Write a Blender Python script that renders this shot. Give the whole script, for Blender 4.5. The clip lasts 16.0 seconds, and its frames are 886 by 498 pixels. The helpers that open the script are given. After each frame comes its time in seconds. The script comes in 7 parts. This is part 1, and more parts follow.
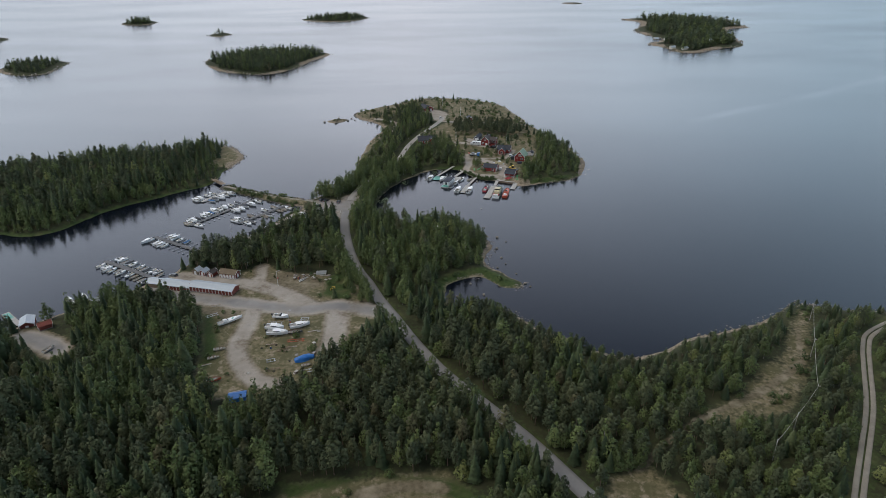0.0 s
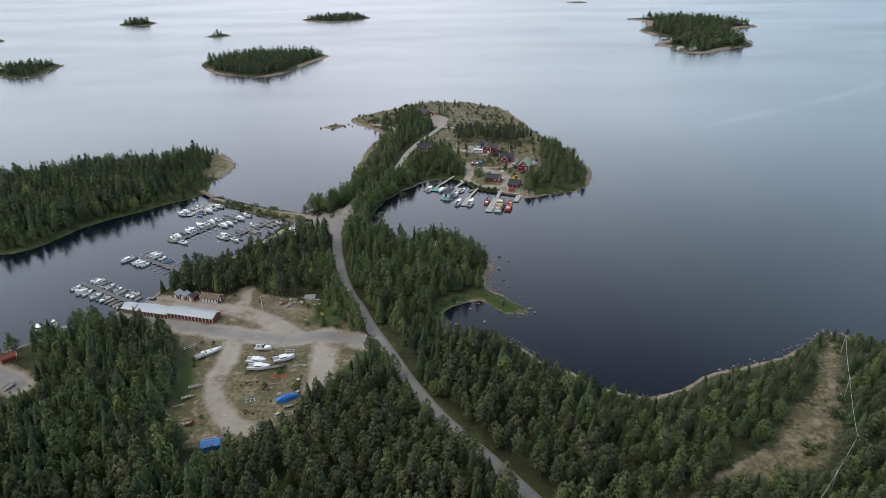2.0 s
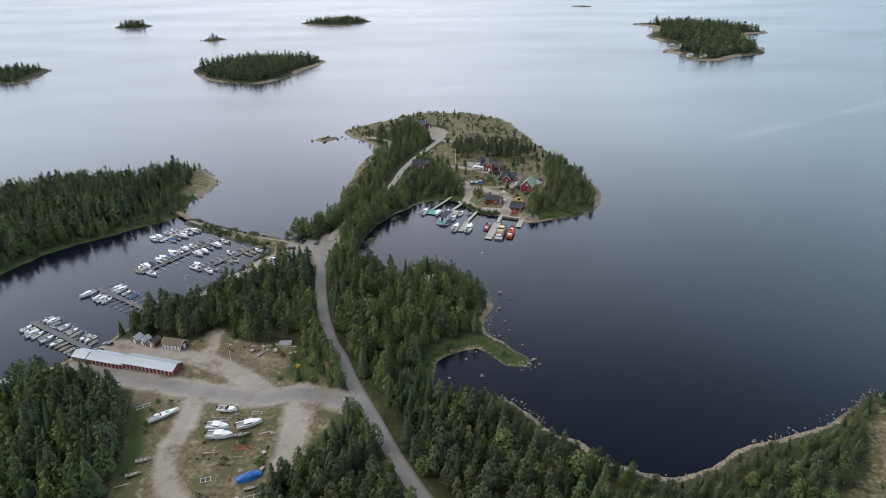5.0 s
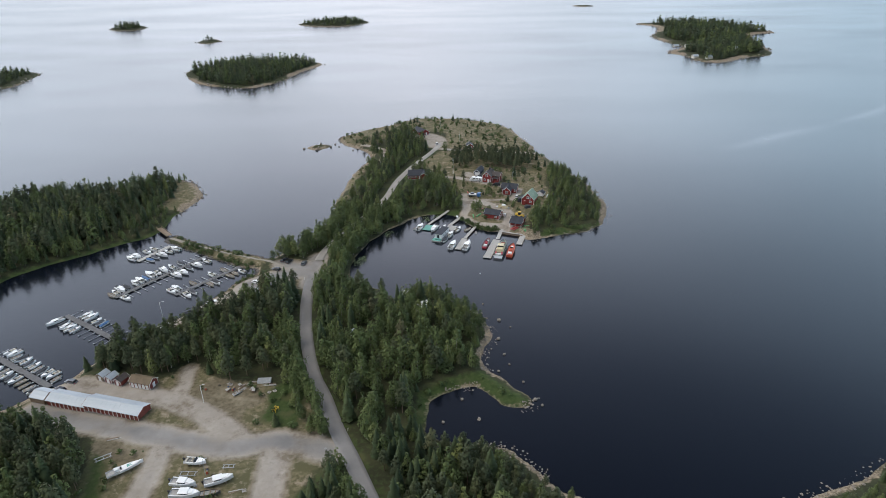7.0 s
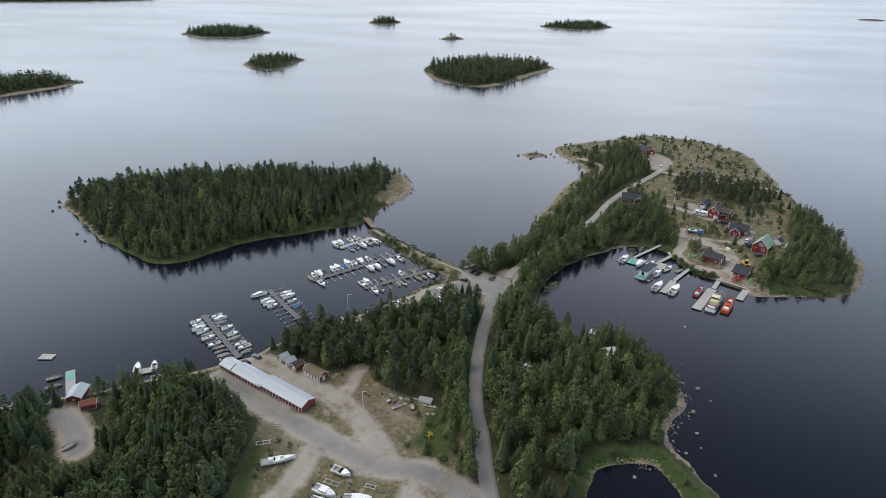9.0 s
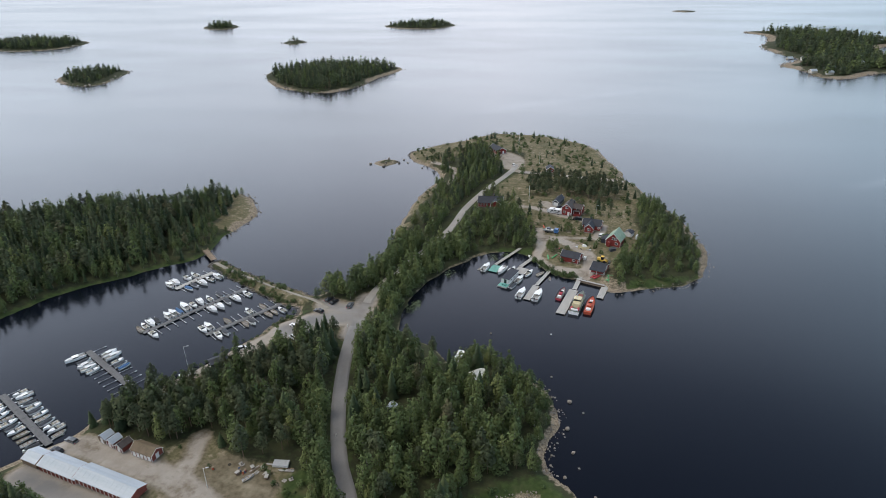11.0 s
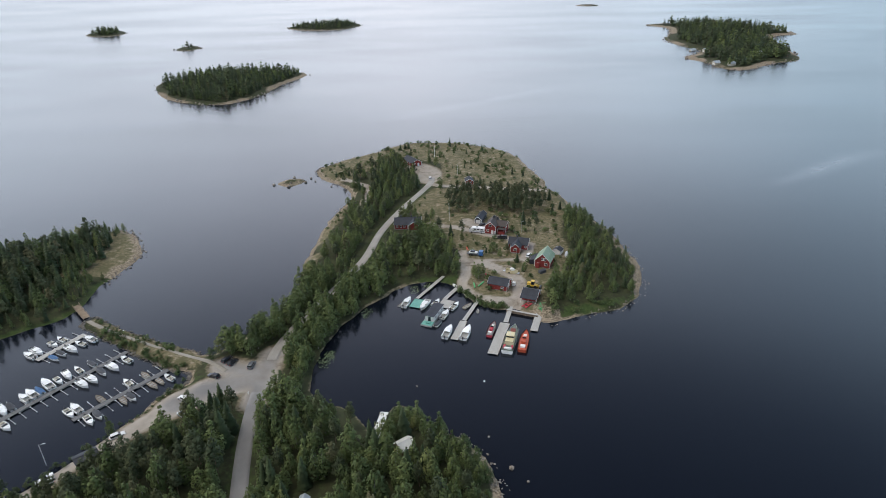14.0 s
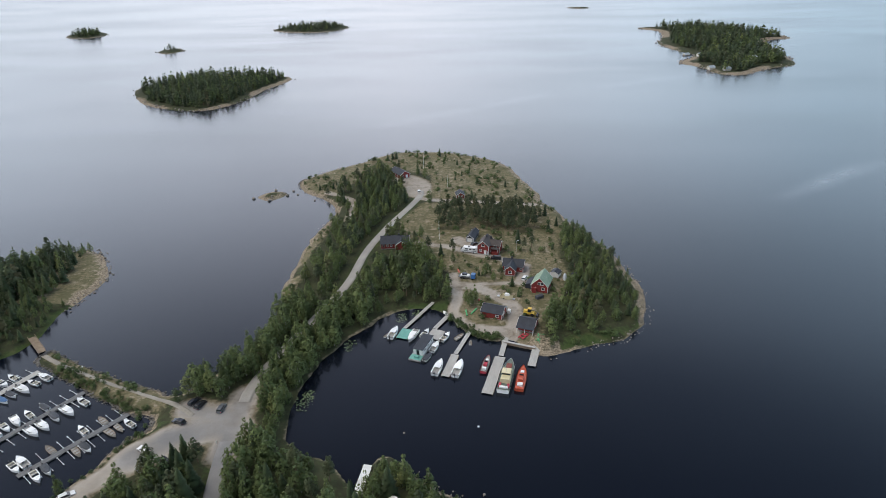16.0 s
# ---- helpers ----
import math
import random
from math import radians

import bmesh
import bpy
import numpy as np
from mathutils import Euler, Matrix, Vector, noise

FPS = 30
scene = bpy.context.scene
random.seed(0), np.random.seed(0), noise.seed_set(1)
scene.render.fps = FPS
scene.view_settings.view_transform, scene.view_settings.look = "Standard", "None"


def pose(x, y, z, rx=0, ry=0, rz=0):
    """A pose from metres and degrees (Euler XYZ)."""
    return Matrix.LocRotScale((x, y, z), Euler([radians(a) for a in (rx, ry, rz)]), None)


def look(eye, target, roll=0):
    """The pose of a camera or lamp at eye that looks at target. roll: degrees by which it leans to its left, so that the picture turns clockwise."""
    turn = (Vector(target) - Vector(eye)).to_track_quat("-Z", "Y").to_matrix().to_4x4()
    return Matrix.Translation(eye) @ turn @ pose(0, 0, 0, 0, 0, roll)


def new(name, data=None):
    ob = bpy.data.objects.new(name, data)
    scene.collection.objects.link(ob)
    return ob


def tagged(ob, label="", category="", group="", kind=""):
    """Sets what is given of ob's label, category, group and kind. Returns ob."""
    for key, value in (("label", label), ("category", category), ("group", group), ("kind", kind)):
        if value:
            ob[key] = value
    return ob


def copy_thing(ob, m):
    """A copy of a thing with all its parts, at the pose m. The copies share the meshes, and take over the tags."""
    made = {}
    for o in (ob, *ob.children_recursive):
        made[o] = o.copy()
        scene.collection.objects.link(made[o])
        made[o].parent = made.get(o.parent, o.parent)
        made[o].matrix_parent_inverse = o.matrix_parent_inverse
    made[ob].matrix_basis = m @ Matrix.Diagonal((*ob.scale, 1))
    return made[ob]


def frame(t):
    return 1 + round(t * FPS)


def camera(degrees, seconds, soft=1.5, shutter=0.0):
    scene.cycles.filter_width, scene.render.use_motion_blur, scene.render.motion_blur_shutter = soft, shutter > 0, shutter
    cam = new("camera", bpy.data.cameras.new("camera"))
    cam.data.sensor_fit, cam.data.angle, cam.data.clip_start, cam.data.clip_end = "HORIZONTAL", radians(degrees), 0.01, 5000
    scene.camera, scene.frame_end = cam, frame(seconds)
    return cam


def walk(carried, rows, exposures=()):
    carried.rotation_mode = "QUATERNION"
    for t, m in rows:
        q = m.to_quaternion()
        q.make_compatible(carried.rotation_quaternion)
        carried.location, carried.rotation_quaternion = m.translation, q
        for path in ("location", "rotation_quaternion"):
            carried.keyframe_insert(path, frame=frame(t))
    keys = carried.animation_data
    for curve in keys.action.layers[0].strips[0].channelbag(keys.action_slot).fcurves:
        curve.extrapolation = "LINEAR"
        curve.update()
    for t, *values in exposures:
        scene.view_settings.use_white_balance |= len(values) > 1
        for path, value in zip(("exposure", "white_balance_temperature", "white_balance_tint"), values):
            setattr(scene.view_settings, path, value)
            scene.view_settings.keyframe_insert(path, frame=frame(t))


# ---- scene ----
cam = camera(70.4, 16.0, 0.85, 0.3)
PATH = [
    (0, (0.769, 3.301, 131.979), (0.73, 5.104, 131.114), -1.0),
    (0.5, (1.432, 9.002, 132.03), (1.389, 10.803, 131.162), -1.1),
    (1, (2.015, 14.574, 132.057), (1.969, 16.376, 131.189), -1.2),
    (1.5, (2.498, 20.003, 132.063), (2.45, 21.804, 131.195), -1.2),
    (2, (2.923, 25.341, 132.047), (2.872, 27.142, 131.179), -1.2),
    (2.5, (3.297, 30.638, 132.016), (3.246, 32.44, 131.149), -1.2),
    (3, (3.658, 35.972, 131.98), (3.606, 37.775, 131.115), -1.1),
    (3.5, (4.029, 41.416, 131.965), (3.976, 43.219, 131.101), -1.1),
    (4, (4.507, 46.942, 131.976), (4.452, 48.746, 131.114), -1.0),
    (6.5, (7.354, 74.736, 132.222), (7.291, 76.539, 131.359), -1.1),
    (7, (7.834, 80.225, 132.213), (7.771, 82.028, 131.349), -1.2),
    (7.5, (8.127, 85.595, 132.203), (8.063, 87.398, 131.34), -1.2),
    (8, (8.26, 90.996, 132.188), (8.198, 92.8, 131.327), -1.0),
    (8.3, (8.345, 94.303, 132.185), (8.179, 96.1, 131.324), -1.2),
    (8.5, (8.483, 96.542, 132.183), (8.069, 98.302, 131.328), -1.3),
    (8.7, (8.722, 98.813, 132.177), (8.081, 100.506, 131.327), -1.1),
    (9, (9.146, 102.236, 132.163), (8.449, 103.906, 131.313), -0.6),
    (9.5, (9.762, 107.888, 132.136), (9.047, 109.551, 131.287), -0.6),
    (9.7, (9.929, 110.148, 132.133), (9.345, 111.86, 131.28), -0.7),
    (10, (10.032, 113.544, 132.134), (9.693, 115.319, 131.277), -1.1),
    (10.2, (10.027, 115.797, 132.143), (9.713, 117.577, 131.287), -1.0),
    (12.5, (9.315, 141.671, 132.635), (9.023, 143.453, 131.774), -1.4),
    (13, (9.272, 147.372, 132.683), (8.979, 149.153, 131.821), -1.6),
    (13.5, (9.276, 153.065, 132.703), (9.078, 154.857, 131.839), -1.5),
    (13.7, (9.246, 155.311, 132.704), (9.126, 157.111, 131.839), -1.2),
    (14, (9.177, 158.625, 132.695), (9.112, 160.425, 131.825), -1.7),
    (14.5, (9.048, 164.097, 132.67), (9.002, 165.896, 131.798), -1.8),
    (15, (8.941, 169.548, 132.647), (8.9, 171.348, 131.776), -1.8),
    (15.5, (8.87, 174.986, 132.631), (8.834, 176.787, 131.76), -1.7),
    (16, (8.834, 180.432, 132.627), (8.801, 182.234, 131.759), -1.4),
]
walk(cam, [(t, look(eye, target, roll)) for t, eye, target, roll in PATH],
     exposures=[(0, -0.05), (1.5, 0.18), (3.5, 0.37), (9, 0.33), (16, 0.36)])

# ---- world, sun ----
world = bpy.data.worlds.new("sky")
scene.world = world
world.use_nodes = True
wn, wl = world.node_tree.nodes, world.node_tree.links
wn.clear()
sky = wn.new("ShaderNodeTexSky")
sky.sky_type, sky.sun_disc = "NISHITA", False
sky.sun_elevation, sky.sun_rotation = radians(60), radians(-93)
sky.air_density, sky.dust_density, sky.ozone_density = 1.0, 4.0, 1.5
sky_scale = wn.new("ShaderNodeMix")
sky_scale.data_type, sky_scale.blend_type = "RGBA", "MULTIPLY"
sky_scale.inputs[0].default_value = 1.0
sky_scale.inputs[7].default_value = (0.10, 0.10, 0.10, 1)
wl.new(sky.outputs[0], sky_scale.inputs[6])
tc = wn.new("ShaderNodeTexCoord")
mp = wn.new("ShaderNodeMapping")
mp.inputs["Scale"].default_value = (1.0, 1.0, 3.5)
wl.new(tc.outputs["Generated"], mp.inputs["Vector"])
cn = wn.new("ShaderNodeTexNoise")
cn.inputs["Scale"].default_value, cn.inputs["Detail"].default_value = 2.2, 5
wl.new(mp.outputs[0], cn.inputs["Vector"])
# cloud cover: bright low in the sky, heavier overhead
up = wn.new("ShaderNodeSeparateXYZ")
wl.new(tc.outputs["Generated"], up.inputs[0])
cr = wn.new("ShaderNodeValToRGB")
for i, (at, col) in enumerate(((0.0, (1.02, 1.08, 1.16)), (0.24, (1.95, 2.10, 2.38)), (0.42, (1.66, 1.82, 2.18)), (0.58, (0.42, 0.49, 0.68)), (0.72, (0.10, 0.12, 0.185)), (1.0, (0.24, 0.27, 0.33)))):
    e = cr.color_ramp.elements[i] if i < 2 else cr.color_ramp.elements.new(at)
    e.position, e.color = at, (*col, 1)
wl.new(up.outputs[2], cr.inputs[0])
cv = wn.new("ShaderNodeMapRange")
cv.inputs[1].default_value, cv.inputs[2].default_value, cv.inputs[3].default_value, cv.inputs[4].default_value = 0.3, 0.7, 0.85, 1.15
wl.new(cn.outputs[0], cv.inputs[0])
cm_ = wn.new("ShaderNodeVectorMath")
cm_.operation = "SCALE"
# the cloud is warmer and brighter to the west, cooler to the east
side = wn.new("ShaderNodeMapRange")
side.inputs[1].default_value, side.inputs[2].default_value = -0.6, 0.5
wl.new(up.outputs[0], side.inputs[0])
hue = wn.new("ShaderNodeValToRGB")
hue.color_ramp.elements[0].color, hue.color_ramp.elements[1].color = (0.88, 0.91, 0.93, 1), (0.61, 0.74, 0.80, 1)
hue.color_ramp.elements.new(0.48).color = (1.06, 1.04, 1.04, 1)
wl.new(side.outputs[0], hue.inputs[0])
both_ = wn.new("ShaderNodeMix")
both_.data_type, both_.blend_type = "RGBA", "MULTIPLY"
both_.inputs[0].default_value = 1.0
wl.new(cr.outputs[0], both_.inputs[6])
wl.new(hue.outputs[0], both_.inputs[7])
# thicker, darker cloud to the south; the evening light comes from the north-west
south = wn.new("ShaderNodeMapRange")
south.inputs[1].default_value, south.inputs[2].default_value, south.inputs[3].default_value, south.inputs[4].default_value = -0.8, 0.2, 0.5, 1.0
wl.new(up.outputs[1], south.inputs[0])
dim = wn.new("ShaderNodeVectorMath")
dim.operation = "SCALE"
wl.new(both_.outputs[2], dim.inputs[0])
wl.new(south.outputs[0], dim.inputs["Scale"])
wl.new(dim.outputs[0], cm_.inputs[0])
wl.new(cv.outputs[0], cm_.inputs["Scale"])
wm = wn.new("ShaderNodeMix")
wm.data_type = "RGBA"
wm.inputs[0].default_value = 0.88
wl.new(sky_scale.outputs[2], wm.inputs[6])
wl.new(cm_.outputs[0], wm.inputs[7])
bg = wn.new("ShaderNodeBackground")
bg.inputs[1].default_value = 1.0
wl.new(wm.outputs[2], bg.inputs[0])
wo = wn.new("ShaderNodeOutputWorld")
wl.new(bg.outputs[0], wo.inputs[0])

sun = new("sun", bpy.data.lights.new("sun", "SUN"))
sun.data.energy, sun.data.angle, sun.data.color = 1.55, radians(55), (1.0, 0.94, 0.82)
sun.matrix_world = look((-190, -10, 330), (0, 0, 0))

# ---- materials ----


def shader(name):
    m = bpy.data.materials.new(name)
    m.use_nodes = True
    m.node_tree.nodes.clear()
    n, l = m.node_tree.nodes, m.node_tree.links
    p, o = n.new("ShaderNodeBsdfPrincipled"), n.new("ShaderNodeOutputMaterial")
    l.new(p.outputs[0], o.inputs[0])
    return m, n, l, p


def noise_node(n, l, vec, scale, detail=4, rough=0.55):
    t = n.new("ShaderNodeTexNoise")
    t.inputs["Scale"].default_value, t.inputs["Detail"].default_value, t.inputs["Roughness"].default_value = scale, detail, rough
    l.new(vec, t.inputs["Vector"])
    return t.outputs[0]


def ramp(n, l, fac, lo, hi, c0=(0, 0, 0), c1=(1, 1, 1)):
    r = n.new("ShaderNodeValToRGB")
    r.color_ramp.elements[0].position, r.color_ramp.elements[1].position = lo, hi
    r.color_ramp.elements[0].color, r.color_ramp.elements[1].color = (*c0, 1), (*c1, 1)
    l.new(fac, r.inputs[0])
    return r.outputs[0]


def mix(n, l, fac, a, b, blend="MIX"):
    x = n.new("ShaderNodeMix")
    x.data_type, x.blend_type = "RGBA", blend
    for value, socket in ((fac, x.inputs[0]), (a, x.inputs[6]), (b, x.inputs[7])):
        if isinstance(value, (int, float)):
            socket.default_value = value
        elif isinstance(value, tuple):
            socket.default_value = (*value, 1)
        else:
            l.new(value, socket)
    return x.outputs[2]


def calc(n, l, op, a, b, c=None):
    x = n.new("ShaderNodeMath")
    x.operation = op
    for i, value in enumerate((a, b, c)):
        if value is None:
            continue
        if isinstance(value, (int, float)):
            x.inputs[i].default_value = value
        else:
            l.new(value, x.inputs[i])
    return x.outputs[0]


def bumped(n, l, p, height, strength, dist):
    b = n.new("ShaderNodeBump")
    b.inputs["Strength"].default_value, b.inputs["Distance"].default_value = strength, dist
    l.new(height, b.inputs["Height"])
    l.new(b.outputs[0], p.inputs["Normal"])


def mat(name, c1, c2, scale=0.6, fine=7.0, rough=0.7, metal=0.0, bump=0.02, stretch=(1, 1, 1), spread=0.0):
    """Two colours mixed by coarse stains and fine grain, a little relief; spread varies repeats."""
    m, n, l, p = shader(name)
    co, mp = n.new("ShaderNodeTexCoord"), n.new("ShaderNodeMapping")
    mp.inputs["Scale"].default_value = stretch
    l.new(co.outputs["Object"], mp.inputs["Vector"])
    a, b = noise_node(n, l, mp.outputs[0], scale, 5), noise_node(n, l, mp.outputs[0], fine, 3)
    f = calc(n, l, "ADD", calc(n, l, "MULTIPLY", a, 0.65), calc(n, l, "MULTIPLY", b, 0.35))
    col = mix(n, l, ramp(n, l, f, 0.35, 0.65), c1, c2)
    if spread:
        oi = n.new("ShaderNodeObjectInfo")
        v = calc(n, l, "MULTIPLY_ADD", oi.outputs["Random"], spread, 1 - spread / 2)
        hsv = n.new("ShaderNodeHueSaturation")
        l.new(v, hsv.inputs["Value"])
        l.new(col, hsv.inputs["Color"])
        col = hsv.outputs[0]
    l.new(col, p.inputs["Base Color"])
    p.inputs["Roughness"].default_value, p.inputs["Metallic"].default_value = rough, metal
    if bump:
        bumped(n, l, p, b, 0.5, bump)
    return m


def foliage(name, dark, mid, light, warm):
    """Leaf colour that varies from tree to tree and from leaf to leaf."""
    m, n, l, p = shader(name)
    at, oi, ge = n.new("ShaderNodeAttribute"), n.new("ShaderNodeObjectInfo"), n.new("ShaderNodeNewGeometry")
    at.attribute_name = "tint"
    tree = calc(n, l, "FRACT", calc(n, l, "ADD", at.outputs["Fac"], oi.outputs["Random"]), 0)
    leaf = ge.outputs["Random Per Island"]
    r = n.new("ShaderNodeValToRGB")
    e = r.color_ramp.elements
    e[0].position, e[0].color = 0.0, (*dark, 1)
    e[1].position, e[1].color = 0.92, (*light, 1)
    x = e.new(0.5)
    x.color = (*mid, 1)
    x = e.new(1.0)
    x.color = (*warm, 1)
    l.new(tree, r.inputs[0])
    hsv = n.new("ShaderNodeHueSaturation")
    l.new(r.outputs[0], hsv.inputs["Color"])
    l.new(calc(n, l, "MULTIPLY_ADD", leaf, 0.30, 0.85), hsv.inputs["Value"])
    l.new(calc(n, l, "MULTIPLY_ADD", leaf, 0.02, 0.49), hsv.inputs["Hue"])
    l.new(hsv.outputs[0], p.inputs["Base Color"])
    p.inputs["Roughness"].default_value = 0.75
    p.inputs["Specular IOR Level"].default_value = 0.2
    return m


M_spruce = foliage("spruce_needles", (0.028, 0.044, 0.020), (0.043, 0.062, 0.027), (0.062, 0.084, 0.036), (0.078, 0.094, 0.038))
M_pine = foliage("pine_needles", (0.046, 0.060, 0.031), (0.066, 0.080, 0.041), (0.090, 0.104, 0.050), (0.112, 0.106, 0.055))
M_birch = foliage("birch_leaves", (0.064, 0.088, 0.033), (0.092, 0.122, 0.044), (0.126, 0.156, 0.057), (0.158, 0.175, 0.061))
M_bush = foliage("bush_leaves", (0.050, 0.078, 0.030), (0.070, 0.102, 0.036), (0.095, 0.125, 0.045), (0.120, 0.130, 0.056))
M_bark = mat("pine_bark", (0.10, 0.07, 0.05), (0.20, 0.13, 0.09), 1.5, 12, 0.9, 0, 0.03, (1, 1, 0.3))
M_birch_bark = mat("birch_bark", (0.45, 0.43, 0.40), (0.10, 0.09, 0.08), 2.5, 9, 0.8, 0, 0.01, (0.6, 0.6, 2))
M_rock = mat("shore_rock", (0.17, 0.145, 0.12), (0.37, 0.325, 0.28), 0.7, 6, 0.85, 0, 0.05, spread=0.4)
M_red = mat("falu_red_boards", (0.18, 0.021, 0.019), (0.26, 0.036, 0.028), 0.5, 6, 0.75, 0, 0.012, (6, 6, 0.4))
M_darkred = mat("weathered_red_boards", (0.16, 0.04, 0.03), (0.26, 0.07, 0.05), 0.5, 6, 0.8, 0, 0.012, (6, 6, 0.4))
M_white = mat("white_paint", (0.68, 0.68, 0.66), (0.82, 0.82, 0.80), 0.8, 9, 0.5, 0, 0.004)
M_blackroof = mat("black_felt_roof", (0.017, 0.020, 0.029), (0.034, 0.039, 0.053), 0.4, 5, 0.7, 0, 0.01)
M_tiles = mat("dark_brown_tiles", (0.05, 0.04, 0.038), (0.09, 0.075, 0.07), 0.5, 5, 0.75, 0, 0.03, (1, 5, 1))
M_mossroof = mat("mossy_brown_roof", (0.12, 0.09, 0.055), (0.20, 0.15, 0.10), 0.5, 5, 0.85, 0, 0.02)
M_metalroof = mat("grey_metal_roof", (0.36, 0.41, 0.46), (0.47, 0.51, 0.55), 0.25, 4, 0.5, 0.15, 0.006, (4, 0.3, 1))
M_greenroof = mat("faded_green_metal_roof", (0.15, 0.25, 0.16), (0.30, 0.37, 0.28), 0.5, 4, 0.6, 0.1, 0.006)
M_glass, _n, _l, _p = shader("dark_window_glass")
_p.inputs["Base Color"].default_value, _p.inputs["Roughness"].default_value = (0.02, 0.025, 0.03, 1), 0.06
M_concrete = mat("grey_concrete", (0.30, 0.29, 0.28), (0.42, 0.41, 0.39), 0.5, 6, 0.85, 0, 0.01)
M_deck = mat("weathered_grey_decking", (0.33, 0.32, 0.305), (0.47, 0.45, 0.42), 0.5, 5, 0.85, 0, 0.02, (1, 6, 1))
M_darkdeck = mat("dark_pier_decking", (0.10, 0.10, 0.105), (0.17, 0.17, 0.17), 0.5, 5, 0.85, 0, 0.02, (1, 6, 1))
M_wood = mat("brown_timber", (0.17, 0.12, 0.08), (0.30, 0.23, 0.16), 0.6, 6, 0.85, 0, 0.02, (1, 1, 4))
M_steel = mat("galvanised_steel", (0.42, 0.44, 0.46), (0.55, 0.57, 0.58), 1, 8, 0.45, 0.6, 0.002)
M_hull = mat("white_gelcoat", (0.80, 0.81, 0.81), (0.90, 0.90, 0.89), 0.6, 6, 0.3, 0, 0.0, spread=0.25)
M_cream = mat("cream_gelcoat", (0.50, 0.45, 0.36), (0.64, 0.59, 0.49), 0.6, 6, 0.4, 0, 0.0, spread=0.3)
M_cockpit = mat("grey_cockpit_floor", (0.22, 0.22, 0.22), (0.42, 0.41, 0.39), 1.2, 9, 0.7, 0, 0.004, spread=0.5)
M_cover = mat("blue_boat_cover", (0.03, 0.09, 0.20), (0.05, 0.14, 0.30), 0.8, 5, 0.7, 0, 0.02)
M_tarp = mat("bright_blue_tarpaulin", (0.015, 0.12, 0.42), (0.03, 0.20, 0.58), 0.8, 4, 0.45, 0, 0.04)
M_canvas = mat("dark_canvas", (0.03, 0.035, 0.045), (0.07, 0.075, 0.085), 1, 6, 0.8, 0, 0.01, spread=0.5)
M_motor = mat("black_outboard", (0.015, 0.015, 0.017), (0.03, 0.03, 0.033), 2, 9, 0.35)
M_orange = mat("orange_red_paint", (0.42, 0.065, 0.03), (0.55, 0.12, 0.06), 0.7, 6, 0.45)
M_pinkred = mat("bright_red_paint", (0.42, 0.03, 0.055), (0.54, 0.07, 0.09), 0.7, 6, 0.4)
M_yellow = mat("yellow_paint", (0.60, 0.38, 0.03), (0.68, 0.46, 0.06), 0.7, 6, 0.45)
M_pilot = mat("pale_yellow_superstructure", (0.58, 0.50, 0.30), (0.68, 0.61, 0.40), 0.7, 6, 0.45)
M_teal = mat("green_deck_paint", (0.10, 0.32, 0.27), (0.18, 0.42, 0.36), 0.7, 6, 0.6)
M_deckgreen = mat("grey_green_deck", (0.10, 0.14, 0.115), (0.17, 0.21, 0.18), 0.7, 6, 0.6)
M_greenpaint = mat("green_machine_paint", (0.06, 0.35, 0.13), (0.10, 0.45, 0.18), 0.7, 6, 0.5)
M_rubber = mat("black_rubber", (0.015, 0.015, 0.015), (0.03, 0.03, 0.03), 2, 9, 0.85)
M_whitecar = mat("white_car_paint", (0.72, 0.72, 0.72), (0.78, 0.78, 0.78), 1, 8, 0.25, 0, 0.0)
M_blackcar = mat("black_car_paint", (0.012, 0.013, 0.016), (0.03, 0.03, 0.035), 1, 8, 0.22, 0, 0.0)
M_greycar = mat("grey_car_paint", (0.12, 0.13, 0.14), (0.17, 0.18, 0.19), 1, 8, 0.25, 0.3, 0.0)
M_bluecar = mat("blue_truck_paint", (0.03, 0.12, 0.32), (0.05, 0.17, 0.40), 1, 8, 0.3)
M_lily = mat("lily_pads", (0.10, 0.15, 0.06), (0.16, 0.20, 0.09), 0.8, 5, 0.5)


def asphalt():
    m, n, l, p = shader("asphalt")
    g = n.new("ShaderNodeNewGeometry").outputs["Position"]
    a, b = noise_node(n, l, g, 0.12, 5), noise_node(n, l, g, 4.0, 4)
    c = mix(n, l, ramp(n, l, a, 0.3, 0.7), (0.22, 0.215, 0.215), (0.30, 0.29, 0.285))
    c = mix(n, l, calc(n, l, "MULTIPLY", b, 0.35), c, (0.09, 0.088, 0.085))
    l.new(c, p.inputs["Base Color"])
    p.inputs["Roughness"].default_value = 0.85
    bumped(n, l, p, b, 0.4, 0.02)
    return m


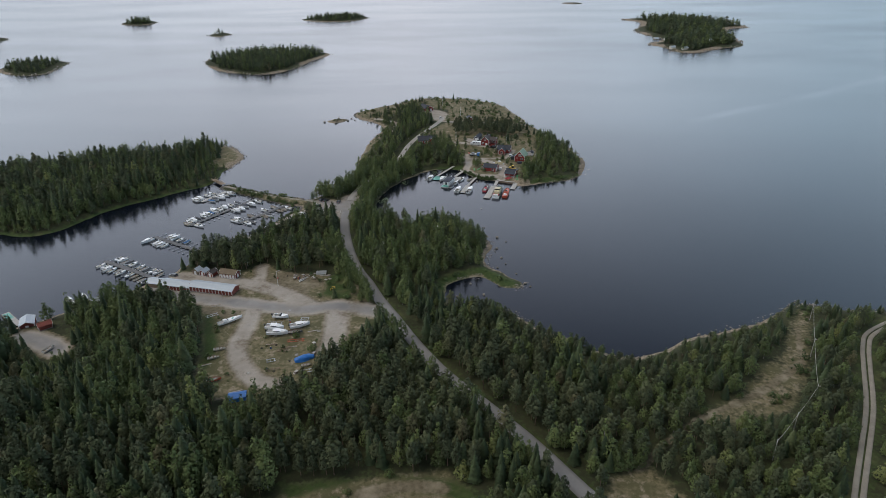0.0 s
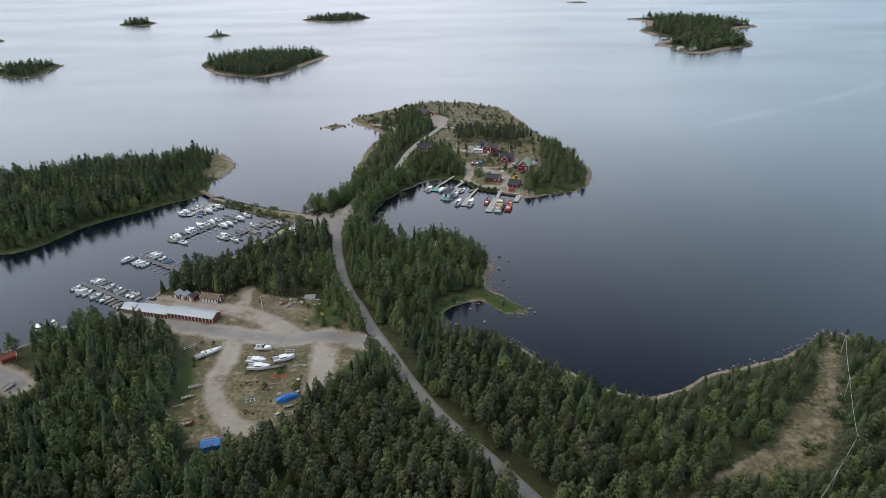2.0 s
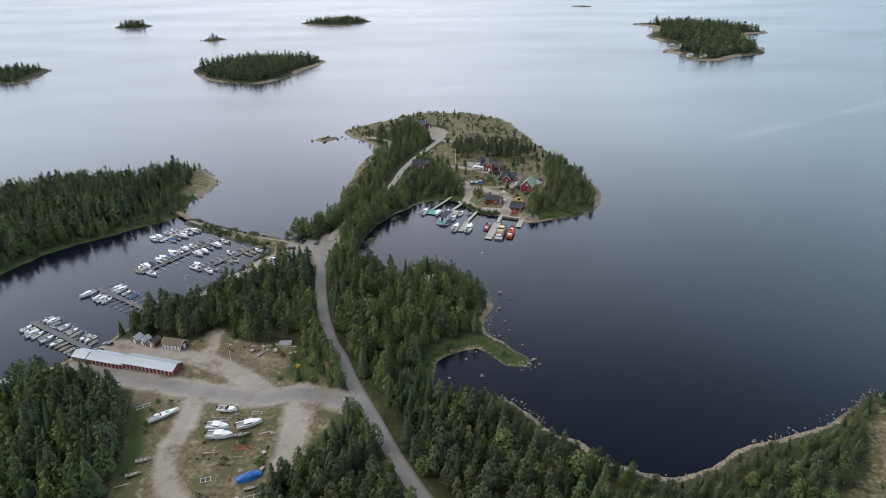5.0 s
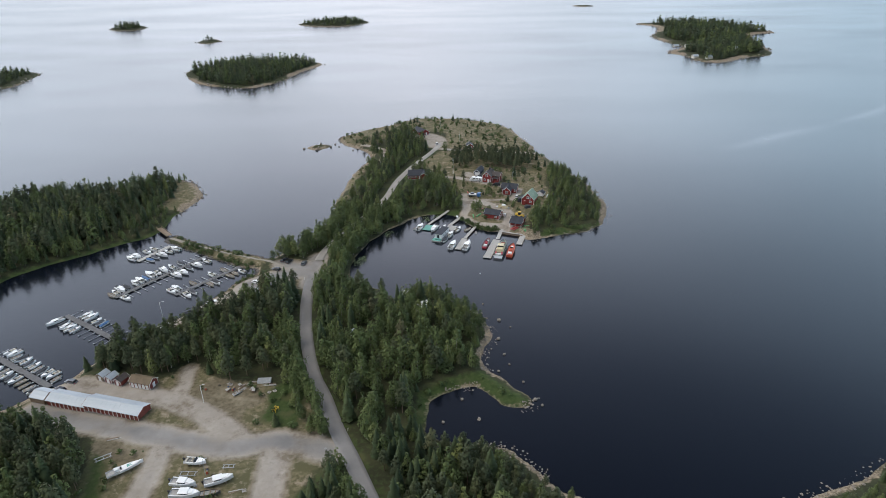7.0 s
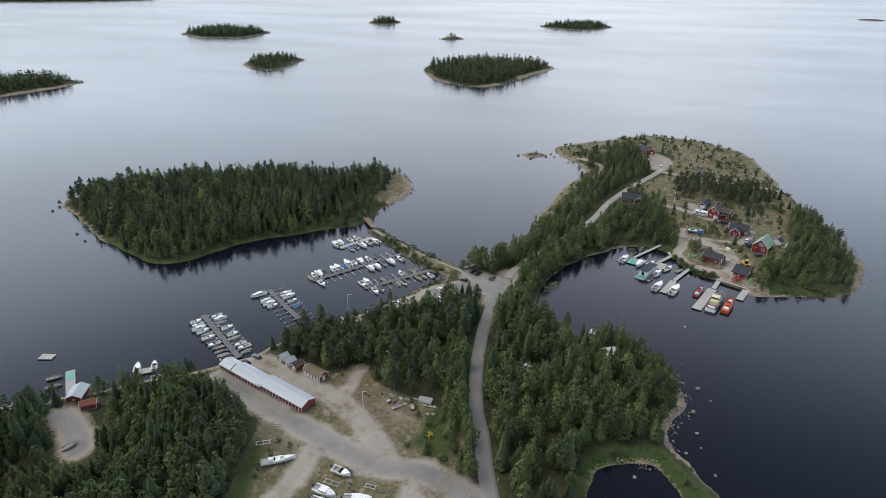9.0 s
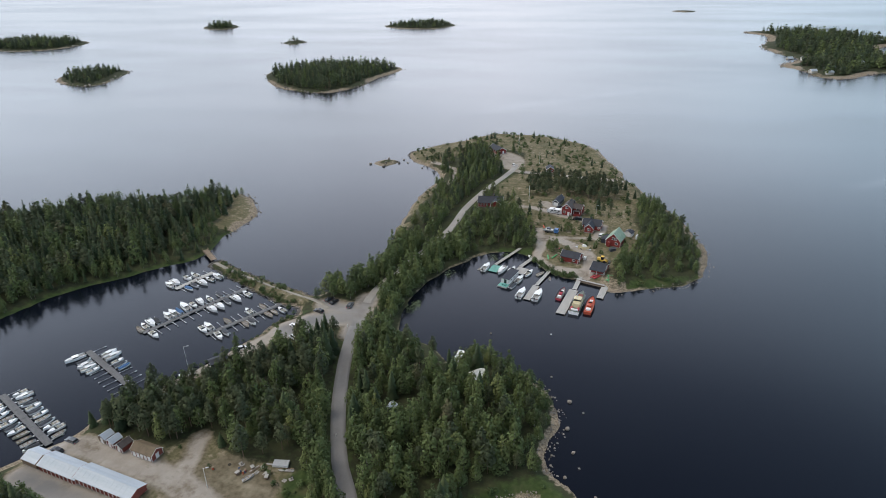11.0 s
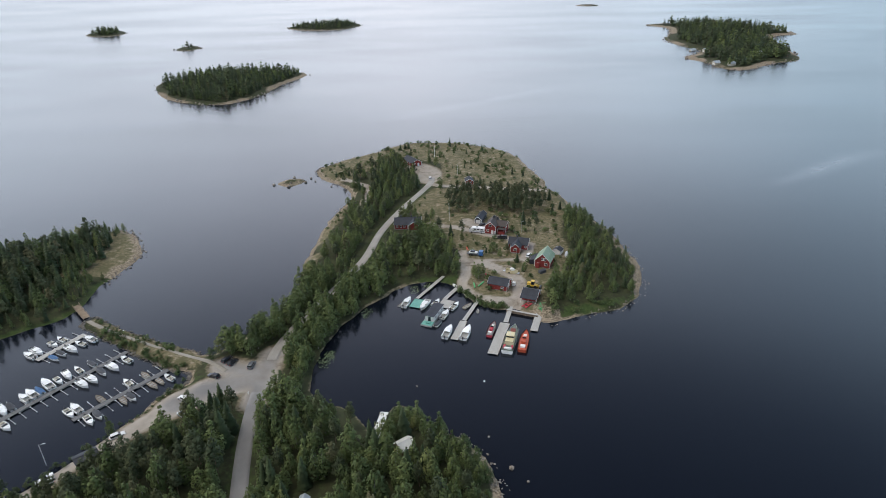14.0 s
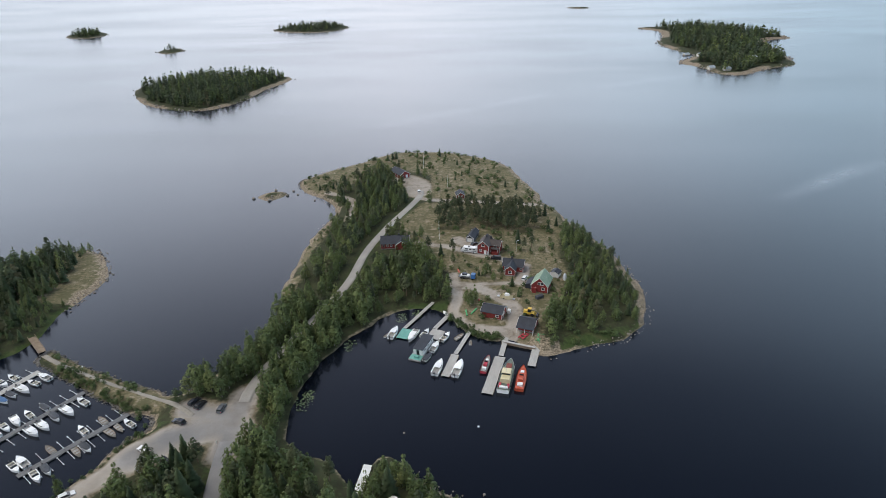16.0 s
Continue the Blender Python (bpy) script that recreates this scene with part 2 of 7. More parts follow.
def earth():
    """Forest floor, dry heath, lush grass, gravel and stony beach, by where each lies."""
    m, n, l, p = shader("ground")
    g = n.new("ShaderNodeNewGeometry").outputs["Position"]
    at = n.new("ShaderNodeAttribute")
    at.attribute_name = "cover"
    sep = n.new("ShaderNodeSeparateColor")
    l.new(at.outputs["Color"], sep.inputs[0])
    at2 = n.new("ShaderNodeAttribute")
    at2.attribute_name = "heath"
    big, mid, fine, grain = (noise_node(n, l, g, s, 5) for s in (0.035, 0.16, 0.7, 3.5))
    floor = mix(n, l, ramp(n, l, mid, 0.35, 0.65), (0.030, 0.034, 0.018), (0.055, 0.058, 0.028))
    floor = mix(n, l, ramp(n, l, fine, 0.5, 0.75), floor, (0.06, 0.08, 0.03))
    dry = mix(n, l, ramp(n, l, fine, 0.35, 0.62), (0.094, 0.090, 0.045), (0.205, 0.172, 0.105))
    dry = mix(n, l, ramp(n, l, mid, 0.46, 0.62), dry, (0.105, 0.100, 0.052))
    dry = mix(n, l, ramp(n, l, noise_node(n, l, g, 0.33, 6, 0.65), 0.54, 0.66), dry, (0.29, 0.24, 0.175))
    lush = mix(n, l, ramp(n, l, fine, 0.3, 0.7), (0.030, 0.052, 0.016), (0.062, 0.088, 0.028))
    lush = mix(n, l, ramp(n, l, mid, 0.52, 0.68), lush, (0.085, 0.090, 0.040))
    at3 = n.new("ShaderNodeAttribute")
    at3.attribute_name = "worn"
    gravel = mix(n, l, ramp(n, l, mid, 0.3, 0.7), (0.31, 0.275, 0.235), (0.45, 0.405, 0.355))
    gravel = mix(n, l, ramp(n, l, noise_node(n, l, g, 0.09, 6, 0.7), 0.52, 0.64), gravel, (0.20, 0.165, 0.125))
    gravel = mix(n, l, ramp(n, l, fine, 0.48, 0.75), gravel, (0.34, 0.30, 0.25))
    hard = mix(n, l, ramp(n, l, mid, 0.35, 0.65), (0.235, 0.225, 0.22), (0.32, 0.305, 0.29))
    hard = mix(n, l, ramp(n, l, big, 0.48, 0.62), hard, (0.20, 0.195, 0.195))
    gravel = mix(n, l, ramp(n, l, calc(n, l, "ADD", at3.outputs["Fac"], calc(n, l, "MULTIPLY_ADD", mid, 0.8, -0.4)), 0.3, 0.7), gravel, hard)
    gravel = mix(n, l, calc(n, l, "MULTIPLY", grain, 0.3), gravel, (0.18, 0.165, 0.145))
    beach = mix(n, l, ramp(n, l, noise_node(n, l, g, 1.4, 4), 0.36, 0.64), (0.13, 0.105, 0.075), (0.36, 0.295, 0.215))
    wob = calc(n, l, "ADD", calc(n, l, "MULTIPLY", mid, 0.5), calc(n, l, "MULTIPLY", fine, 0.5))

    def edge(v, k=0.5):
        return ramp(n, l, calc(n, l, "ADD", v, calc(n, l, "MULTIPLY_ADD", wob, k, -k / 2)), 0.38, 0.62)

    c = mix(n, l, edge(at2.outputs["Fac"], 0.9), floor, dry)
    soil = mix(n, l, ramp(n, l, fine, 0.3, 0.7), (0.108, 0.090, 0.056), (0.20, 0.168, 0.115))
    soil = mix(n, l, ramp(n, l, mid, 0.5, 0.72), soil, (0.30, 0.26, 0.19))
    c = mix(n, l, edge(sep.outputs["Green"], 0.9), c, lush)
    c = mix(n, l, edge(at.outputs["Alpha"], 0.9), c, soil)
    c = mix(n, l, edge(sep.outputs["Blue"], 0.9), c, beach)
    c = mix(n, l, ramp(n, l, calc(n, l, "ADD", sep.outputs["Red"], calc(n, l, "MULTIPLY_ADD", wob, 0.9, -0.45)), 0.25, 0.75), c, gravel)
    l.new(c, p.inputs["Base Color"])
    p.inputs["Roughness"].default_value = 0.95
    p.inputs["Specular IOR Level"].default_value = 0.2
    bumped(n, l, p, calc(n, l, "ADD", fine, calc(n, l, "MULTIPLY", grain, 0.4)), 0.6, 0.25)
    return m


WAKES = [((185, 511), (300, 582)), ((300, 582), (520, 735)), ((-60, 684), (125, 816)), ((125, 816), (330, 905))]


def sea():
    """Dark water: calm in the lee of the land, ruffled in the open, with wind streaks; the pale sheen of old wakes and
    slicks is put into the base colour.
    """
    m, n, l, p = shader("sea_water")
    g = n.new("ShaderNodeNewGeometry").outputs["Position"]
    mp = n.new("ShaderNodeMapping")
    mp.inputs["Rotation"].default_value = (0, 0, radians(18))
    mp.inputs["Scale"].default_value = (0.35, 1.0, 1.0)
    l.new(g, mp.inputs["Vector"])
    streak = ramp(n, l, noise_node(n, l, mp.outputs[0], 0.006, 6, 0.6), 0.42, 0.66)
    wob = noise_node(n, l, g, 0.02, 4)
    fray = ramp(n, l, noise_node(n, l, g, 0.05, 4, 0.65), 0.35, 0.65)
    sep = n.new("ShaderNodeSeparateXYZ")
    l.new(g, sep.inputs[0])
    # brighter reflection along the wake lines, painted in as a paler base colour
    sheen = 0.0
    for (ax, ay), (bx, by) in WAKES:
        L = math.dist((ax, ay), (bx, by))
        ux, uy = (bx - ax) / L, (by - ay) / L
        along = calc(n, l, "MULTIPLY_ADD", sep.outputs[0], ux, calc(n, l, "MULTIPLY_ADD", sep.outputs[1], uy, -ax * ux - ay * uy))
        off = calc(n, l, "MULTIPLY_ADD", sep.outputs[0], -uy, calc(n, l, "MULTIPLY_ADD", sep.outputs[1], ux, ax * uy - ay * ux))
        off = calc(n, l, "ABSOLUTE", calc(n, l, "MULTIPLY_ADD", wob, 22, calc(n, l, "ADD", off, -11)), 0)
        line = ramp(n, l, calc(n, l, "MULTIPLY", off, 0.1), 0.0, 0.9, (1, 1, 1), (0, 0, 0))
        ends = calc(n, l, "MULTIPLY", ramp(n, l, calc(n, l, "MULTIPLY", along, 0.02), 0, 0.8), ramp(n, l, calc(n, l, "MULTIPLY_ADD", along, -0.02, 0.02 * L), 0, 0.8))
        sheen = calc(n, l, "MAXIMUM", sheen, calc(n, l, "MULTIPLY", line, ends))
    sheen = calc(n, l, "MULTIPLY", sheen, calc(n, l, "MULTIPLY_ADD", fray, 0.6, 0.4))
    # long faint slicks left by the wind on the open water, their sheen painted paler
    mp2 = n.new("ShaderNodeMapping")
    mp2.inputs["Rotation"].default_value, mp2.inputs["Scale"].default_value = (0, 0, radians(-24)), (0.12, 1.0, 1.0)
    l.new(g, mp2.inputs["Vector"])
    slick = ramp(n, l, noise_node(n, l, mp2.outputs[0], 0.016, 5, 0.6), 0.56, 0.70)
    opened = ramp(n, l, calc(n, l, "MULTIPLY", sep.outputs[1], 0.001), 0.50, 0.85)
    sheen = calc(n, l, "ADD", calc(n, l, "MULTIPLY", sheen, 0.28), calc(n, l, "MULTIPLY", calc(n, l, "MULTIPLY", slick, opened), 0.09))
    l.new(mix(n, l, sheen, (0.004, 0.006, 0.011), (0.34, 0.36, 0.40)), p.inputs["Base Color"])
    small, large = noise_node(n, l, mp.outputs[0], 2.6, 3), noise_node(n, l, mp.outputs[0], 0.8, 3)
    p.inputs["IOR"].default_value = 1.333
    rough = calc(n, l, "MULTIPLY_ADD", streak, 0.05, 0.13)
    l.new(calc(n, l, "MULTIPLY_ADD", opened, 0.08, rough), p.inputs["Roughness"])
    h = calc(n, l, "ADD", calc(n, l, "MULTIPLY", small, 0.4), large)
    h = calc(n, l, "MULTIPLY_ADD", calc(n, l, "MULTIPLY", noise_node(n, l, mp.outputs[0], 0.14, 4, 0.6), opened), 3.0, h)
    bumped(n, l, p, h, 0.2, 0.10)
    return m


M_ground, M_asphalt, M_sea = earth(), asphalt(), sea()
M_lane = mat("dull_gravel_lane", (0.23, 0.21, 0.18), (0.34, 0.31, 0.265), 0.3, 4, 0.95, 0, 0.02)
M_causeway = mat("dark_causeway_stone", (0.09, 0.08, 0.07), (0.22, 0.20, 0.175), 0.7, 6, 0.9, 0, 0.05)
M_track = mat("gravel_track", (0.30, 0.285, 0.265), (0.40, 0.38, 0.35), 0.15, 3, 0.95, 0, 0.02)

# ---- numeric helpers ----
rng = np.random.default_rng(7)


def lattice(ix, iy, seed):
    v = np.sin(ix * 127.1 + iy * 311.7 + seed * 74.7) * 43758.5453
    return v - np.floor(v)


def vnoise(x, y, size, seed=0):
    """Smooth value noise, -1 to 1."""
    u, v = x / size, y / size
    i, j = np.floor(u), np.floor(v)
    f, k = u - i, v - j
    f, k = f * f * (3 - 2 * f), k * k * (3 - 2 * k)
    a, b = lattice(i, j, seed), lattice(i + 1, j, seed)
    c, d = lattice(i, j + 1, seed), lattice(i + 1, j + 1, seed)
    return 2 * ((a * (1 - f) + b * f) * (1 - k) + (c * (1 - f) + d * f) * k) - 1


def smooth(points, steps=5, closed=True):
    """A Catmull-Rom curve through points."""
    p = np.array(points, float)
    if closed:
        q = np.vstack([p[-1:], p, p[:2]])
    else:
        q = np.vstack([2 * p[:1] - p[1:2], p, 2 * p[-1:] - p[-2:-1]])
    out = []
    for i in range(1, len(q) - 2):
        a, b, c, d = q[i - 1:i + 3]
        for t in np.linspace(0, 1, steps, endpoint=False):
            out.append(0.5 * (2 * b + (c - a) * t + (2 * a - 5 * b + 4 * c - d) * t * t + (3 * b - a - 3 * c + d) * t ** 3))
    if not closed:
        out.append(q[-2])
    return np.array(out)


def line_distance(x, y, pts, closed=False):
    p = np.array(pts, float)
    q = np.vstack([p, p[:1]]) if closed else p
    best = np.full(x.shape, 1e9)
    for (ax, ay), (bx, by) in zip(q[:-1], q[1:]):
        dx, dy = bx - ax, by - ay
        t = np.clip(((x - ax) * dx + (y - ay) * dy) / max(dx * dx + dy * dy, 1e-9), 0, 1)
        best = np.minimum(best, (x - ax - t * dx) ** 2 + (y - ay - t * dy) ** 2)
    return np.sqrt(best)


def inside(x, y, pts):
    p = np.array(pts, float)
    c = np.zeros(x.shape, bool)
    for (ax, ay), (bx, by) in zip(p, np.roll(p, -1, 0)):
        if ay != by:
            c ^= ((ay > y) != (by > y)) & (x < (bx - ax) * (y - ay) / (by - ay) + ax)
    return c


def step(v, lo, hi):
    t = np.clip((v - lo) / (hi - lo), 0, 1)
    return t * t * (3 - 2 * t)


def fast_mesh(name, verts, tris, mats, index=None, tint=None, shade=False, normals=None):
    me = bpy.data.meshes.new(name)
    me.vertices.add(len(verts))
    me.vertices.foreach_set("co", np.asarray(verts, np.float32).ravel())
    me.loops.add(len(tris) * 3)
    me.loops.foreach_set("vertex_index", np.asarray(tris, np.int32).ravel())
    me.polygons.add(len(tris))
    me.polygons.foreach_set("loop_start", np.arange(0, len(tris) * 3, 3, dtype=np.int32))
    for m in mats:
        me.materials.append(m)
    if index is not None:
        me.polygons.foreach_set("material_index", np.asarray(index, np.int32))
    if tint is not None:
        me.attributes.new("tint", "FLOAT", "POINT").data.foreach_set("value", np.asarray(tint, np.float32))
    me.polygons.foreach_set("use_smooth", np.full(len(tris), shade or normals is not None))
    if normals is not None:
        me.attributes.new("custom_normal", "FLOAT_VECTOR", "POINT").data.foreach_set("vector", np.asarray(normals, np.float32).ravel())
    me.update(calc_edges=True)
    return me


# ---- mesh helpers ----


def part(name, bm, material, parent, label="", smooth_faces=False):
    """Link a bmesh as one mesh object under a thing or a part."""
    me = bpy.data.meshes.new(name)
    bm.to_mesh(me)
    bm.free()
    me.materials.append(material)
    if smooth_faces:
        me.polygons.foreach_set("use_smooth", [True] * len(me.polygons))
    ob = new(name, me)
    ob.parent = parent
    return tagged(ob, label)


def thing(name, label, category, group="", kind=""):
    return tagged(new(name), label, category, group, kind)


def box(bm, cx, cy, cz, sx, sy, sz, bevel=0.0, rot=0.0, taper=1.0):
    m = Matrix.Translation((cx, cy, cz)) @ Matrix.Rotation(radians(rot), 4, "Z")
    r = bmesh.ops.create_cube(bm, size=1)
    vs = r["verts"]
    for v in vs:
        k = taper if v.co.z > 0 else 1.0
        v.co = m @ Vector((v.co.x * sx * k, v.co.y * sy * k, v.co.z * sz))
    if bevel:
        es = list({e for v in vs for e in v.link_edges})
        bmesh.ops.bevel(bm, geom=es, offset=bevel, segments=1, affect="EDGES")
    return bm


def boxed(*a, **k):
    return box(bmesh.new(), *a, **k)


def rod(bm, a, b, r, n=8, r2=None):
    a, b = Vector(a), Vector(b)
    q = (b - a).to_track_quat("Z", "Y").to_matrix().to_4x4()
    bmesh.ops.create_cone(bm, cap_ends=True, segments=n, radius1=r, radius2=r if r2 is None else r2, depth=(b - a).length,
                          matrix=Matrix.Translation((a + b) / 2) @ q)
    return bm


def loft(bm, sections, cap=True):
    """Skin between sections, each a list of points of one length."""
    rows = [[bm.verts.new(p) for p in s] for s in sections]
    for r, q in zip(rows[:-1], rows[1:]):
        for i in range(len(r) - 1):
            bm.faces.new((r[i], r[i + 1], q[i + 1], q[i]))
    if cap:
        for r in (rows[0], rows[-1]):
            if len(r) > 2:
                bm.faces.new(r)
    bmesh.ops.recalc_face_normals(bm, faces=bm.faces)
    return bm


def prism(bm, profile, y0, y1):
    """A closed profile in x, z drawn out along y."""
    a = [bm.verts.new((x, y0, z)) for x, z in profile]
    b = [bm.verts.new((x, y1, z)) for x, z in profile]
    bm.faces.new(a)
    bm.faces.new(b[::-1])
    for i in range(len(a)):
        j = (i + 1) % len(a)
        bm.faces.new((a[i], a[j], b[j], b[i]))
    bmesh.ops.recalc_face_normals(bm, faces=bm.faces)
    return bm

# ---- land ----
coast_east = [(330, 190), (260, 204), (200, 210), (170, 218), (156, 219), (145, 223.7), (135.6, 223), (119.6, 212), (101.4, 204.3), (85, 199),
              (72, 190), (61.3, 187.7), (50.3, 192.3), (41.4, 200.4), (33, 206.5), (27.4, 213), (21.6, 220.2), (14.3, 221.8), (4.3, 223.6), (-3.1, 227.2)]
coast_pond = [(-3.8, 234), (-2.9, 242.8), (4, 248), (11.5, 249.5), (15.5, 245.9), (20.7, 240.6), (27.5, 239), (29.5, 242), (27.2, 245.7), (21.1, 253.1),
              (16, 258.8), (14, 264.4), (15.8, 272), (18, 281), (15.2, 292.5), (9, 300.5), (-0.5, 308.5), (-10, 318), (-15.2, 314), (-18.8, 305), (-29, 316), (-39.5, 321)]
coast_bay = [(-43.6, 330), (-44, 347), (-40.2, 362), (-34, 374.5), (-25, 386.3), (-15, 397), (-6, 400.8), (1, 400), (7.9, 391.8), (14.3, 382), (22.5, 376),
             (29, 375.8), (36.7, 371.8), (40, 366.6), (48.5, 368.3), (61.7, 373), (73.1, 377.5), (82, 388.5), (86.5, 401), (87.5, 417), (86, 432), (83, 448)]
coast_north = [(77.6, 467), (71, 483), (66, 501.5), (59.5, 515.4), (59.4, 530), (51.4, 556.5), (46.3, 579), (32.3, 597), (9, 612), (-15.3, 616),
               (-35.3, 612), (-53, 594), (-70, 579), (-84, 564), (-87, 551), (-78.6, 536.7), (-66, 524.8), (-55.7, 505), (-59.6, 488)]
coast_west = [(-63.3, 465.4), (-64.5, 443.5), (-65.3, 421.6), (-63.5, 407), (-62.9, 392.4), (-64.5, 381.6), (-67.8, 370.6), (-72.8, 360.5), (-79.5, 351),
              (-84.5, 346.5), (-96, 350.6), (-114, 358.6), (-132, 368), (-141, 373.5), (-143.5, 370.5), (-142, 365.5), (-132.6, 360), (-117.8, 350.2), (-105, 342.6),
              (-95.8, 337.6), (-88, 335.7), (-85.8, 331.3), (-89.4, 326.4), (-93.2, 320), (-97, 309)]
coast_marina = [(-103, 299), (-109, 288.5), (-117.8, 277), (-124.3, 263.7), (-128.9, 253), (-135, 245), (-139.5, 238), (-146.7, 232), (-154, 226.7), (-160.5, 219),
                (-166, 213.5), (-172.5, 209.5), (-177, 202), (-182, 193), (-205, 180), (-255, 172), (-310, 140), (-335, 40), (-300, -90), (-120, -150), (120, -150), (310, -100), (350, 40)]

strokes = [  # gravel: width, then the line
    (9, (-31, 217), (-46, 221), (-60, 218), (-80, 222), (-105, 228), (-130, 235)),
    (8, (-58, 221), (-72, 232), (-86, 239), (-105, 244.5), (-123, 248.5), (-130, 244)),
    (5, (-84, 240), (-87, 256)),
    (6.5, (-80, 219), (-79, 205), (-78.5, 192), (-73, 180), (-66, 172.5), (-58, 169.5)),
    (8, (-46, 216), (-44.5, 203), (-44, 189)),
    (13, (-60, 329), (-72, 327), (-85, 317)), (8, (-85, 317), (-96, 303), (-107, 288), (-114, 279)), (9, (-62, 334), (-76, 338)),
    (15, (-20, 551), (-12, 540), (-12, 528)), (4, (-10, 518), (5, 513), (35, 510.5), (57, 507)), (3.5, (-66, 533), (-50, 521), (-47, 509), (-47.5, 490)),
    (4.4, (8.5, 425), (10.5, 406), (8.5, 396), (12.6, 386.8), (18.8, 382.8), (26.4, 381), (31, 382)), (5.6, (10, 416), (16, 415), (22, 411), (28, 404), (32.5, 398), (32.3, 389), (31, 380), (28, 376)),
    (2.6, (20, 416.8), (35, 416.6)), (4.0, (-9, 458), (-2.7, 455.7), (7, 452), (19.8, 444), (27, 440.5), (38, 434)), (7, (11, 460), (19, 451)), (5, (37.5, 417), (41, 432)),
    (9, (-58.8, 318), (-60, 331), (-59.4, 345)),
    (9, (-163, 201), (-154, 198), (-145, 192)),
]
faint = [  # half-overgrown tracks
    (3.2, (50, 132), (60, 142), (72, 151.6), (87, 159.8)), (4, (87, 159.8), (104, 170.4), (119.6, 182.7)), (3, (119.6, 182.7), (129, 205)),
    (12, (-66, 232), (-76, 243)), (9, (-88, 216), (-97, 219)), (9, (-60, 240), (-74, 247)),
    (5, (-24, 124), (-12, 127), (-3, 126)), (4, (-70, 120), (-40, 119)),
]
main_road = [(80, 55), (66, 76), (52, 98), (43, 112), (34.2, 124.3), (23.7, 140.6), (11.7, 157.1), (-2.5, 175), (-14, 194.5), (-22.8, 212), (-30.4, 226.5),
             (-37, 241), (-43, 253), (-49.8, 273), (-55.2, 295), (-58, 312), (-59, 323)]
north_road = [(-59.4, 341), (-59.2, 347), (-56.6, 360), (-49.9, 380), (-42.7, 400.7), (-36.5, 422), (-32.6, 450), (-24.4, 480), (-15.3, 505), (-10.5, 520), (-10, 530)]
east_road = [(178, 214), (166, 208), (153, 200), (146, 191), (138.7, 178), (127.7, 158), (114.9, 138.8), (103.8, 122.4), (92, 104), (75, 70)]
roads = [(main_road, 4.7), (north_road, 3.8), (east_road, 3.8)]

heaths = [  # dry open ground
    [(-95, 545), (-72, 528), (-60, 530), (-46, 558), (-30, 575), (-5, 556), (-4, 516), (58, 508), (66, 540), (55, 582), (10, 618), (-40, 618), (-80, 580)],
    [(-9, 452), (-22, 482), (-8, 512), (52, 508), (66, 503), (66, 478), (58, 445), (60, 425), (54, 405), (44, 388), (42, 370), (26, 374), (13, 383), (5, 392), (8, 420), (0, 440)],
    [(-102, 222), (-92, 190), (-86, 163), (-60, 161), (-50, 174), (-42, 182), (-34, 205), (-31, 222), (-44, 246), (-58, 249), (-72, 250), (-83, 257), (-90, 257), (-94, 251), (-118, 255), (-138, 240)],
    [(56, 138), (70, 153), (90, 166), (103, 180), (116, 192), (126, 208), (136, 220), (141, 215), (129, 192), (118, 172), (104, 155), (88, 149), (72, 147)],
    [(-68, 436), (-60, 438), (-54, 478), (-58, 500), (-66, 470)], [(-68, 392), (-60, 392), (-58, 428), (-68, 430)],
    [(-84, 336), (-84, 346), (-140, 374), (-144, 370), (-112, 346)], [(-50, 114), (-45, 128), (-2, 133), (8, 122), (2, 108)],
    [(36, 116), (42, 130), (54, 134), (62, 120), (50, 108)], [(-170, 208), (-160, 208), (-143, 199), (-143, 190), (-164, 196)],
]
lushes = [  # green grass and reeds
    [(-55, 229), (-42, 222), (-42, 245), (-51, 253), (-57, 245)], [(-8, 226), (-8, 246), (4, 254), (14, 258), (24, 248), (31, 242), (24, 236), (13, 246), (2, 245), (-2, 232)],
    [(-92, 190), (-102, 222), (-94, 214), (-84, 192), (-84, 165)], [(-38, 200), (-46, 183), (-36, 190), (-30, 212)],
    [(-20, 388), (-28, 388), (-10, 404), (8, 404), (6, 396), (-8, 398)], [(46, 366), (48, 376), (76, 384), (84, 394), (82, 384), (62, 372)],
    [(4, 398), (13, 384), (21, 377), (27, 377.5), (25, 382), (17, 385.5), (9, 396)], [(-34, 272), (-26, 282), (-19, 278), (-26, 269)],
    [(-90, 337), (-84, 331), (-98, 312), (-112, 290), (-116, 278), (-124, 266), (-118, 276), (-96, 303), (-86, 320), (-80, 332)],
    [(-50, 128), (-20, 132), (0, 130), (12, 122), (6, 118), (-20, 130), (-44, 121)],
]
no_trees = [  # kept open for the marina road
    [(-62, 323), (-70, 318), (-81, 309), (-92, 295), (-102, 282), (-110, 273), (-122, 278), (-100, 312), (-84, 332)],
]
copse = [(2, 471), (-1, 497), (20, 505), (45, 503), (57, 488), (50, 476), (40, 468), (24, 474)]


def soft(x, y, poly, reach=4.0):
    d = line_distance(x, y, poly, True)
    return np.clip(0.5 + 0.5 * np.where(inside(x, y, poly), d, -d) / reach, 0, 1)


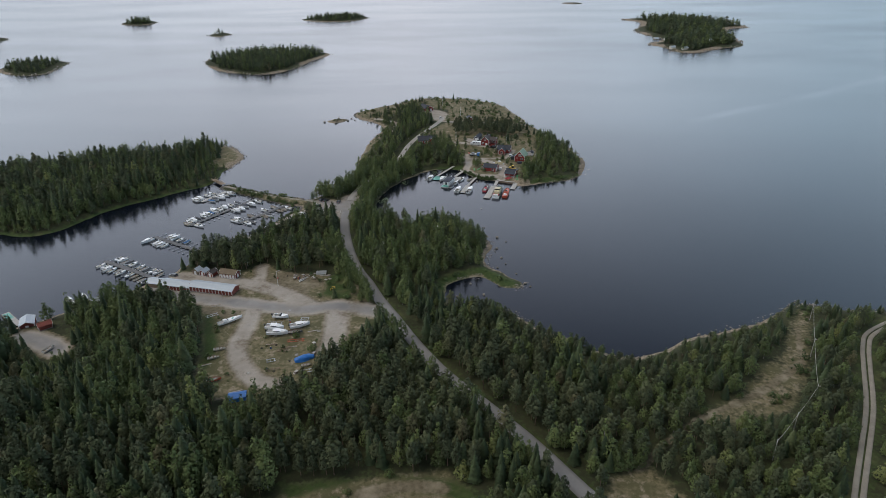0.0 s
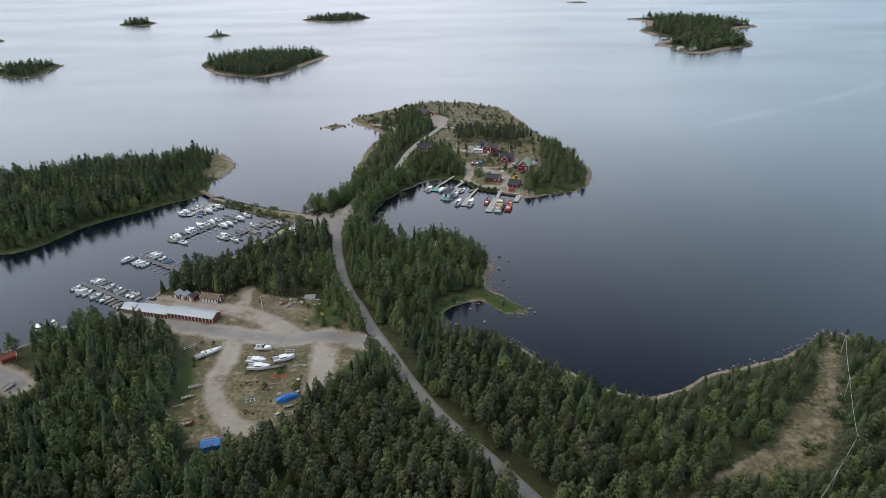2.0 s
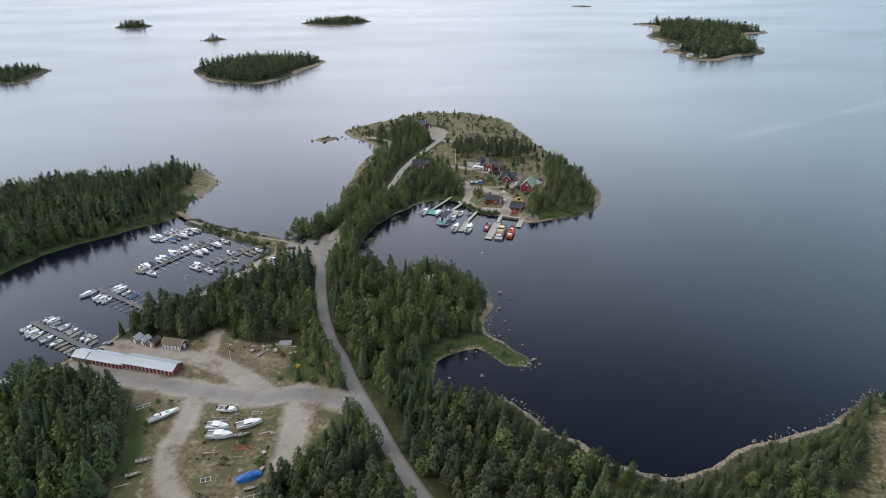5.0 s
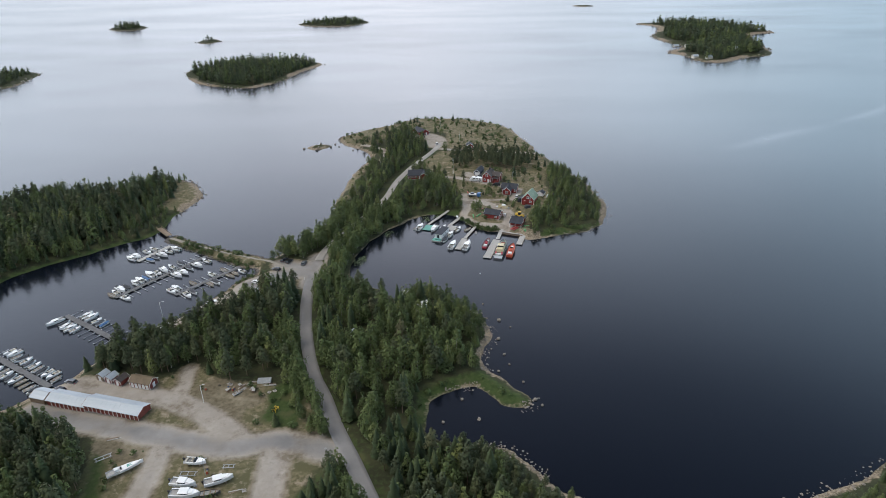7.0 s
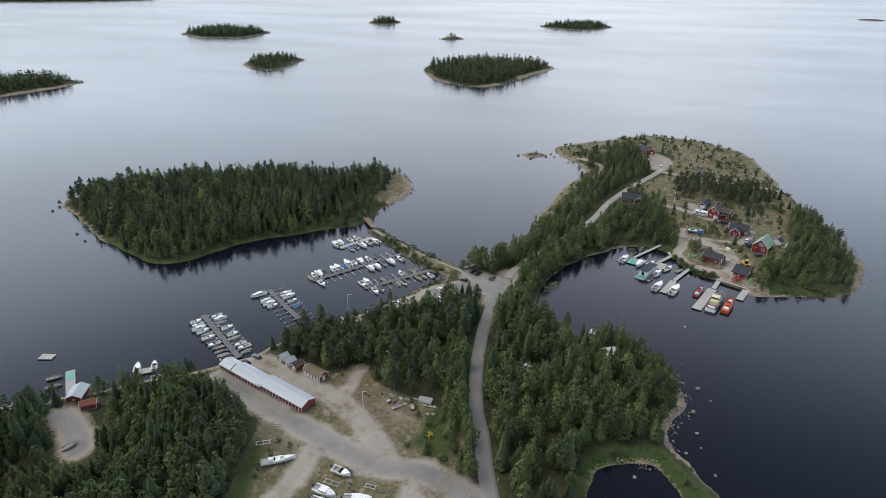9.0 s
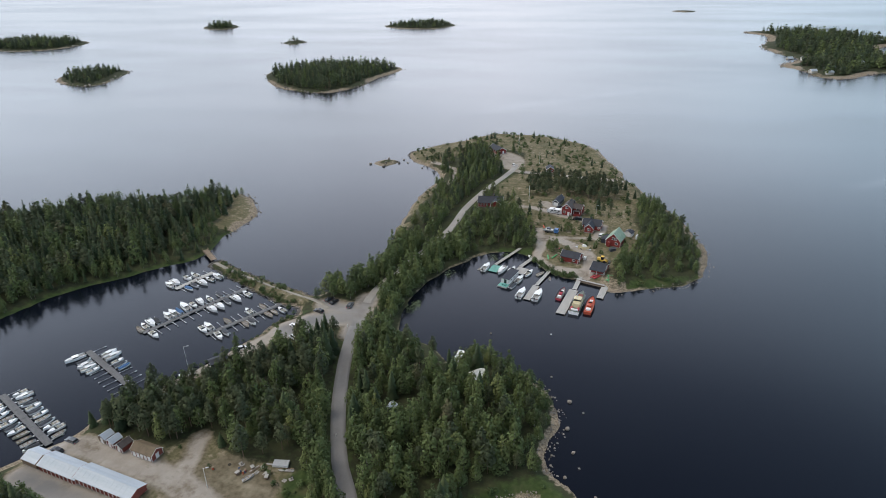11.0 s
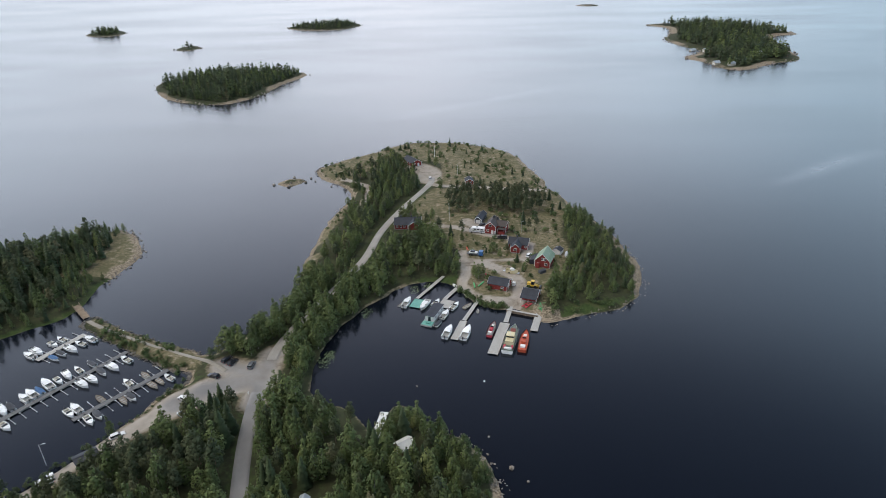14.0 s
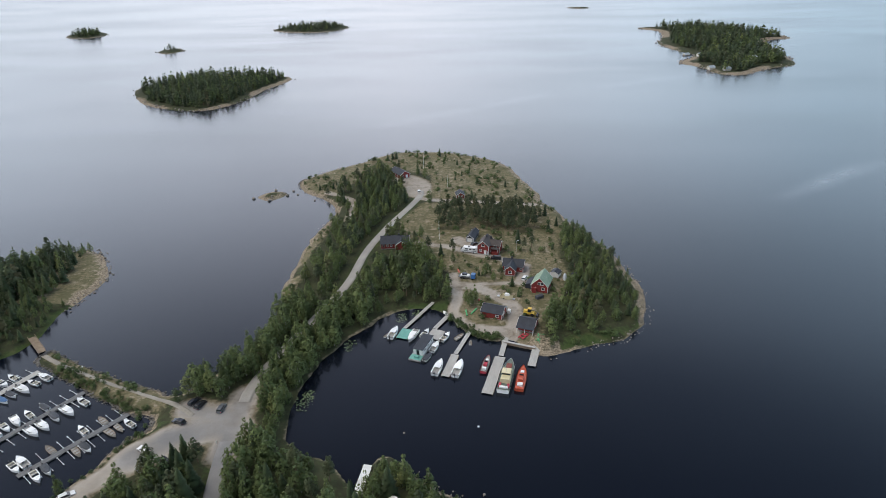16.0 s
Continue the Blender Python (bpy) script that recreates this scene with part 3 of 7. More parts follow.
class Land:
    def __init__(self, outline, cell, margin, height, main=False):
        self.line = smooth(outline, 4)
        lo, hi = self.line.min(0) - margin, self.line.max(0) + margin
        self.lo, self.cell, self.main = lo, cell, main
        xs, ys = np.arange(lo[0], hi[0] + cell, cell), np.arange(lo[1], hi[1] + cell, cell)
        self.x, self.y = np.meshgrid(xs, ys)
        x, y = self.x, self.y
        d = line_distance(x, y, self.line, True)
        d = np.where(inside(x, y, self.line), d, -d)
        d = d + 0.9 * vnoise(x, y, 7, 1) + 0.5 * vnoise(x, y, 3.5, 2)
        self.d = d
        flat = np.ones_like(x)
        self.gravel, self.soil, self.worn = np.zeros_like(x), np.zeros_like(x), np.zeros_like(x)
        if main:
            for w, *pts in strokes + faint:
                edge = 1.0 if (pts[0][1] > 330 and w < 8) or pts[0][0] > 45 else 2.2
                away = line_distance(x, y, smooth(pts, 4, False))
                g = 1 - step(away, w / 2 - edge, w / 2 + edge)
                if (w, *pts) in faint:
                    self.soil = np.maximum(self.soil, g * (0.62 if pts[0][0] > 45 else 0.8))
                else:
                    self.gravel = np.maximum(self.gravel, g)
                    self.worn = np.maximum(self.worn, (0.7 if w in (9, 13) else 0.3) * (1 - step(away, w * 0.1, w * 0.7)))
                    self.soil = np.maximum(self.soil, 0.75 * (1 - step(away, w / 2, w / 2 + edge * 1.6)))
            for line, w in roads:
                dist = line_distance(x, y, smooth(line, 4, False))
                flat = np.minimum(flat, step(dist, w / 2 + 1, w / 2 + 7))
            flat = np.minimum(flat, 1 - 0.8 * self.gravel)
        rise = 1.5 * step(d, 0, 6) + height * step(d, 8, 60)
        bumps = step(d, 2, 12) * flat * (0.5 * vnoise(x, y, 26, 5) + 0.25 * vnoise(x, y, 9, 6))
        self.h = np.where(d > 0, 0.06 + rise + bumps, np.maximum(d * 0.22, -1.6) + 0.06)

    def z(self, x, y, field=None):
        f = self.h if field is None else field
        u, v = (np.asarray(x, float) - self.lo[0]) / self.cell, (np.asarray(y, float) - self.lo[1]) / self.cell
        i, j = np.clip(u.astype(int), 0, f.shape[1] - 2), np.clip(v.astype(int), 0, f.shape[0] - 2)
        a, b = np.clip(u - i, 0, 1), np.clip(v - j, 0, 1)
        return (f[j, i] * (1 - a) + f[j, i + 1] * a) * (1 - b) + (f[j + 1, i] * (1 - a) + f[j + 1, i + 1] * a) * b

    def build(self, name, label, beach=2.4, reeds=False):
        ny, nx = self.x.shape
        keep = self.d > -5
        cells = keep[:-1, :-1] | keep[1:, :-1] | keep[:-1, 1:] | keep[1:, 1:]
        j, i = np.nonzero(cells)
        a = j * nx + i
        tris = np.vstack([np.c_[a, a + 1, a + nx + 1], np.c_[a, a + nx + 1, a + nx]])
        used, inv = np.unique(tris, return_inverse=True)
        verts = np.c_[self.x.ravel(), self.y.ravel(), self.h.ravel()][used]
        me = fast_mesh(name, verts, inv.reshape(-1, 3), [M_ground], shade=True)
        x, y, d = verts[:, 0], verts[:, 1], self.d.ravel()[used]
        green, dry = np.zeros(len(x)), np.zeros(len(x))
        if self.main:
            for poly in lushes:
                green = np.maximum(green, soft(x, y, poly) * 0.8)
            for i, poly in enumerate(heaths):
                dry = np.maximum(dry, soft(x, y, poly) * (0.6 if i == 3 else 0.85))
            verge = np.full(len(x), 99.0)
            for line, w in roads:
                verge = np.minimum(verge, line_distance(x, y, smooth(line, 4, False)) - w / 2)
            green = np.maximum(green, 0.5 * (1 - step(verge, 1, 4)))
        else:
            green = np.maximum(green, 0.45 * (1 - step(d, 3, 6)))
        sandy = (1 - step(d, beach * 0.5, beach)) * np.clip(0.55 + 0.8 * vnoise(x, y, 40, 11), 0, 1)
        sandy = np.where(d < 0.4, np.maximum(sandy, 0.5), sandy)
        if self.main:
            rim = ((y > 498) & (d < 3.5)) | ((x > 79) & (y > 370) & (d < 4)) | ((x > 36) & (x < 47) & (y > 362) & (y < 380) & (d < 7)) | ((x > 9) & (y > 258) & (y < 306) & (d < 2.4))
            sandy = np.where(rim & (d > -2), np.maximum(sandy, 0.58), sandy)
        else:
            if reeds:
                sandy = np.where(x < -262, sandy, sandy * 0.25)
                green = np.maximum(green, 0.7 * (1 - step(d, 1.2, 2.8)))
            point = (x > -176) & (y > 405) & (y < 470)
            sandy = np.where(point & (d < 4), 0.75, sandy)
            dry = np.where(point, 0.8, dry)
        cover = np.c_[self.gravel.ravel()[used], green, sandy, self.soil.ravel()[used]]
        me.attributes.new("cover", "FLOAT_COLOR", "POINT").data.foreach_set("color", cover.astype(np.float32).ravel())
        me.attributes.new("worn", "FLOAT", "POINT").data.foreach_set("value", self.worn.ravel()[used].astype(np.float32))
        me.attributes.new("heath", "FLOAT", "POINT").data.foreach_set("value", dry.astype(np.float32))
        return tagged(new(name, me), label, "ground", kind="structure")


mainland = Land(coast_east + coast_pond + coast_bay + coast_north + coast_west + coast_marina, 1.6, 12, 1.2, True)
mainland.build("ground", "wooded land with gravel yards, heath and stony shore")
west_island = Land([(-336, 341), (-306, 326), (-279.5, 313), (-250, 302.6), (-224.5, 297.5), (-212, 301), (-203.5, 314.4), (-196.5, 331.3), (-182.7, 345.8),
                    (-170, 358.5), (-157, 370), (-151.5, 379), (-152.8, 394.6), (-150, 414), (-150, 433), (-164, 455), (-178, 461), (-192, 447), (-207, 437), (-238, 434),
                    (-262, 416), (-288, 404), (-308, 390), (-325, 372)], 2.6, 10, 1.5)
west_island.build("island_ground", "wooded island with a grassy shore and sandy point", 2, True)
far_isles = [  # grid step, tree spacing, tree height, beach, name of the cover, outline
    (5, 5.0, 11, 9, 0.75, [(-330, 862), (-295, 797), (-254, 766), (-219, 761), (-197, 793), (-188, 846), (-172, 907), (-200, 932), (-250, 940), (-292, 928), (-318, 898)]),
    (5, 6.0, 9, 4, 0.5, [(-427, 1150), (-405, 1128), (-392, 1158), (-412, 1180)]),
    (6, 6.5, 9, 5, 0.7, [(-316, 1398), (-285, 1362), (-240, 1350), (-203, 1362), (-180, 1424), (-225, 1470), (-290, 1450)]),
    (6, 6.5, 12, 4, 0.7, [(-688, 1372), (-650, 1336), (-618, 1350), (-622, 1390), (-660, 1430)]),
    (7, 6.5, 11, 6, 0.75, [(-930, 1075), (-880, 1042), (-826, 1032), (-775, 1060), (-776, 1140), (-860, 1172), (-925, 1150)]),
    (5, 5.5, 9, 5, 0.75, [(-572, 805), (-531, 775), (-500, 782), (-508, 830), (-522, 872), (-567, 880), (-588, 850)]),
    (6, 6.0, 11, 8, 0.7, [(-690, 525), (-669, 575), (-668, 630), (-720, 640), (-800, 610), (-900, 560), (-850, 500), (-760, 490)]),
    (7, 6.5, 12, 15, 0.62, [(328, 1306), (350, 1260), (330, 1180), (308, 1124), (312, 1060), (322, 1012), (286, 966), (298, 930), (304, 884), (330, 880), (369, 913), (410, 935),
                            (428, 1000), (440, 1066), (470, 1135), (510, 1153), (496, 1222), (454, 1300), (382, 1321)]),
    (3, 0, 0, 6, 0, [(-107, 530.5), (-98, 525), (-92, 534), (-96, 540), (-103, 538)]),
    (6, 0, 0, 8, 0, [(275, 1712), (300, 1692), (324, 1698), (316, 1718), (292, 1722)]),
    (20, 16, 12, 8, 0.8, [(-2700, 1560), (-2300, 1600), (-1970, 1690), (-1800, 1830), (-1850, 1960), (-2200, 1980), (-2700, 1900)]),
]
isles = []
for cell, gap, tall, beach, fill, outline in far_isles:
    land = Land(outline, cell, cell * 3, 2.0 if tall else 0.2)
    land.build("island_ground" if tall else "skerry", "low wooded island with a pale stony shore" if tall else "bare low rock skerry in the sea", beach)
    isles.append((land, gap, tall, fill))

bm = bmesh.new()
bmesh.ops.create_grid(bm, x_segments=60, y_segments=60, size=6500)
me = bpy.data.meshes.new("water")
bm.to_mesh(me)
bm.free()
me.materials.append(M_sea)
tagged(new("water", me), "calm dark grey sea reflecting an overcast sky", "water", kind="structure")
bm = bmesh.new()
bmesh.ops.create_grid(bm, x_segments=8, y_segments=8, size=6500)
me = bpy.data.meshes.new("seabed")
bm.to_mesh(me)
bm.free()
me.materials.append(M_rock)
tagged(new("seabed", me), "dark sea bed under the water", "seabed", kind="structure").location.z = -4


def ground_z(x, y):
    return float(mainland.z(np.array([x]), np.array([y]))[0])


def ribbon(name, line, width, material, label):
    c = smooth(line, 10, False)
    t = np.gradient(c, axis=0)
    t /= np.linalg.norm(t, axis=1)[:, None]
    n = np.c_[-t[:, 1], t[:, 0]]
    w = width / 2 * (1 + 0.05 * vnoise(c[:, 0], c[:, 1], 12, 3))
    rows = []
    for k, dz in ((-1.08, -0.5), (-1.0, 0.10), (-0.5, 0.15), (0, 0.17), (0.5, 0.15), (1.0, 0.10), (1.08, -0.5)):
        p = c + n * (w * k)[:, None]
        rows.append(np.c_[p, mainland.z(p[:, 0], p[:, 1]) + dz])
    v = np.stack(rows, 1).reshape(-1, 3)
    m, k = len(c), len(rows)
    i, j = np.meshgrid(np.arange(m - 1), np.arange(k - 1), indexing="ij")
    a = (i * k + j).ravel()
    tris = np.vstack([np.c_[a, a + k, a + k + 1], np.c_[a, a + k + 1, a + 1]])
    return tagged(new(name, fast_mesh(name, v, tris, [material], shade=True)), label, "road", kind="structure")


ribbon("road", main_road, 4.7, M_asphalt, "worn grey asphalt road through the trees")
ribbon("causeway_path", [(-74, 335), (-82, 340.5), (-100, 348.6), (-120, 357.6), (-136, 366), (-143, 370.9)], 1.7, M_lane, "narrow gravel path along the causeway")
ribbon("road", north_road, 3.8, M_track, "pale gravel road along the neck of land")
lane = smooth(east_road, 4, False)
across = np.gradient(lane, axis=0)
across = np.c_[-across[:, 1], across[:, 0]] / np.linalg.norm(across, axis=1)[:, None]
for off in (-0.95, 0.95):
    ribbon("road", lane + across * off, 1.45, M_lane, "pale wheel track of a gravel road through young forest")

# ---- trees ----


def cone_trunk(h, r, n=5, lean=0.0):
    a = np.arange(n) * 2 * np.pi / n
    ring = np.c_[np.cos(a), np.sin(a), np.zeros(n)]
    v = np.vstack([ring * r + [0, 0, -0.02], ring * r * 0.55 + [lean, 0, h * 0.6], [[lean * 1.4, 0, h]]])
    t = []
    for i in range(n):
        j = (i + 1) % n
        t += [(i, j, n + j), (i, n + j, n + i), (n + i, n + j, 2 * n)]
    return v, np.array(t)


def spruce(r, whorls, per, full=True):
    """Drooping, ragged branch fans in whorls up a thin stem; height 1."""
    vs, ts = [], []
    for w in range(whorls):
        f = (w + 0.5) / whorls
        z, reach = 0.08 + 0.9 * f, 0.19 * (1 - f) ** 0.75 + 0.015
        turn = r.random() * 6.28
        for k in range(per):
            a = turn + k * 6.2832 / per + r.normal(0, 0.2)
            q = reach * r.uniform(0.65, 1.2)
            c, s = np.cos(a), np.sin(a)
            drop, wd = q * r.uniform(0.25, 0.6), q * r.uniform(0.34, 0.5)
            base = np.array([0, 0, z + 0.02])
            mid = np.array([c * q * 0.6, s * q * 0.6, z - drop * 0.35])
            tip = np.array([c * q, s * q, z - drop])
            side = np.array([-s, c, 0]) * wd
            low = np.array([0, 0, -0.3 * wd - 0.012])
            n = len(vs)
            vs += [base, mid + side + low, mid, mid - side + low, tip]
            ts += [(n, n + 2, n + 1), (n, n + 3, n + 2), (n + 1, n + 2, n + 4), (n + 2, n + 3, n + 4)] if full else [(n, n + 3, n + 1), (n + 1, n + 3, n + 4)]
    n = len(vs)
    vs += [np.array([0.02, 0, 0.9]), np.array([-0.01, 0.017, 0.9]), np.array([-0.01, -0.017, 0.9]), np.array([0, 0, 1.02])]
    ts += [(n, n + 1, n + 3), (n + 1, n + 2, n + 3), (n + 2, n, n + 3)]
    return np.array(vs), np.array(ts)


def orient(v, t, nrm):
    """Wind every face so that it looks the way its normals point."""
    face = np.cross(v[t[:, 1]] - v[t[:, 0]], v[t[:, 2]] - v[t[:, 0]])
    back = (face * nrm[t].sum(1)).sum(1) < 0
    t = t.copy()
    t[back] = t[back][:, ::-1]
    return v, t, nrm


def radial(v, rise):
    n = np.c_[v[:, :2], np.zeros(len(v))]
    n /= np.maximum(np.linalg.norm(n, axis=1), 1e-4)[:, None]
    n[:, 2] = rise
    return n / np.linalg.norm(n, axis=1)[:, None]


def conifer(r, whorls, per, full=True):
    v, t = spruce(r, whorls, per, full)
    return orient(v, t, radial(v, 0.75))


def leafy(r, lumps, leaves, z0, width, shape, size):
    """A crown of leafy lumps round a stem, each a shell of small leaf sprays; height 1."""
    cs = []
    for b in range(lumps):
        f = (b + r.random()) / lumps
        z = z0 + (0.90 - z0) * f
        if shape == "spire":
            reach = width * (1.04 - f ** 1.35) * min(1.0, 0.55 + 2.2 * f) + 0.012
        elif shape == "oval":
            reach = width * (np.sin(np.pi * (0.14 + 0.80 * f)) ** 0.8 + 0.05)
        else:
            reach = width * (1.1 - 0.55 * f) * (0.7 if f < 0.12 else 1.0)
        a = b * 2.4 + r.normal(0, 0.35)
        k = reach * r.uniform(0.42, 0.62)
        rad = reach * r.uniform(0.50, 0.72)
        cs.append((np.cos(a) * k, np.sin(a) * k, z, rad, rad * (1.55 if shape == "spire" else 1.2 if shape == "oval" else 0.75)))
    cs.append((0, 0, 0.92, width * 0.26, 0.085))
    cs = np.array(cs)
    share = cs[:, 3] * cs[:, 4]
    vs, ts, ns = [], [], []
    pick = r.choice(len(cs), leaves * 3, p=share / share.sum())
    for i in pick:
        cx, cy, cz, rad, tall = cs[i]
        d = r.normal(0, 1, 3)
        d /= np.linalg.norm(d)
        if d[2] < -0.55:
            continue
        p = np.array([cx, cy, cz]) + d * [rad, rad, tall] * r.uniform(0.80, 1.12)
        q = (p - cs[:, :3]) / cs[:, [3, 3, 4]]
        if ((q * q).sum(1) < 0.5).any():
            continue
        out = np.array([p[0], p[1], 0]) / (np.hypot(p[0], p[1]) + 1e-4)
        n = 0.75 * d + 0.45 * out + [0, 0, 0.35]
        n /= np.linalg.norm(n)
        g = n + r.normal(0, 0.28, 3)
        g /= np.linalg.norm(g)
        u = np.cross(g, r.normal(0, 1, 3))
        u /= np.linalg.norm(u)
        w = np.cross(g, u)
        e = size * r.uniform(0.6, 1.35)
        k = len(vs)
        vs += [p - u * e, p + u * e * 0.7 + w * e * 0.75, p + u * e * 0.5 - w * e * 0.8]
        ts.append((k, k + 1, k + 2))
        ns += [n, n, n]
        if len(ts) >= leaves:
            break
    return orient(np.array(vs), np.array(ts), np.array(ns))


r0 = np.random.default_rng(3)
# kind: crown material, bark material, stem (height, radius), near crowns, far crowns
KINDS = {
    "spruce": (M_spruce, M_bark, (0.93, 0.014), [conifer(r0, 16, 8) for _ in range(4)], [conifer(r0, 8, 5, False) for _ in range(3)]),
    "pine": (M_pine, M_bark, (0.92, 0.014), [leafy(r0, 13, 480, 0.36, 0.19, "crown", 0.030) for _ in range(5)], [leafy(r0, 6, 60, 0.3, 0.19, "crown", 0.08) for _ in range(3)]),
    "birch": (M_birch, M_birch_bark, (0.9, 0.011), [leafy(r0, 15, 560, 0.12, 0.19, ("spire", "spire", "oval")[i % 3], 0.029) for i in range(7)], [leafy(r0, 7, 64, 0.12, 0.2, "spire", 0.075) for _ in range(3)]),
    "bush": (M_bush, M_bark, (0.5, 0.02), [leafy(r0, 7, 150, 0.15, 0.45, "oval", 0.09) for _ in range(3)], [leafy(r0, 5, 64, 0.15, 0.45, "oval", 0.14) for _ in range(3)]),
}
MIDDLE = {"spruce": [conifer(r0, 11, 6) for _ in range(4)], "pine": [leafy(r0, 10, 260, 0.34, 0.19, "crown", 0.041) for _ in range(4)], "birch": [leafy(r0, 13, 420, 0.10, 0.19, ("spire", "oval")[i % 2], 0.033) for i in range(5)]}


def forest(name, label, spots, near=True, middle=False):
    """One mesh of many trees; spots: kind, x, y, z, height, girth."""
    V, T, I, H, N = [], [], [], [], []
    mats, base = [], 0
    for kind, x, y, z, h, g in spots:
        cm, bmat, (sh, sr), hi, lo = KINDS[kind]
        crowns = MIDDLE.get(kind, lo) if middle else hi if near else lo
        cv, ct, cn_ = crowns[rng.integers(len(crowns))]
        for m in (cm, bmat):
            if m not in mats:
                mats.append(m)
        a = rng.random() * 6.283
        c, s = np.cos(a), np.sin(a)
        rot = np.array([[c, s, 0], [-s, c, 0], [0, 0, 1]])
        v = (cv * [h * g, h * g, h]) @ rot + [x, y, z]
        V.append(v), T.append(ct + base), I.append(np.full(len(ct), mats.index(cm))), H.append(np.full(len(v), rng.random())), N.append(cn_ @ rot)
        base += len(v)
        if near or kind == "pine":
            tv, tt = cone_trunk(sh, sr, 4 if near else 3)
            v = tv * [h, h, h] + [x, y, z - 0.1]
            V.append(v), T.append(tt + base), I.append(np.full(len(tt), mats.index(bmat))), H.append(np.zeros(len(v))), N.append(radial(tv, 0.1))
            base += len(v)
    me = fast_mesh(name, np.vstack(V), np.vstack(T), mats, np.concatenate(I), np.concatenate(H), normals=np.vstack(N))
    return tagged(new(name, me), label, "forest", kind="stuff")


def scatter(land, gap, shore=2.5):
    lo, hi = land.line.min(0), land.line.max(0)
    xs, ys = np.meshgrid(np.arange(lo[0], hi[0], gap), np.arange(lo[1], hi[1], gap * 0.87))
    xs[1::2] += gap / 2
    x, y = xs.ravel() + rng.uniform(-0.42, 0.42, xs.size) * gap, ys.ravel() + rng.uniform(-0.42, 0.42, xs.size) * gap
    d = land.z(x, y, land.d)
    k = d > shore
    return x[k], y[k], d[k], land.z(x[k], y[k])


clearings = [(-27, 277, 6), (-24, 443, 7), (-69, 157, 7), (-62, 165, 6), (-50, 175, 6.5), (-78, 168, 4), (-31, 275, 4.5), (-9, 297, 4), (-8, 312, 3.5), (-33, 276, 3.5), (-12.5, 230, 3.5), (-20, 455, 10), (-19, 446, 6.5), (7, 480, 0), (-158, 209, 7), (-154, 197, 7), (-146, 191, 6.5), (-139, 188, 5), (-150, 202, 6), (-168, 211, 6), (-148, 225, 4),
             (-180, 196, 5), (-110, 250, 7), (-100, 247, 7), (-130, 241, 8), (-57, 249, 6), (-64, 247, 5), (-101, 292, 3.6), (-110, 284, 4), (-24, 558, 9), (13, 517, 6), (-50, 300, 0),
             (-62, 410, 4), (-58, 470, 4), (-60, 440, 4)]
x, y, d, z = scatter(mainland, 3.45)
keep = np.ones(len(x), bool)
keep &= (mainland.z(x, y, mainland.gravel) < 0.12) & (mainland.z(x, y, mainland.soil) < 0.55)
for line, w in roads:
    keep &= line_distance(x, y, smooth(line, 4, False)) > w / 2 + np.where(y > 400, 3.2, 1.7)
for cx, cy, r in clearings:
    keep &= (x - cx) ** 2 + (y - cy) ** 2 > r * r
keep &= (y > 106) & (x < 0.76 * y + 22) & (x > np.where(y > 158, -215, -0.8 * y - 25))
in_copse = inside(x, y, copse)
thin = np.zeros(len(x))
for poly in heaths:
    thin = np.maximum(thin, inside(x, y, poly) * 1.0)
for poly in lushes:
    thin = np.maximum(thin, inside(x, y, poly) * 1.0)
for poly in no_trees:
    keep &= ~inside(x, y, poly)
causeway = (y > 335) & (x < -84)
roll = rng.random(len(x))
keep &= np.where(in_copse, roll < 0.74, np.where(thin > 0, roll < np.where(y > 505, 0.16, np.where(y > 370, 0.12, np.where(x > 40, 0.10, 0.05))), roll < np.where(y < 215, 0.95, np.where((x < -45) & (y > 402), 0.40, 0.74))))
keep &= ~causeway & ~((x < -84) & (y > 296))
keep &= ~((y > 333) & (y < 402) & (x > -80) & (x < -24))
near_things, mass = [], {"south": [], "middle": [], "north": []}
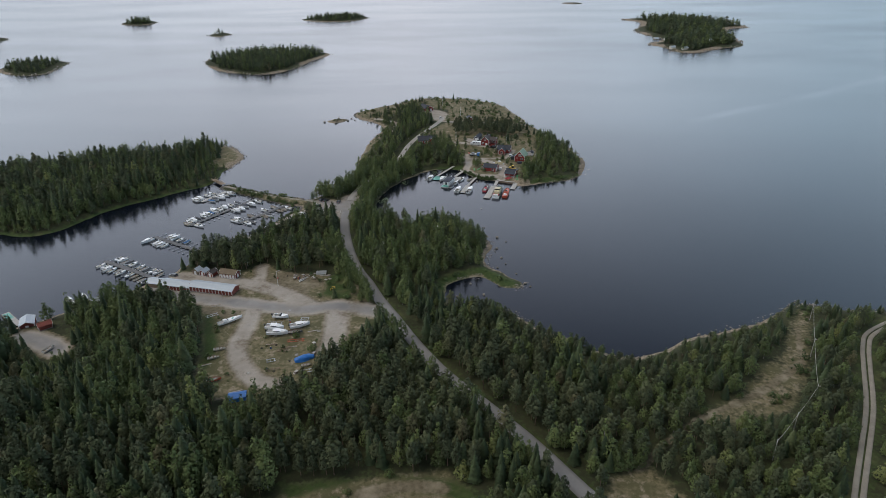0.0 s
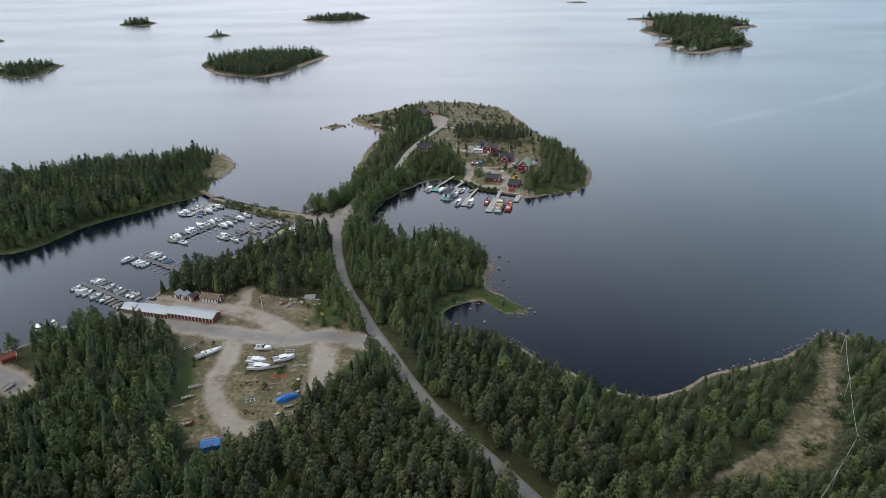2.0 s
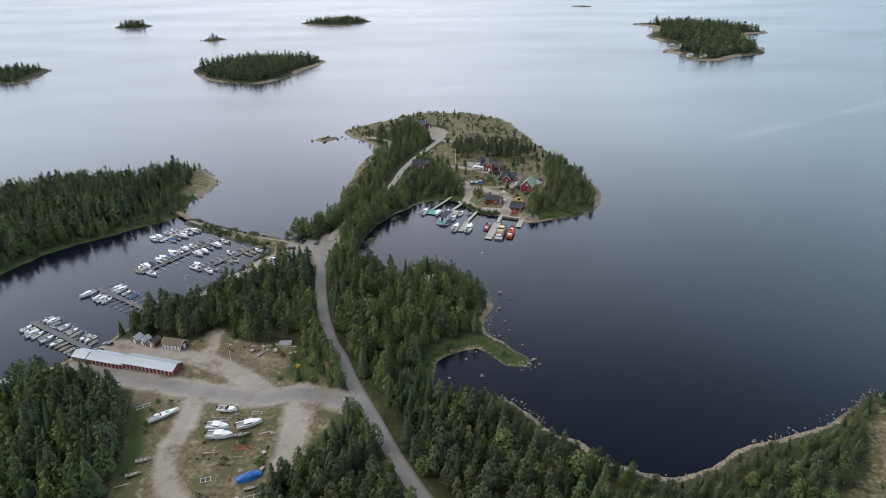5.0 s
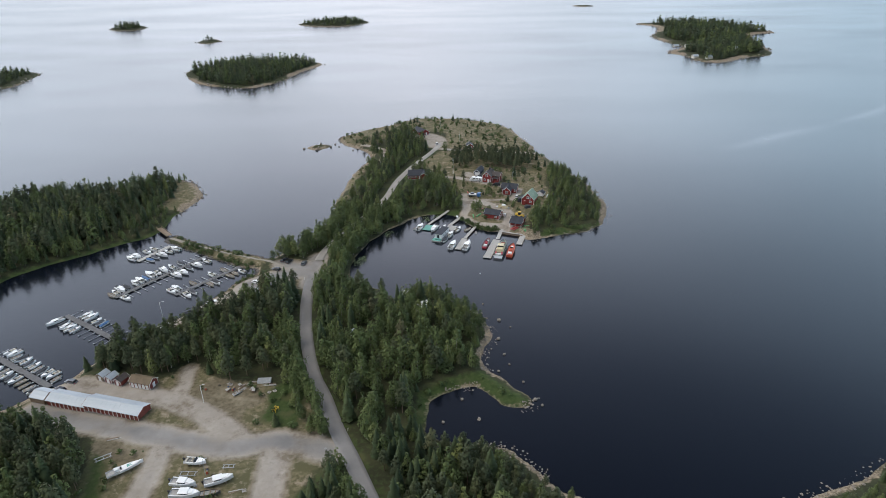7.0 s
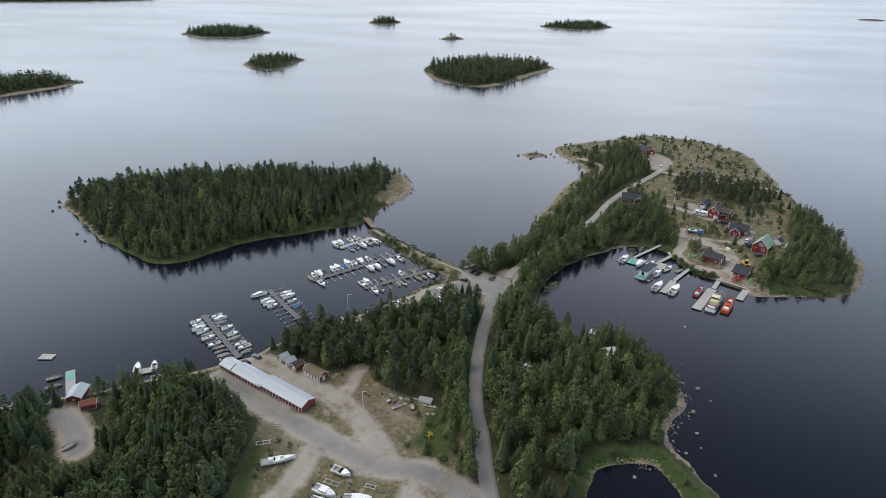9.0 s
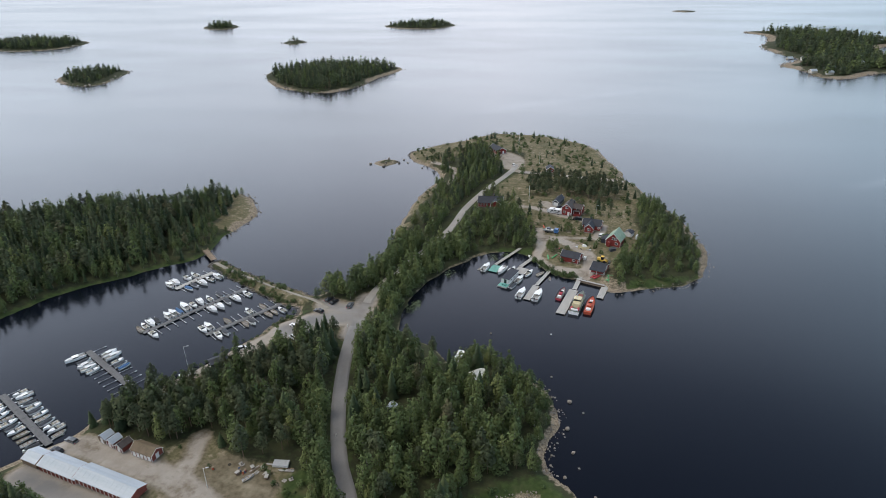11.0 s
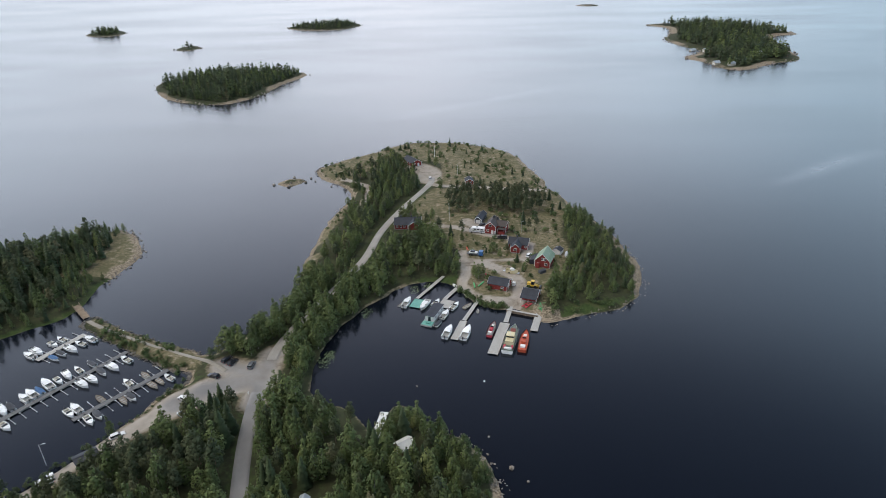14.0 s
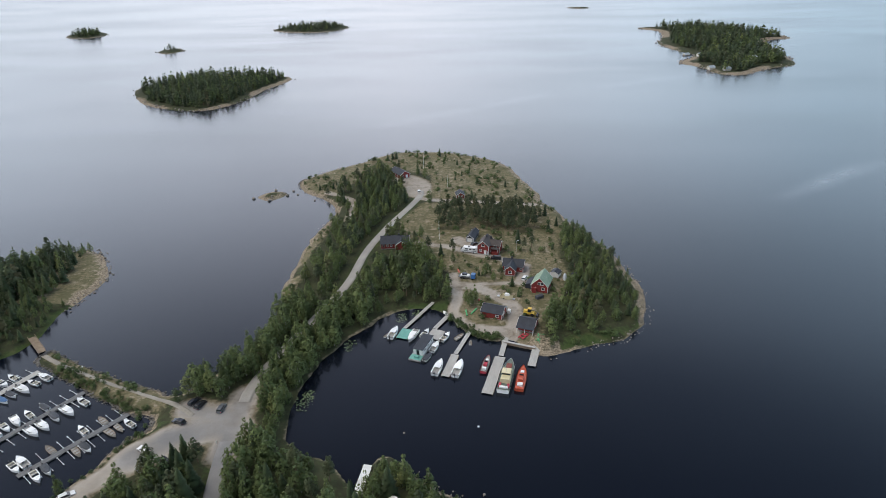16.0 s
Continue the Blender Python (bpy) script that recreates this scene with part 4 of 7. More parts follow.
for px, py, pd, pz, opened, cop, u in zip(x[keep], y[keep], d[keep], z[keep], thin[keep], in_copse[keep], rng.random(keep.sum())):
    patch = float(vnoise(np.array([px]), np.array([py]), 22, 21)[0])
    if cop:
        kind, h = "pine", rng.uniform(6, 8.8)
    elif opened:
        kind, h = ("bush", rng.uniform(1.2, 3)) if u < 0.8 else ("spruce", rng.uniform(3, 6))
    elif py > 335:
        west = px < -47 and py > 380
        if py > 455 and px < -12:
            kind, h = ("spruce" if u < 0.2 else "birch" if u < 0.8 else "pine", rng.uniform(6, 10))
        elif px > 50:
            kind, h = ("birch" if u < 0.74 else "spruce" if u < 0.84 else "pine", rng.uniform(4.5, 9))
        else:
            kind, h = ("birch" if u < 0.86 else "pine", rng.uniform(6.5, 10.5) * (0.8 if west else 1.0))
    elif px < -58 and py > 230:
        kind, h = ("pine" if u < 0.48 + 0.4 * patch else "spruce" if u < 0.60 else "birch", rng.uniform(8, 12.5))
    elif py > 225:
        kind, h = ("birch" if u < 0.80 + 0.2 * patch else "spruce" if u < 0.88 else "pine", rng.uniform(7.5, 12.5))
    elif px > 45:
        kind, h = ("pine" if u < 0.40 + 0.3 * patch else "spruce" if u < 0.62 else "birch", rng.uniform(5, 9))
    elif px < -60:
        kind, h = ("birch" if u < 0.38 + 0.4 * patch else "pine" if u < 0.66 else "spruce", rng.uniform(8.5, 13.5))
    else:
        kind, h = ("pine" if u < 0.42 + 0.4 * patch else "spruce" if u < 0.70 else "birch", rng.uniform(7, 11.5))
    if px > 20 and py < 228 and pd < 15:
        h *= 0.74
    if (px + 140) ** 2 + (py - 184) ** 2 < 20 ** 2:
        h *= 0.6
    if pd < 7 and kind != "bush" and not cop:
        h *= 0.75
    if kind != "bush" and not cop:
        h *= rng.uniform(0.78, 1.16)
    broad = 1.45 if kind == "birch" and rng.random() < 0.14 else 1.0
    spot = (kind, px, py, pz, h / broad ** 0.4, broad * rng.uniform(0.92, 1.25) * (1.18 if h < 8.5 else 1.0))
    if -70 < px < 35 and 150 < py < 215 and kind != "bush":
        near_things.append(spot)
    else:
        mass["south" if py < 215 else "middle" if py < 335 else "north"].append(spot)
for area, spots in mass.items():
    forest("forest", "dense mixed forest of spruce, pine and birch", spots, True, area == "north")
x, y, d, z = scatter(west_island, 4.0, 2.0)
spots = []
for px, py, pd, pz, u in zip(x, y, d, z, rng.random(len(x))):
    if px > -168 and py > 405 and pd < 14:
        continue
    kind = "birch" if u < (0.7 if pd < 12 else 0.25) else "spruce" if u < 0.8 else "pine"
    spots.append((kind, px, py, pz, (rng.uniform(5, 9) if pd < 9 else rng.uniform(8, 14.5)) * (0.72 if px > -178 else 1.0), rng.uniform(0.95, 1.3)))
forest("island_forest", "dark spruce forest with birches along the shore", spots, True, True)
for land, gap, tall, fill in isles:
    if gap:
        x, y, d, z = scatter(land, gap, land.cell * 1.2 + 2)
        bare = 17 if land.line[:, 0].max() > 450 else 0
        spots = [("spruce" if u < 0.7 else "pine" if u < 0.8 else "birch", px, py, pz, tall * rng.uniform(0.65, 1.15), rng.uniform(1.1, 1.5) * gap / 5)
                 for px, py, pd, pz, u in zip(x, y, d, z, rng.random(len(x))) if rng.random() < fill + 0.25 and not (pd < bare and px - 0.35 * (py - 1000) < 345)]
        forest("island_forest", "far spruce forest covering a low island", spots, False)

# thick birches that close over the road along the neck
x, y, d, z = scatter(mainland, 3.6, 1.2)
k = (y > 333) & (y < 402) & (x > -80) & (x < -24) & (line_distance(x, y, smooth(north_road, 4, False)) > 2.4) & (mainland.z(x, y, mainland.gravel) < 0.15)
k &= (x > -72) | (y > 344)
forest("forest", "thick leafy birches along the narrow neck of land", [("birch", a, b, c, rng.uniform(7, 11), rng.uniform(1.1, 1.45)) for a, b, c in zip(x[k], y[k], z[k])], True, True)

# low shrubs on the heath, the causeway and the yard edges
x, y, d, z = scatter(mainland, 2.1, 1.0)
k = np.zeros(len(x), bool)
for poly, share in ((heaths[0], 0.26), (heaths[1], 0.14), (heaths[2], 0.12), (heaths[3], 0.3), (heaths[4], 0.5), (heaths[5], 0.5), (heaths[6], 0.95), (no_trees[0], 0.3), (lushes[8], 0.5), (lushes[1], 0.15), (lushes[6], 0.9), (lushes[5], 0.3)):
    k |= inside(x, y, poly) & (rng.random(len(x)) < share) & (vnoise(x, y, 9, 41) > 0.0)
k &= mainland.z(x, y, mainland.gravel) < 0.2
for line, w in roads:
    k &= line_distance(x, y, smooth(line, 4, False)) > w / 2 + 0.8
bank = smooth([(-91, 337.5), (-103, 344), (-117, 352.5), (-131, 361.5)], 22, False)
extra = []
for px, py in bank + rng.normal(0, 1.1, bank.shape):
    extra.append(("bush", px, py, ground_z(px, py), rng.uniform(0.7, 1.9), rng.uniform(0.9, 1.5)))
for px, py in smooth([(-100, 350), (-117, 358), (-133, 366)], 10, False) + rng.normal(0, 0.5, (21, 2)):
    extra.append(("bush", px, py, ground_z(px, py), rng.uniform(0.4, 1.1), rng.uniform(0.9, 1.5)))
for line, low, high in (([(-87.5, 330), (-91, 320.5), (-98, 308), (-107, 293), (-116, 281), (-124, 268)], 0.5, 1.5), ([(7, 394.5), (12, 384.5), (19, 378.6), (26.5, 377.8)], 0.9, 2.3), ([(9, 391), (14.5, 384), (21, 380)], 0.6, 1.4)):
    c = smooth(line, 14, False)
    for px, py in c + rng.normal(0, 0.8, c.shape):
        extra.append(("bush", px, py, max(ground_z(px, py), 0.1), rng.uniform(low, high), rng.uniform(1.0, 1.5)))
forest("shrubs", "dense willow scrub along the causeway and harbour banks", extra, True)
forest("shrubs", "low scrub of juniper, willow and heather", [("bush", a, b, c, 0.5 + 1.9 * rng.random() ** 2, rng.uniform(0.9, 1.7)) for a, b, c in zip(x[k], y[k], z[k])], False)

for i, (px, py) in enumerate(smooth([(-34.5, 223), (-41, 239), (-47, 251), (-53.5, 270)], 5, False)):
    near_things.append(("birch", px + rng.normal(0, 0.7), py + rng.normal(0, 0.7), ground_z(px, py), rng.uniform(7.5, 11), rng.uniform(1.0, 1.25)))
for px, py in smooth([(-38.5, 224), (-45.5, 240), (-51, 249)], 4, False):
    near_things.append(("birch", px + rng.normal(0, 0.9), py + rng.normal(0, 0.9), ground_z(px, py), rng.uniform(5, 8.5), rng.uniform(1.0, 1.3)))
for px, py, h in ((-117.5, 257, 10), (-112.5, 257.5, 12), (-107.5, 256.5, 11), (-103.5, 255, 10), (-99, 256.5, 12), (-94, 255, 10), (-114, 262, 12), (-106, 262, 12.5), (-100, 262, 11), (-108, 268, 10), (-102, 269, 10)):
    near_things.append(("pine", px, py, ground_z(px, py), h, rng.uniform(1.1, 1.35)))
near_things.append(("birch", -161.5, 214.5, ground_z(-161.5, 214.5), 8.5, 1.7))

LABELS = {"spruce": "dark green spruce with drooping ragged branches", "pine": "grey-green pine with a clumped open crown", "birch": "light green birch with a narrow leafy crown"}
masters = {}
for kind, px, py, pz, h, g in near_things:
    cm, bmat, (sh, sr), hi, lo = KINDS[kind]
    i = int(rng.integers(len(hi)))
    m = Matrix.Translation((px, py, pz - 0.05)) @ Matrix.Rotation(rng.random() * 6.283, 4, "Z")
    if (kind, i) not in masters:
        t = thing(kind + "_tree", LABELS[kind], "tree", "forest trees")
        c = new("crown", fast_mesh("crown", hi[i][0], hi[i][1], [cm], normals=hi[i][2]))
        b = new("trunk", fast_mesh("trunk", *cone_trunk(sh, sr, 5), [bmat]))
        c.parent = b.parent = t
        t.matrix_basis = m
        masters[kind, i] = t
    else:
        t = copy_thing(masters[kind, i], m)
    t.scale = (h * g, h * g, h)

# ---- buildings ----


def wall_window(parent, face, u, z, w, h, W, L, material=None):
    """A window set in a wall: a white frame with a bar, and its pane; face S, N, E or W of a block W by L."""
    y0, turn = {"S": (-L / 2, 0), "N": (-L / 2, 180), "E": (-W / 2, 90), "W": (-W / 2, -90)}[face]
    bm = bmesh.new()
    t = 0.12
    for cx, cz, sx, sz in ((0, h / 2, w + 2 * t, t), (0, -h / 2, w + 2 * t, t), (-w / 2, 0, t, h), (w / 2, 0, t, h), (0, 0, 0.07, h)):
        box(bm, cx, 0, cz, sx, 0.10, sz)
    m = Matrix.Rotation(radians(turn), 4, "Z") @ Matrix.Translation((u, y0 - 0.03, z))
    f = part("window", bm, material or M_white, parent, "white-framed window")
    f.matrix_basis = m
    g = part("pane", boxed(0, 0.015, 0, w, 0.03, h), M_glass, f)
    return f


def wall_door(parent, face, u, w, h, W, L, material, z0=0.1):
    y0, turn = {"S": (-L / 2, 0), "N": (-L / 2, 180), "E": (-W / 2, 90), "W": (-W / 2, -90)}[face]
    bm = boxed(0, 0, h / 2, w, 0.08, h)
    for cx in (-w / 2 - 0.05, w / 2 + 0.05):
        box(bm, cx, -0.01, h / 2, 0.1, 0.1, h)
    d = part("door", bm, material, parent)
    d.matrix_basis = Matrix.Rotation(radians(turn), 4, "Z") @ Matrix.Translation((u, y0 - 0.025, z0))
    part("handle", boxed(w * 0.36, -0.07, h * 0.48, 0.12, 0.05, 0.04), M_steel, d)
    return d


def block(t, W, L, wall_h, roof_h, wall, roof, over=0.35, trim=M_white, x=0, y=0, turn=0, tag=""):
    """Gabled block with its ridge along local y: walls, two roof slopes, ridge cap, gable boards and corner boards."""
    m = pose(x, y, 0, 0, 0, turn)
    o = []
    o.append(part("wall", prism(bmesh.new(), [(-W / 2, 0.25), (W / 2, 0.25), (W / 2, wall_h), (0, wall_h + roof_h), (-W / 2, wall_h)], -L / 2, L / 2), wall, t))
    o.append(part("foundation", boxed(0, 0, -0.1, W - 0.1, L - 0.1, 0.9), M_concrete, t))
    k = roof_h / (W / 2)
    for s in (-1, 1):
        e = W / 2 + over
        prof = [(0, wall_h + roof_h + 0.02), (s * e, wall_h - over * k + 0.02), (s * e, wall_h - over * k + 0.16), (0, wall_h + roof_h + 0.16)]
        o.append(part("roof_slope", prism(bmesh.new(), prof, -L / 2 - over, L / 2 + over), roof, t, tag))
        for yy in (-L / 2 - over - 0.03, L / 2 + over + 0.03):
            prof = [(0, wall_h + roof_h + 0.18), (s * e, wall_h - over * k + 0.18), (s * e, wall_h - over * k - 0.06), (0, wall_h + roof_h - 0.06)]
            o.append(part("bargeboard", prism(bmesh.new(), prof, yy - 0.03, yy + 0.03), trim, t))
        for yy in (-1, 1):
            o.append(part("corner_board", boxed(s * W / 2, yy * L / 2, (wall_h + 0.25) / 2, 0.16, 0.16, wall_h - 0.25), trim, t))
    o.append(part("ridge_cap", boxed(0, 0, wall_h + roof_h + 0.17, 0.3, L + 2 * over, 0.06), roof, t))
    for q in o:
        q.matrix_basis = m
    return o


def stand(t, x, y, ridge, z=None):
    t.matrix_basis = pose(x, y, ground_z(x, y) if z is None else z, 0, 0, ridge - 90)
    return t


def chimney(t, x, y, z):
    bm = boxed(x, y, z, 0.6, 0.6, 1.3, 0.03)
    box(bm, x, y, z + 0.7, 0.75, 0.75, 0.12)
    part("chimney", bm, M_blackroof, t, "black chimney")


def windows(t, face, spots, W, L):
    for u, z, w, h in spots:
        wall_window(t, face, u, z, w, h, W, L)


shed = thing("boathouse", "red wooden shed with a black felt roof beside the track", "shed", "harbour buildings")
block(shed, 6.4, 8.3, 2.6, 1.6, M_red, M_blackroof)
windows(shed, "W", [(2.2, 1.5, 1.2, 0.9)], 6.4, 8.3)
wall_door(shed, "W", -2.2, 2.4, 2.0, 6.4, 8.3, M_red)
windows(shed, "S", [(0.8, 1.5, 0.9, 0.9)], 6.4, 8.3)
wall_door(shed, "S", -1.3, 1.0, 2.0, 6.4, 8.3, M_white)
stand(shed, 24.3, 391.9, 159)

shed = thing("boathouse", "red boathouse with a stepped black roof by the quay", "shed", "harbour buildings")
block(shed, 6.4, 6.2, 2.4, 1.5, M_red, M_blackroof)
part("porch_roof", prism(bmesh.new(), [(-5.0, 1.95), (-3.1, 2.5), (-3.1, 2.64), (-5.0, 2.09)], -3.4, 3.4), M_blackroof, shed)
for yy in (-3.0, 0, 3.0):
    part("porch_post", boxed(-4.7, yy, 0.85, 0.14, 0.14, 2.1), M_white, shed)
wall_door(shed, "W", 0, 2.4, 2.0, 6.4, 6.2, M_red)
windows(shed, "S", [(0, 1.5, 0.9, 0.8)], 6.4, 6.2)
stand(shed, 36.6, 382.8, 159)

home = thing("house", "red wooden house with a black L-shaped roof beside the gravel road", "house", "red houses")
block(home, 7.6, 13.5, 2.7, 2.3, M_red, M_blackroof)
block(home, 5.4, 6.0, 2.7, 1.9, M_red, M_blackroof, x=-2.6, y=-3.0, turn=90)
windows(home, "W", [(u, 1.7, 0.9, 1.1) for u in (-5.4, -3.6, -1.8, 5.0)], 7.6, 13.5)
windows(home, "S", [(-2, 1.7, 1.0, 1.1), (1.8, 1.7, 1.0, 1.1)], 7.6, 13.5)
wall_door(home, "W", 0.4, 1.0, 2.0, 7.6, 13.5, M_white)
chimney(home, 0.5, -2, 5.2)
chimney(home, 0.5, 3.5, 5.2)
stand(home, -19.3, 456.3, 183)

home = thing("garage", "small black garage with a pale door beside the red house", "garage", "harbour buildings")
block(home, 3.6, 9.5, 2.3, 1.3, M_blackroof, M_blackroof)
wall_door(home, "S", 0, 2.4, 2.0, 3.6, 9.5, M_white)
stand(home, 18.4, 461.3, 72)

home = thing("house", "red two-storey house with white trim and dark tiled roof", "house", "red houses")
block(home, 5.4, 8.6, 4.3, 2.3, M_red, M_tiles)
block(home, 5.2, 6.6, 3.7, 1.7, M_red, M_tiles, x=3.9, y=1.3, turn=90)
windows(home, "S", [(0, 4.6, 1.2, 1.2), (-1.2, 1.9, 1.0, 1.1)], 5.4, 8.6)
wall_door(home, "S", 1.1, 1.0, 2.1, 5.4, 8.6, M_white)
windows(home, "E", [(-6, 1.9, 1.0, 1.1)], 5.4, 8.6)
part("veranda", boxed(5.2, -2.4, 0.6, 3.4, 2.2, 1.6), M_red, home)
part("veranda_roof", prism(bmesh.new(), [(3.3, 2.75), (7.1, 2.75), (7.1, 2.9), (3.3, 2.9)], -3.7, -1.1), M_tiles, home)
for dx in (3.6, 6.8):
    part("veranda_post", boxed(dx, -3.4, 1.9, 0.14, 0.14, 1.8), M_white, home)
f = wall_window(home, "S", 4.6, 1.9, 1.3, 1.1, 5.4, 2.6)
f.matrix_basis = pose(5.2, -1.36, 3.2)
chimney(home, 0.3, 1.6, 6.8)
chimney(home, 2.2, 2.4, 6.0)
stand(home, 23.9, 447.6, 72)

home = thing("house", "low red house with a black L-shaped roof and white trim", "house", "red houses")
block(home, 6.2, 9.0, 2.7, 2.1, M_red, M_blackroof)
block(home, 4.4, 6.5, 2.7, 1.9, M_red, M_blackroof, x=-3.7, y=0.6, turn=90)
f = wall_window(home, "S", 0, 1.7, 1.3, 1.2, 4.4, 6.5)
f.matrix_basis = pose(-3.7, 0.6, 0, 0, 0, 90) @ pose(0, 3.28, 1.7, 0, 0, 180)
windows(home, "W", [(3.6, 1.7, 0.9, 1.0), (-3.2, 1.7, 0.9, 1.0)], 6.2, 9.0)
chimney(home, 0.4, 1, 4.9)
stand(home, 35.6, 429.3, 166)

home = thing("house", "red gabled house with a faded green metal roof", "house", "red houses")
block(home, 6.9, 8.6, 3.3, 3.5, M_red, M_greenroof)
windows(home, "S", [(-0.1, 4.2, 1.0, 1.2), (1.1, 4.2, 1.0, 1.2), (1.6, 1.9, 1.2, 1.2), (-1.8, 1.9, 0.7, 0.7)], 6.9, 8.6)
part("lean_to", prism(bmesh.new(), [(-6.3, 0.2), (-3.5, 0.2), (-3.5, 2.9), (-6.3, 2.1)], -2.5, 4.0), M_blackroof, home, "black-roofed lean-to")
part("porch", boxed(-2.0, -4.8, 1.1, 1.6, 1.0, 2.2), M_red, home)
stand(home, 45.6, 411.6, 69)

home = thing("house", "long red house with dark grey roof beside the car park", "house", "red houses")
block(home, 6.8, 12.2, 2.6, 1.9, M_red, M_blackroof)
windows(home, "W", [(u, 1.6, 1.0, 1.0) for u in (-4.6, -2.2, 0.2, 2.6)], 6.8, 12.2)
windows(home, "S", [(-1.4, 1.6, 0.9, 1.0)], 6.8, 12.2)
wall_door(home, "S", 1.2, 1.1, 2.0, 6.8, 12.2, M_white)
stand(home, -24.0, 558.2, 124)

home = thing("cabin", "small dark red cabin with a black roof on the heath", "cabin", "harbour buildings")
block(home, 4.6, 5.2, 2.3, 1.4, M_darkred, M_blackroof)
windows(home, "S", [(0.9, 1.5, 0.8, 0.8)], 4.6, 5.2)
wall_door(home, "S", -0.9, 0.9, 1.9, 4.6, 5.2, M_white)
stand(home, 13.2, 518.5, 95)

# long boat store in two lengths, with a row of doors along each side
for length, sx, sy, doors in ((14.6, -118.35, 238.6, 9), (20.2, -101.4, 234.45, 13)):
    store = thing("boat_store", "long red boat store with pale metal roof and many doors", "boat store", "boat stores")
    block(store, 5.4, length, 2.25, 1.05, M_darkred, M_metalroof, 0.4, M_darkred)
    gap = length / doors
    for side in ("W", "E"):
        for i in range(doors):
            wall_door(store, side, (i + 0.5) * gap - length / 2, gap * 0.6, 1.75, 5.4, length, M_darkred, 0.15)
            part("door_post", boxed((1 if side == "E" else -1) * 2.74, (i + 0.02) * gap - length / 2, 1.05, 0.1, 0.22, 1.9), M_white, store, "white door post")
    seams = int(length / 1.6)
    for i in range(seams):
        yy = -length / 2 + (i + 0.5) * length / seams
        for s in (-1, 1):
            part("roof_seam", prism(bmesh.new(), [(0, 3.47), (s * 3.1, 2.26), (s * 3.1, 2.30), (0, 3.52)], yy - 0.03, yy + 0.03), M_metalroof, store)
    stand(store, sx, sy, -13.8 + 180)

for name, label, W, L, wh, rh, wall, roof, bx, by, ridge in (
        ("shed", "small shed with a pale metal roof at the water's edge", 5.0, 5.6, 2.2, 1.0, M_wood, M_metalroof, -129.3, 241, -14),
        ("shed", "red shed with a mossy brown roof and pale doors", 4.0, 7.8, 2.2, 1.3, M_darkred, M_mossroof, -99, 247.6, 166),
        ("hut", "tiny fishing hut with a pale metal roof", 2.9, 3.1, 2.0, 0.9, M_wood, M_metalroof, -115, 251.8, 70),
        ("hut", "tiny fishing hut with a pale metal roof", 2.9, 3.1, 2.0, 0.9, M_darkred, M_metalroof, -111.4, 250.4, 70),
        ("hut", "tiny red fishing hut with a dark roof", 2.9, 3.6, 2.0, 0.9, M_darkred, M_tiles, -107.4, 249.2, 70),
        ("cabin", "small cabin with a white roof among the trees", 4.2, 4.6, 2.2, 1.2, M_wood, M_white, -8.6, 296.6, 40),
        ("kiosk", "small pale shelter in a forest glade", 2.4, 2.6, 2.0, 0.8, M_white, M_metalroof, -33.2, 275.6, 80),
        ("shed", "waterside shed with a pale blue-grey metal roof", 5.0, 6.6, 2.3, 1.1, M_darkred, M_metalroof, -167.2, 210.6, 118),
        ("shed", "low red shed beside the grey yard", 3.0, 4.6, 1.9, 0.8, M_darkred, M_darkred, -158.2, 207.4, 40),
        ("shed", "small shed with a metal roof hidden in trees", 3.0, 3.6, 2.0, 0.8, M_wood, M_metalroof, -147.5, 225.6, 40),
        ("shed", "small shed with a pale roof by the shore", 3.4, 4.2, 2.1, 0.9, M_wood, M_metalroof, -183.6, 197, 40),
        ("shed", "small shed with a faded red roof by the shore", 3.4, 3.8, 2.1, 0.9, M_darkred, M_darkred, -178, 196, 40),
        ("service_hut", "dark flat hut at the marina edge", 4.0, 6.0, 2.2, 0.6, M_blackroof, M_blackroof, -100, 292.5, 45),
        ("shed", "white market tent beside the village house", 3.6, 3.6, 2.0, 0.9, M_white, M_blackroof, 53.2, 422.5, 60)):
    hut = thing(name, label, name.replace("_", " "), "small sheds")
    block(hut, W, L, wh, rh, wall, roof, 0.25, M_white if wall is M_darkred else wall)
    wall_door(hut, "S", 0, 0.9, 1.8, W, L, M_white)
    for u in np.linspace(-L / 2 + 1, L / 2 - 1, max(2, int(L / 1.5))):
        wall_door(hut, "W", float(u), 0.8, 1.7, W, L, M_white if L > 7 else wall)
    stand(hut, bx, by, ridge)

# ---- boats ----


def hull_mesh(L, W, H, raise_bow=0.35, draft=0.3, point=1.0):
    """Hull skin from stern to stem with sheer, flare and a pointed bow; y ahead."""
    rows = []
    for f in (0, 0.15, 0.35, 0.55, 0.72, 0.86, 0.95, 1.0):
        w = W / 2 * (0.9 + 0.1 * min(1, f * 3)) * (1 - max(0, (f - 0.42) / 0.58) ** (2.1 * point)) + 0.02
        s = H + raise_bow * f * f
        y = -L / 2 + L * f
        rows.append([(w, y, s), (w * 1.02, y, s - 0.12), (w * 0.86, y, 0.05), (w * 0.3, y, -draft * (1 - f * 0.8)), (-w * 0.3, y, -draft * (1 - f * 0.8)),
                     (-w * 0.86, y, 0.05), (-w * 1.02, y, s - 0.12), (-w, y, s)])
    return loft(bmesh.new(), rows), rows


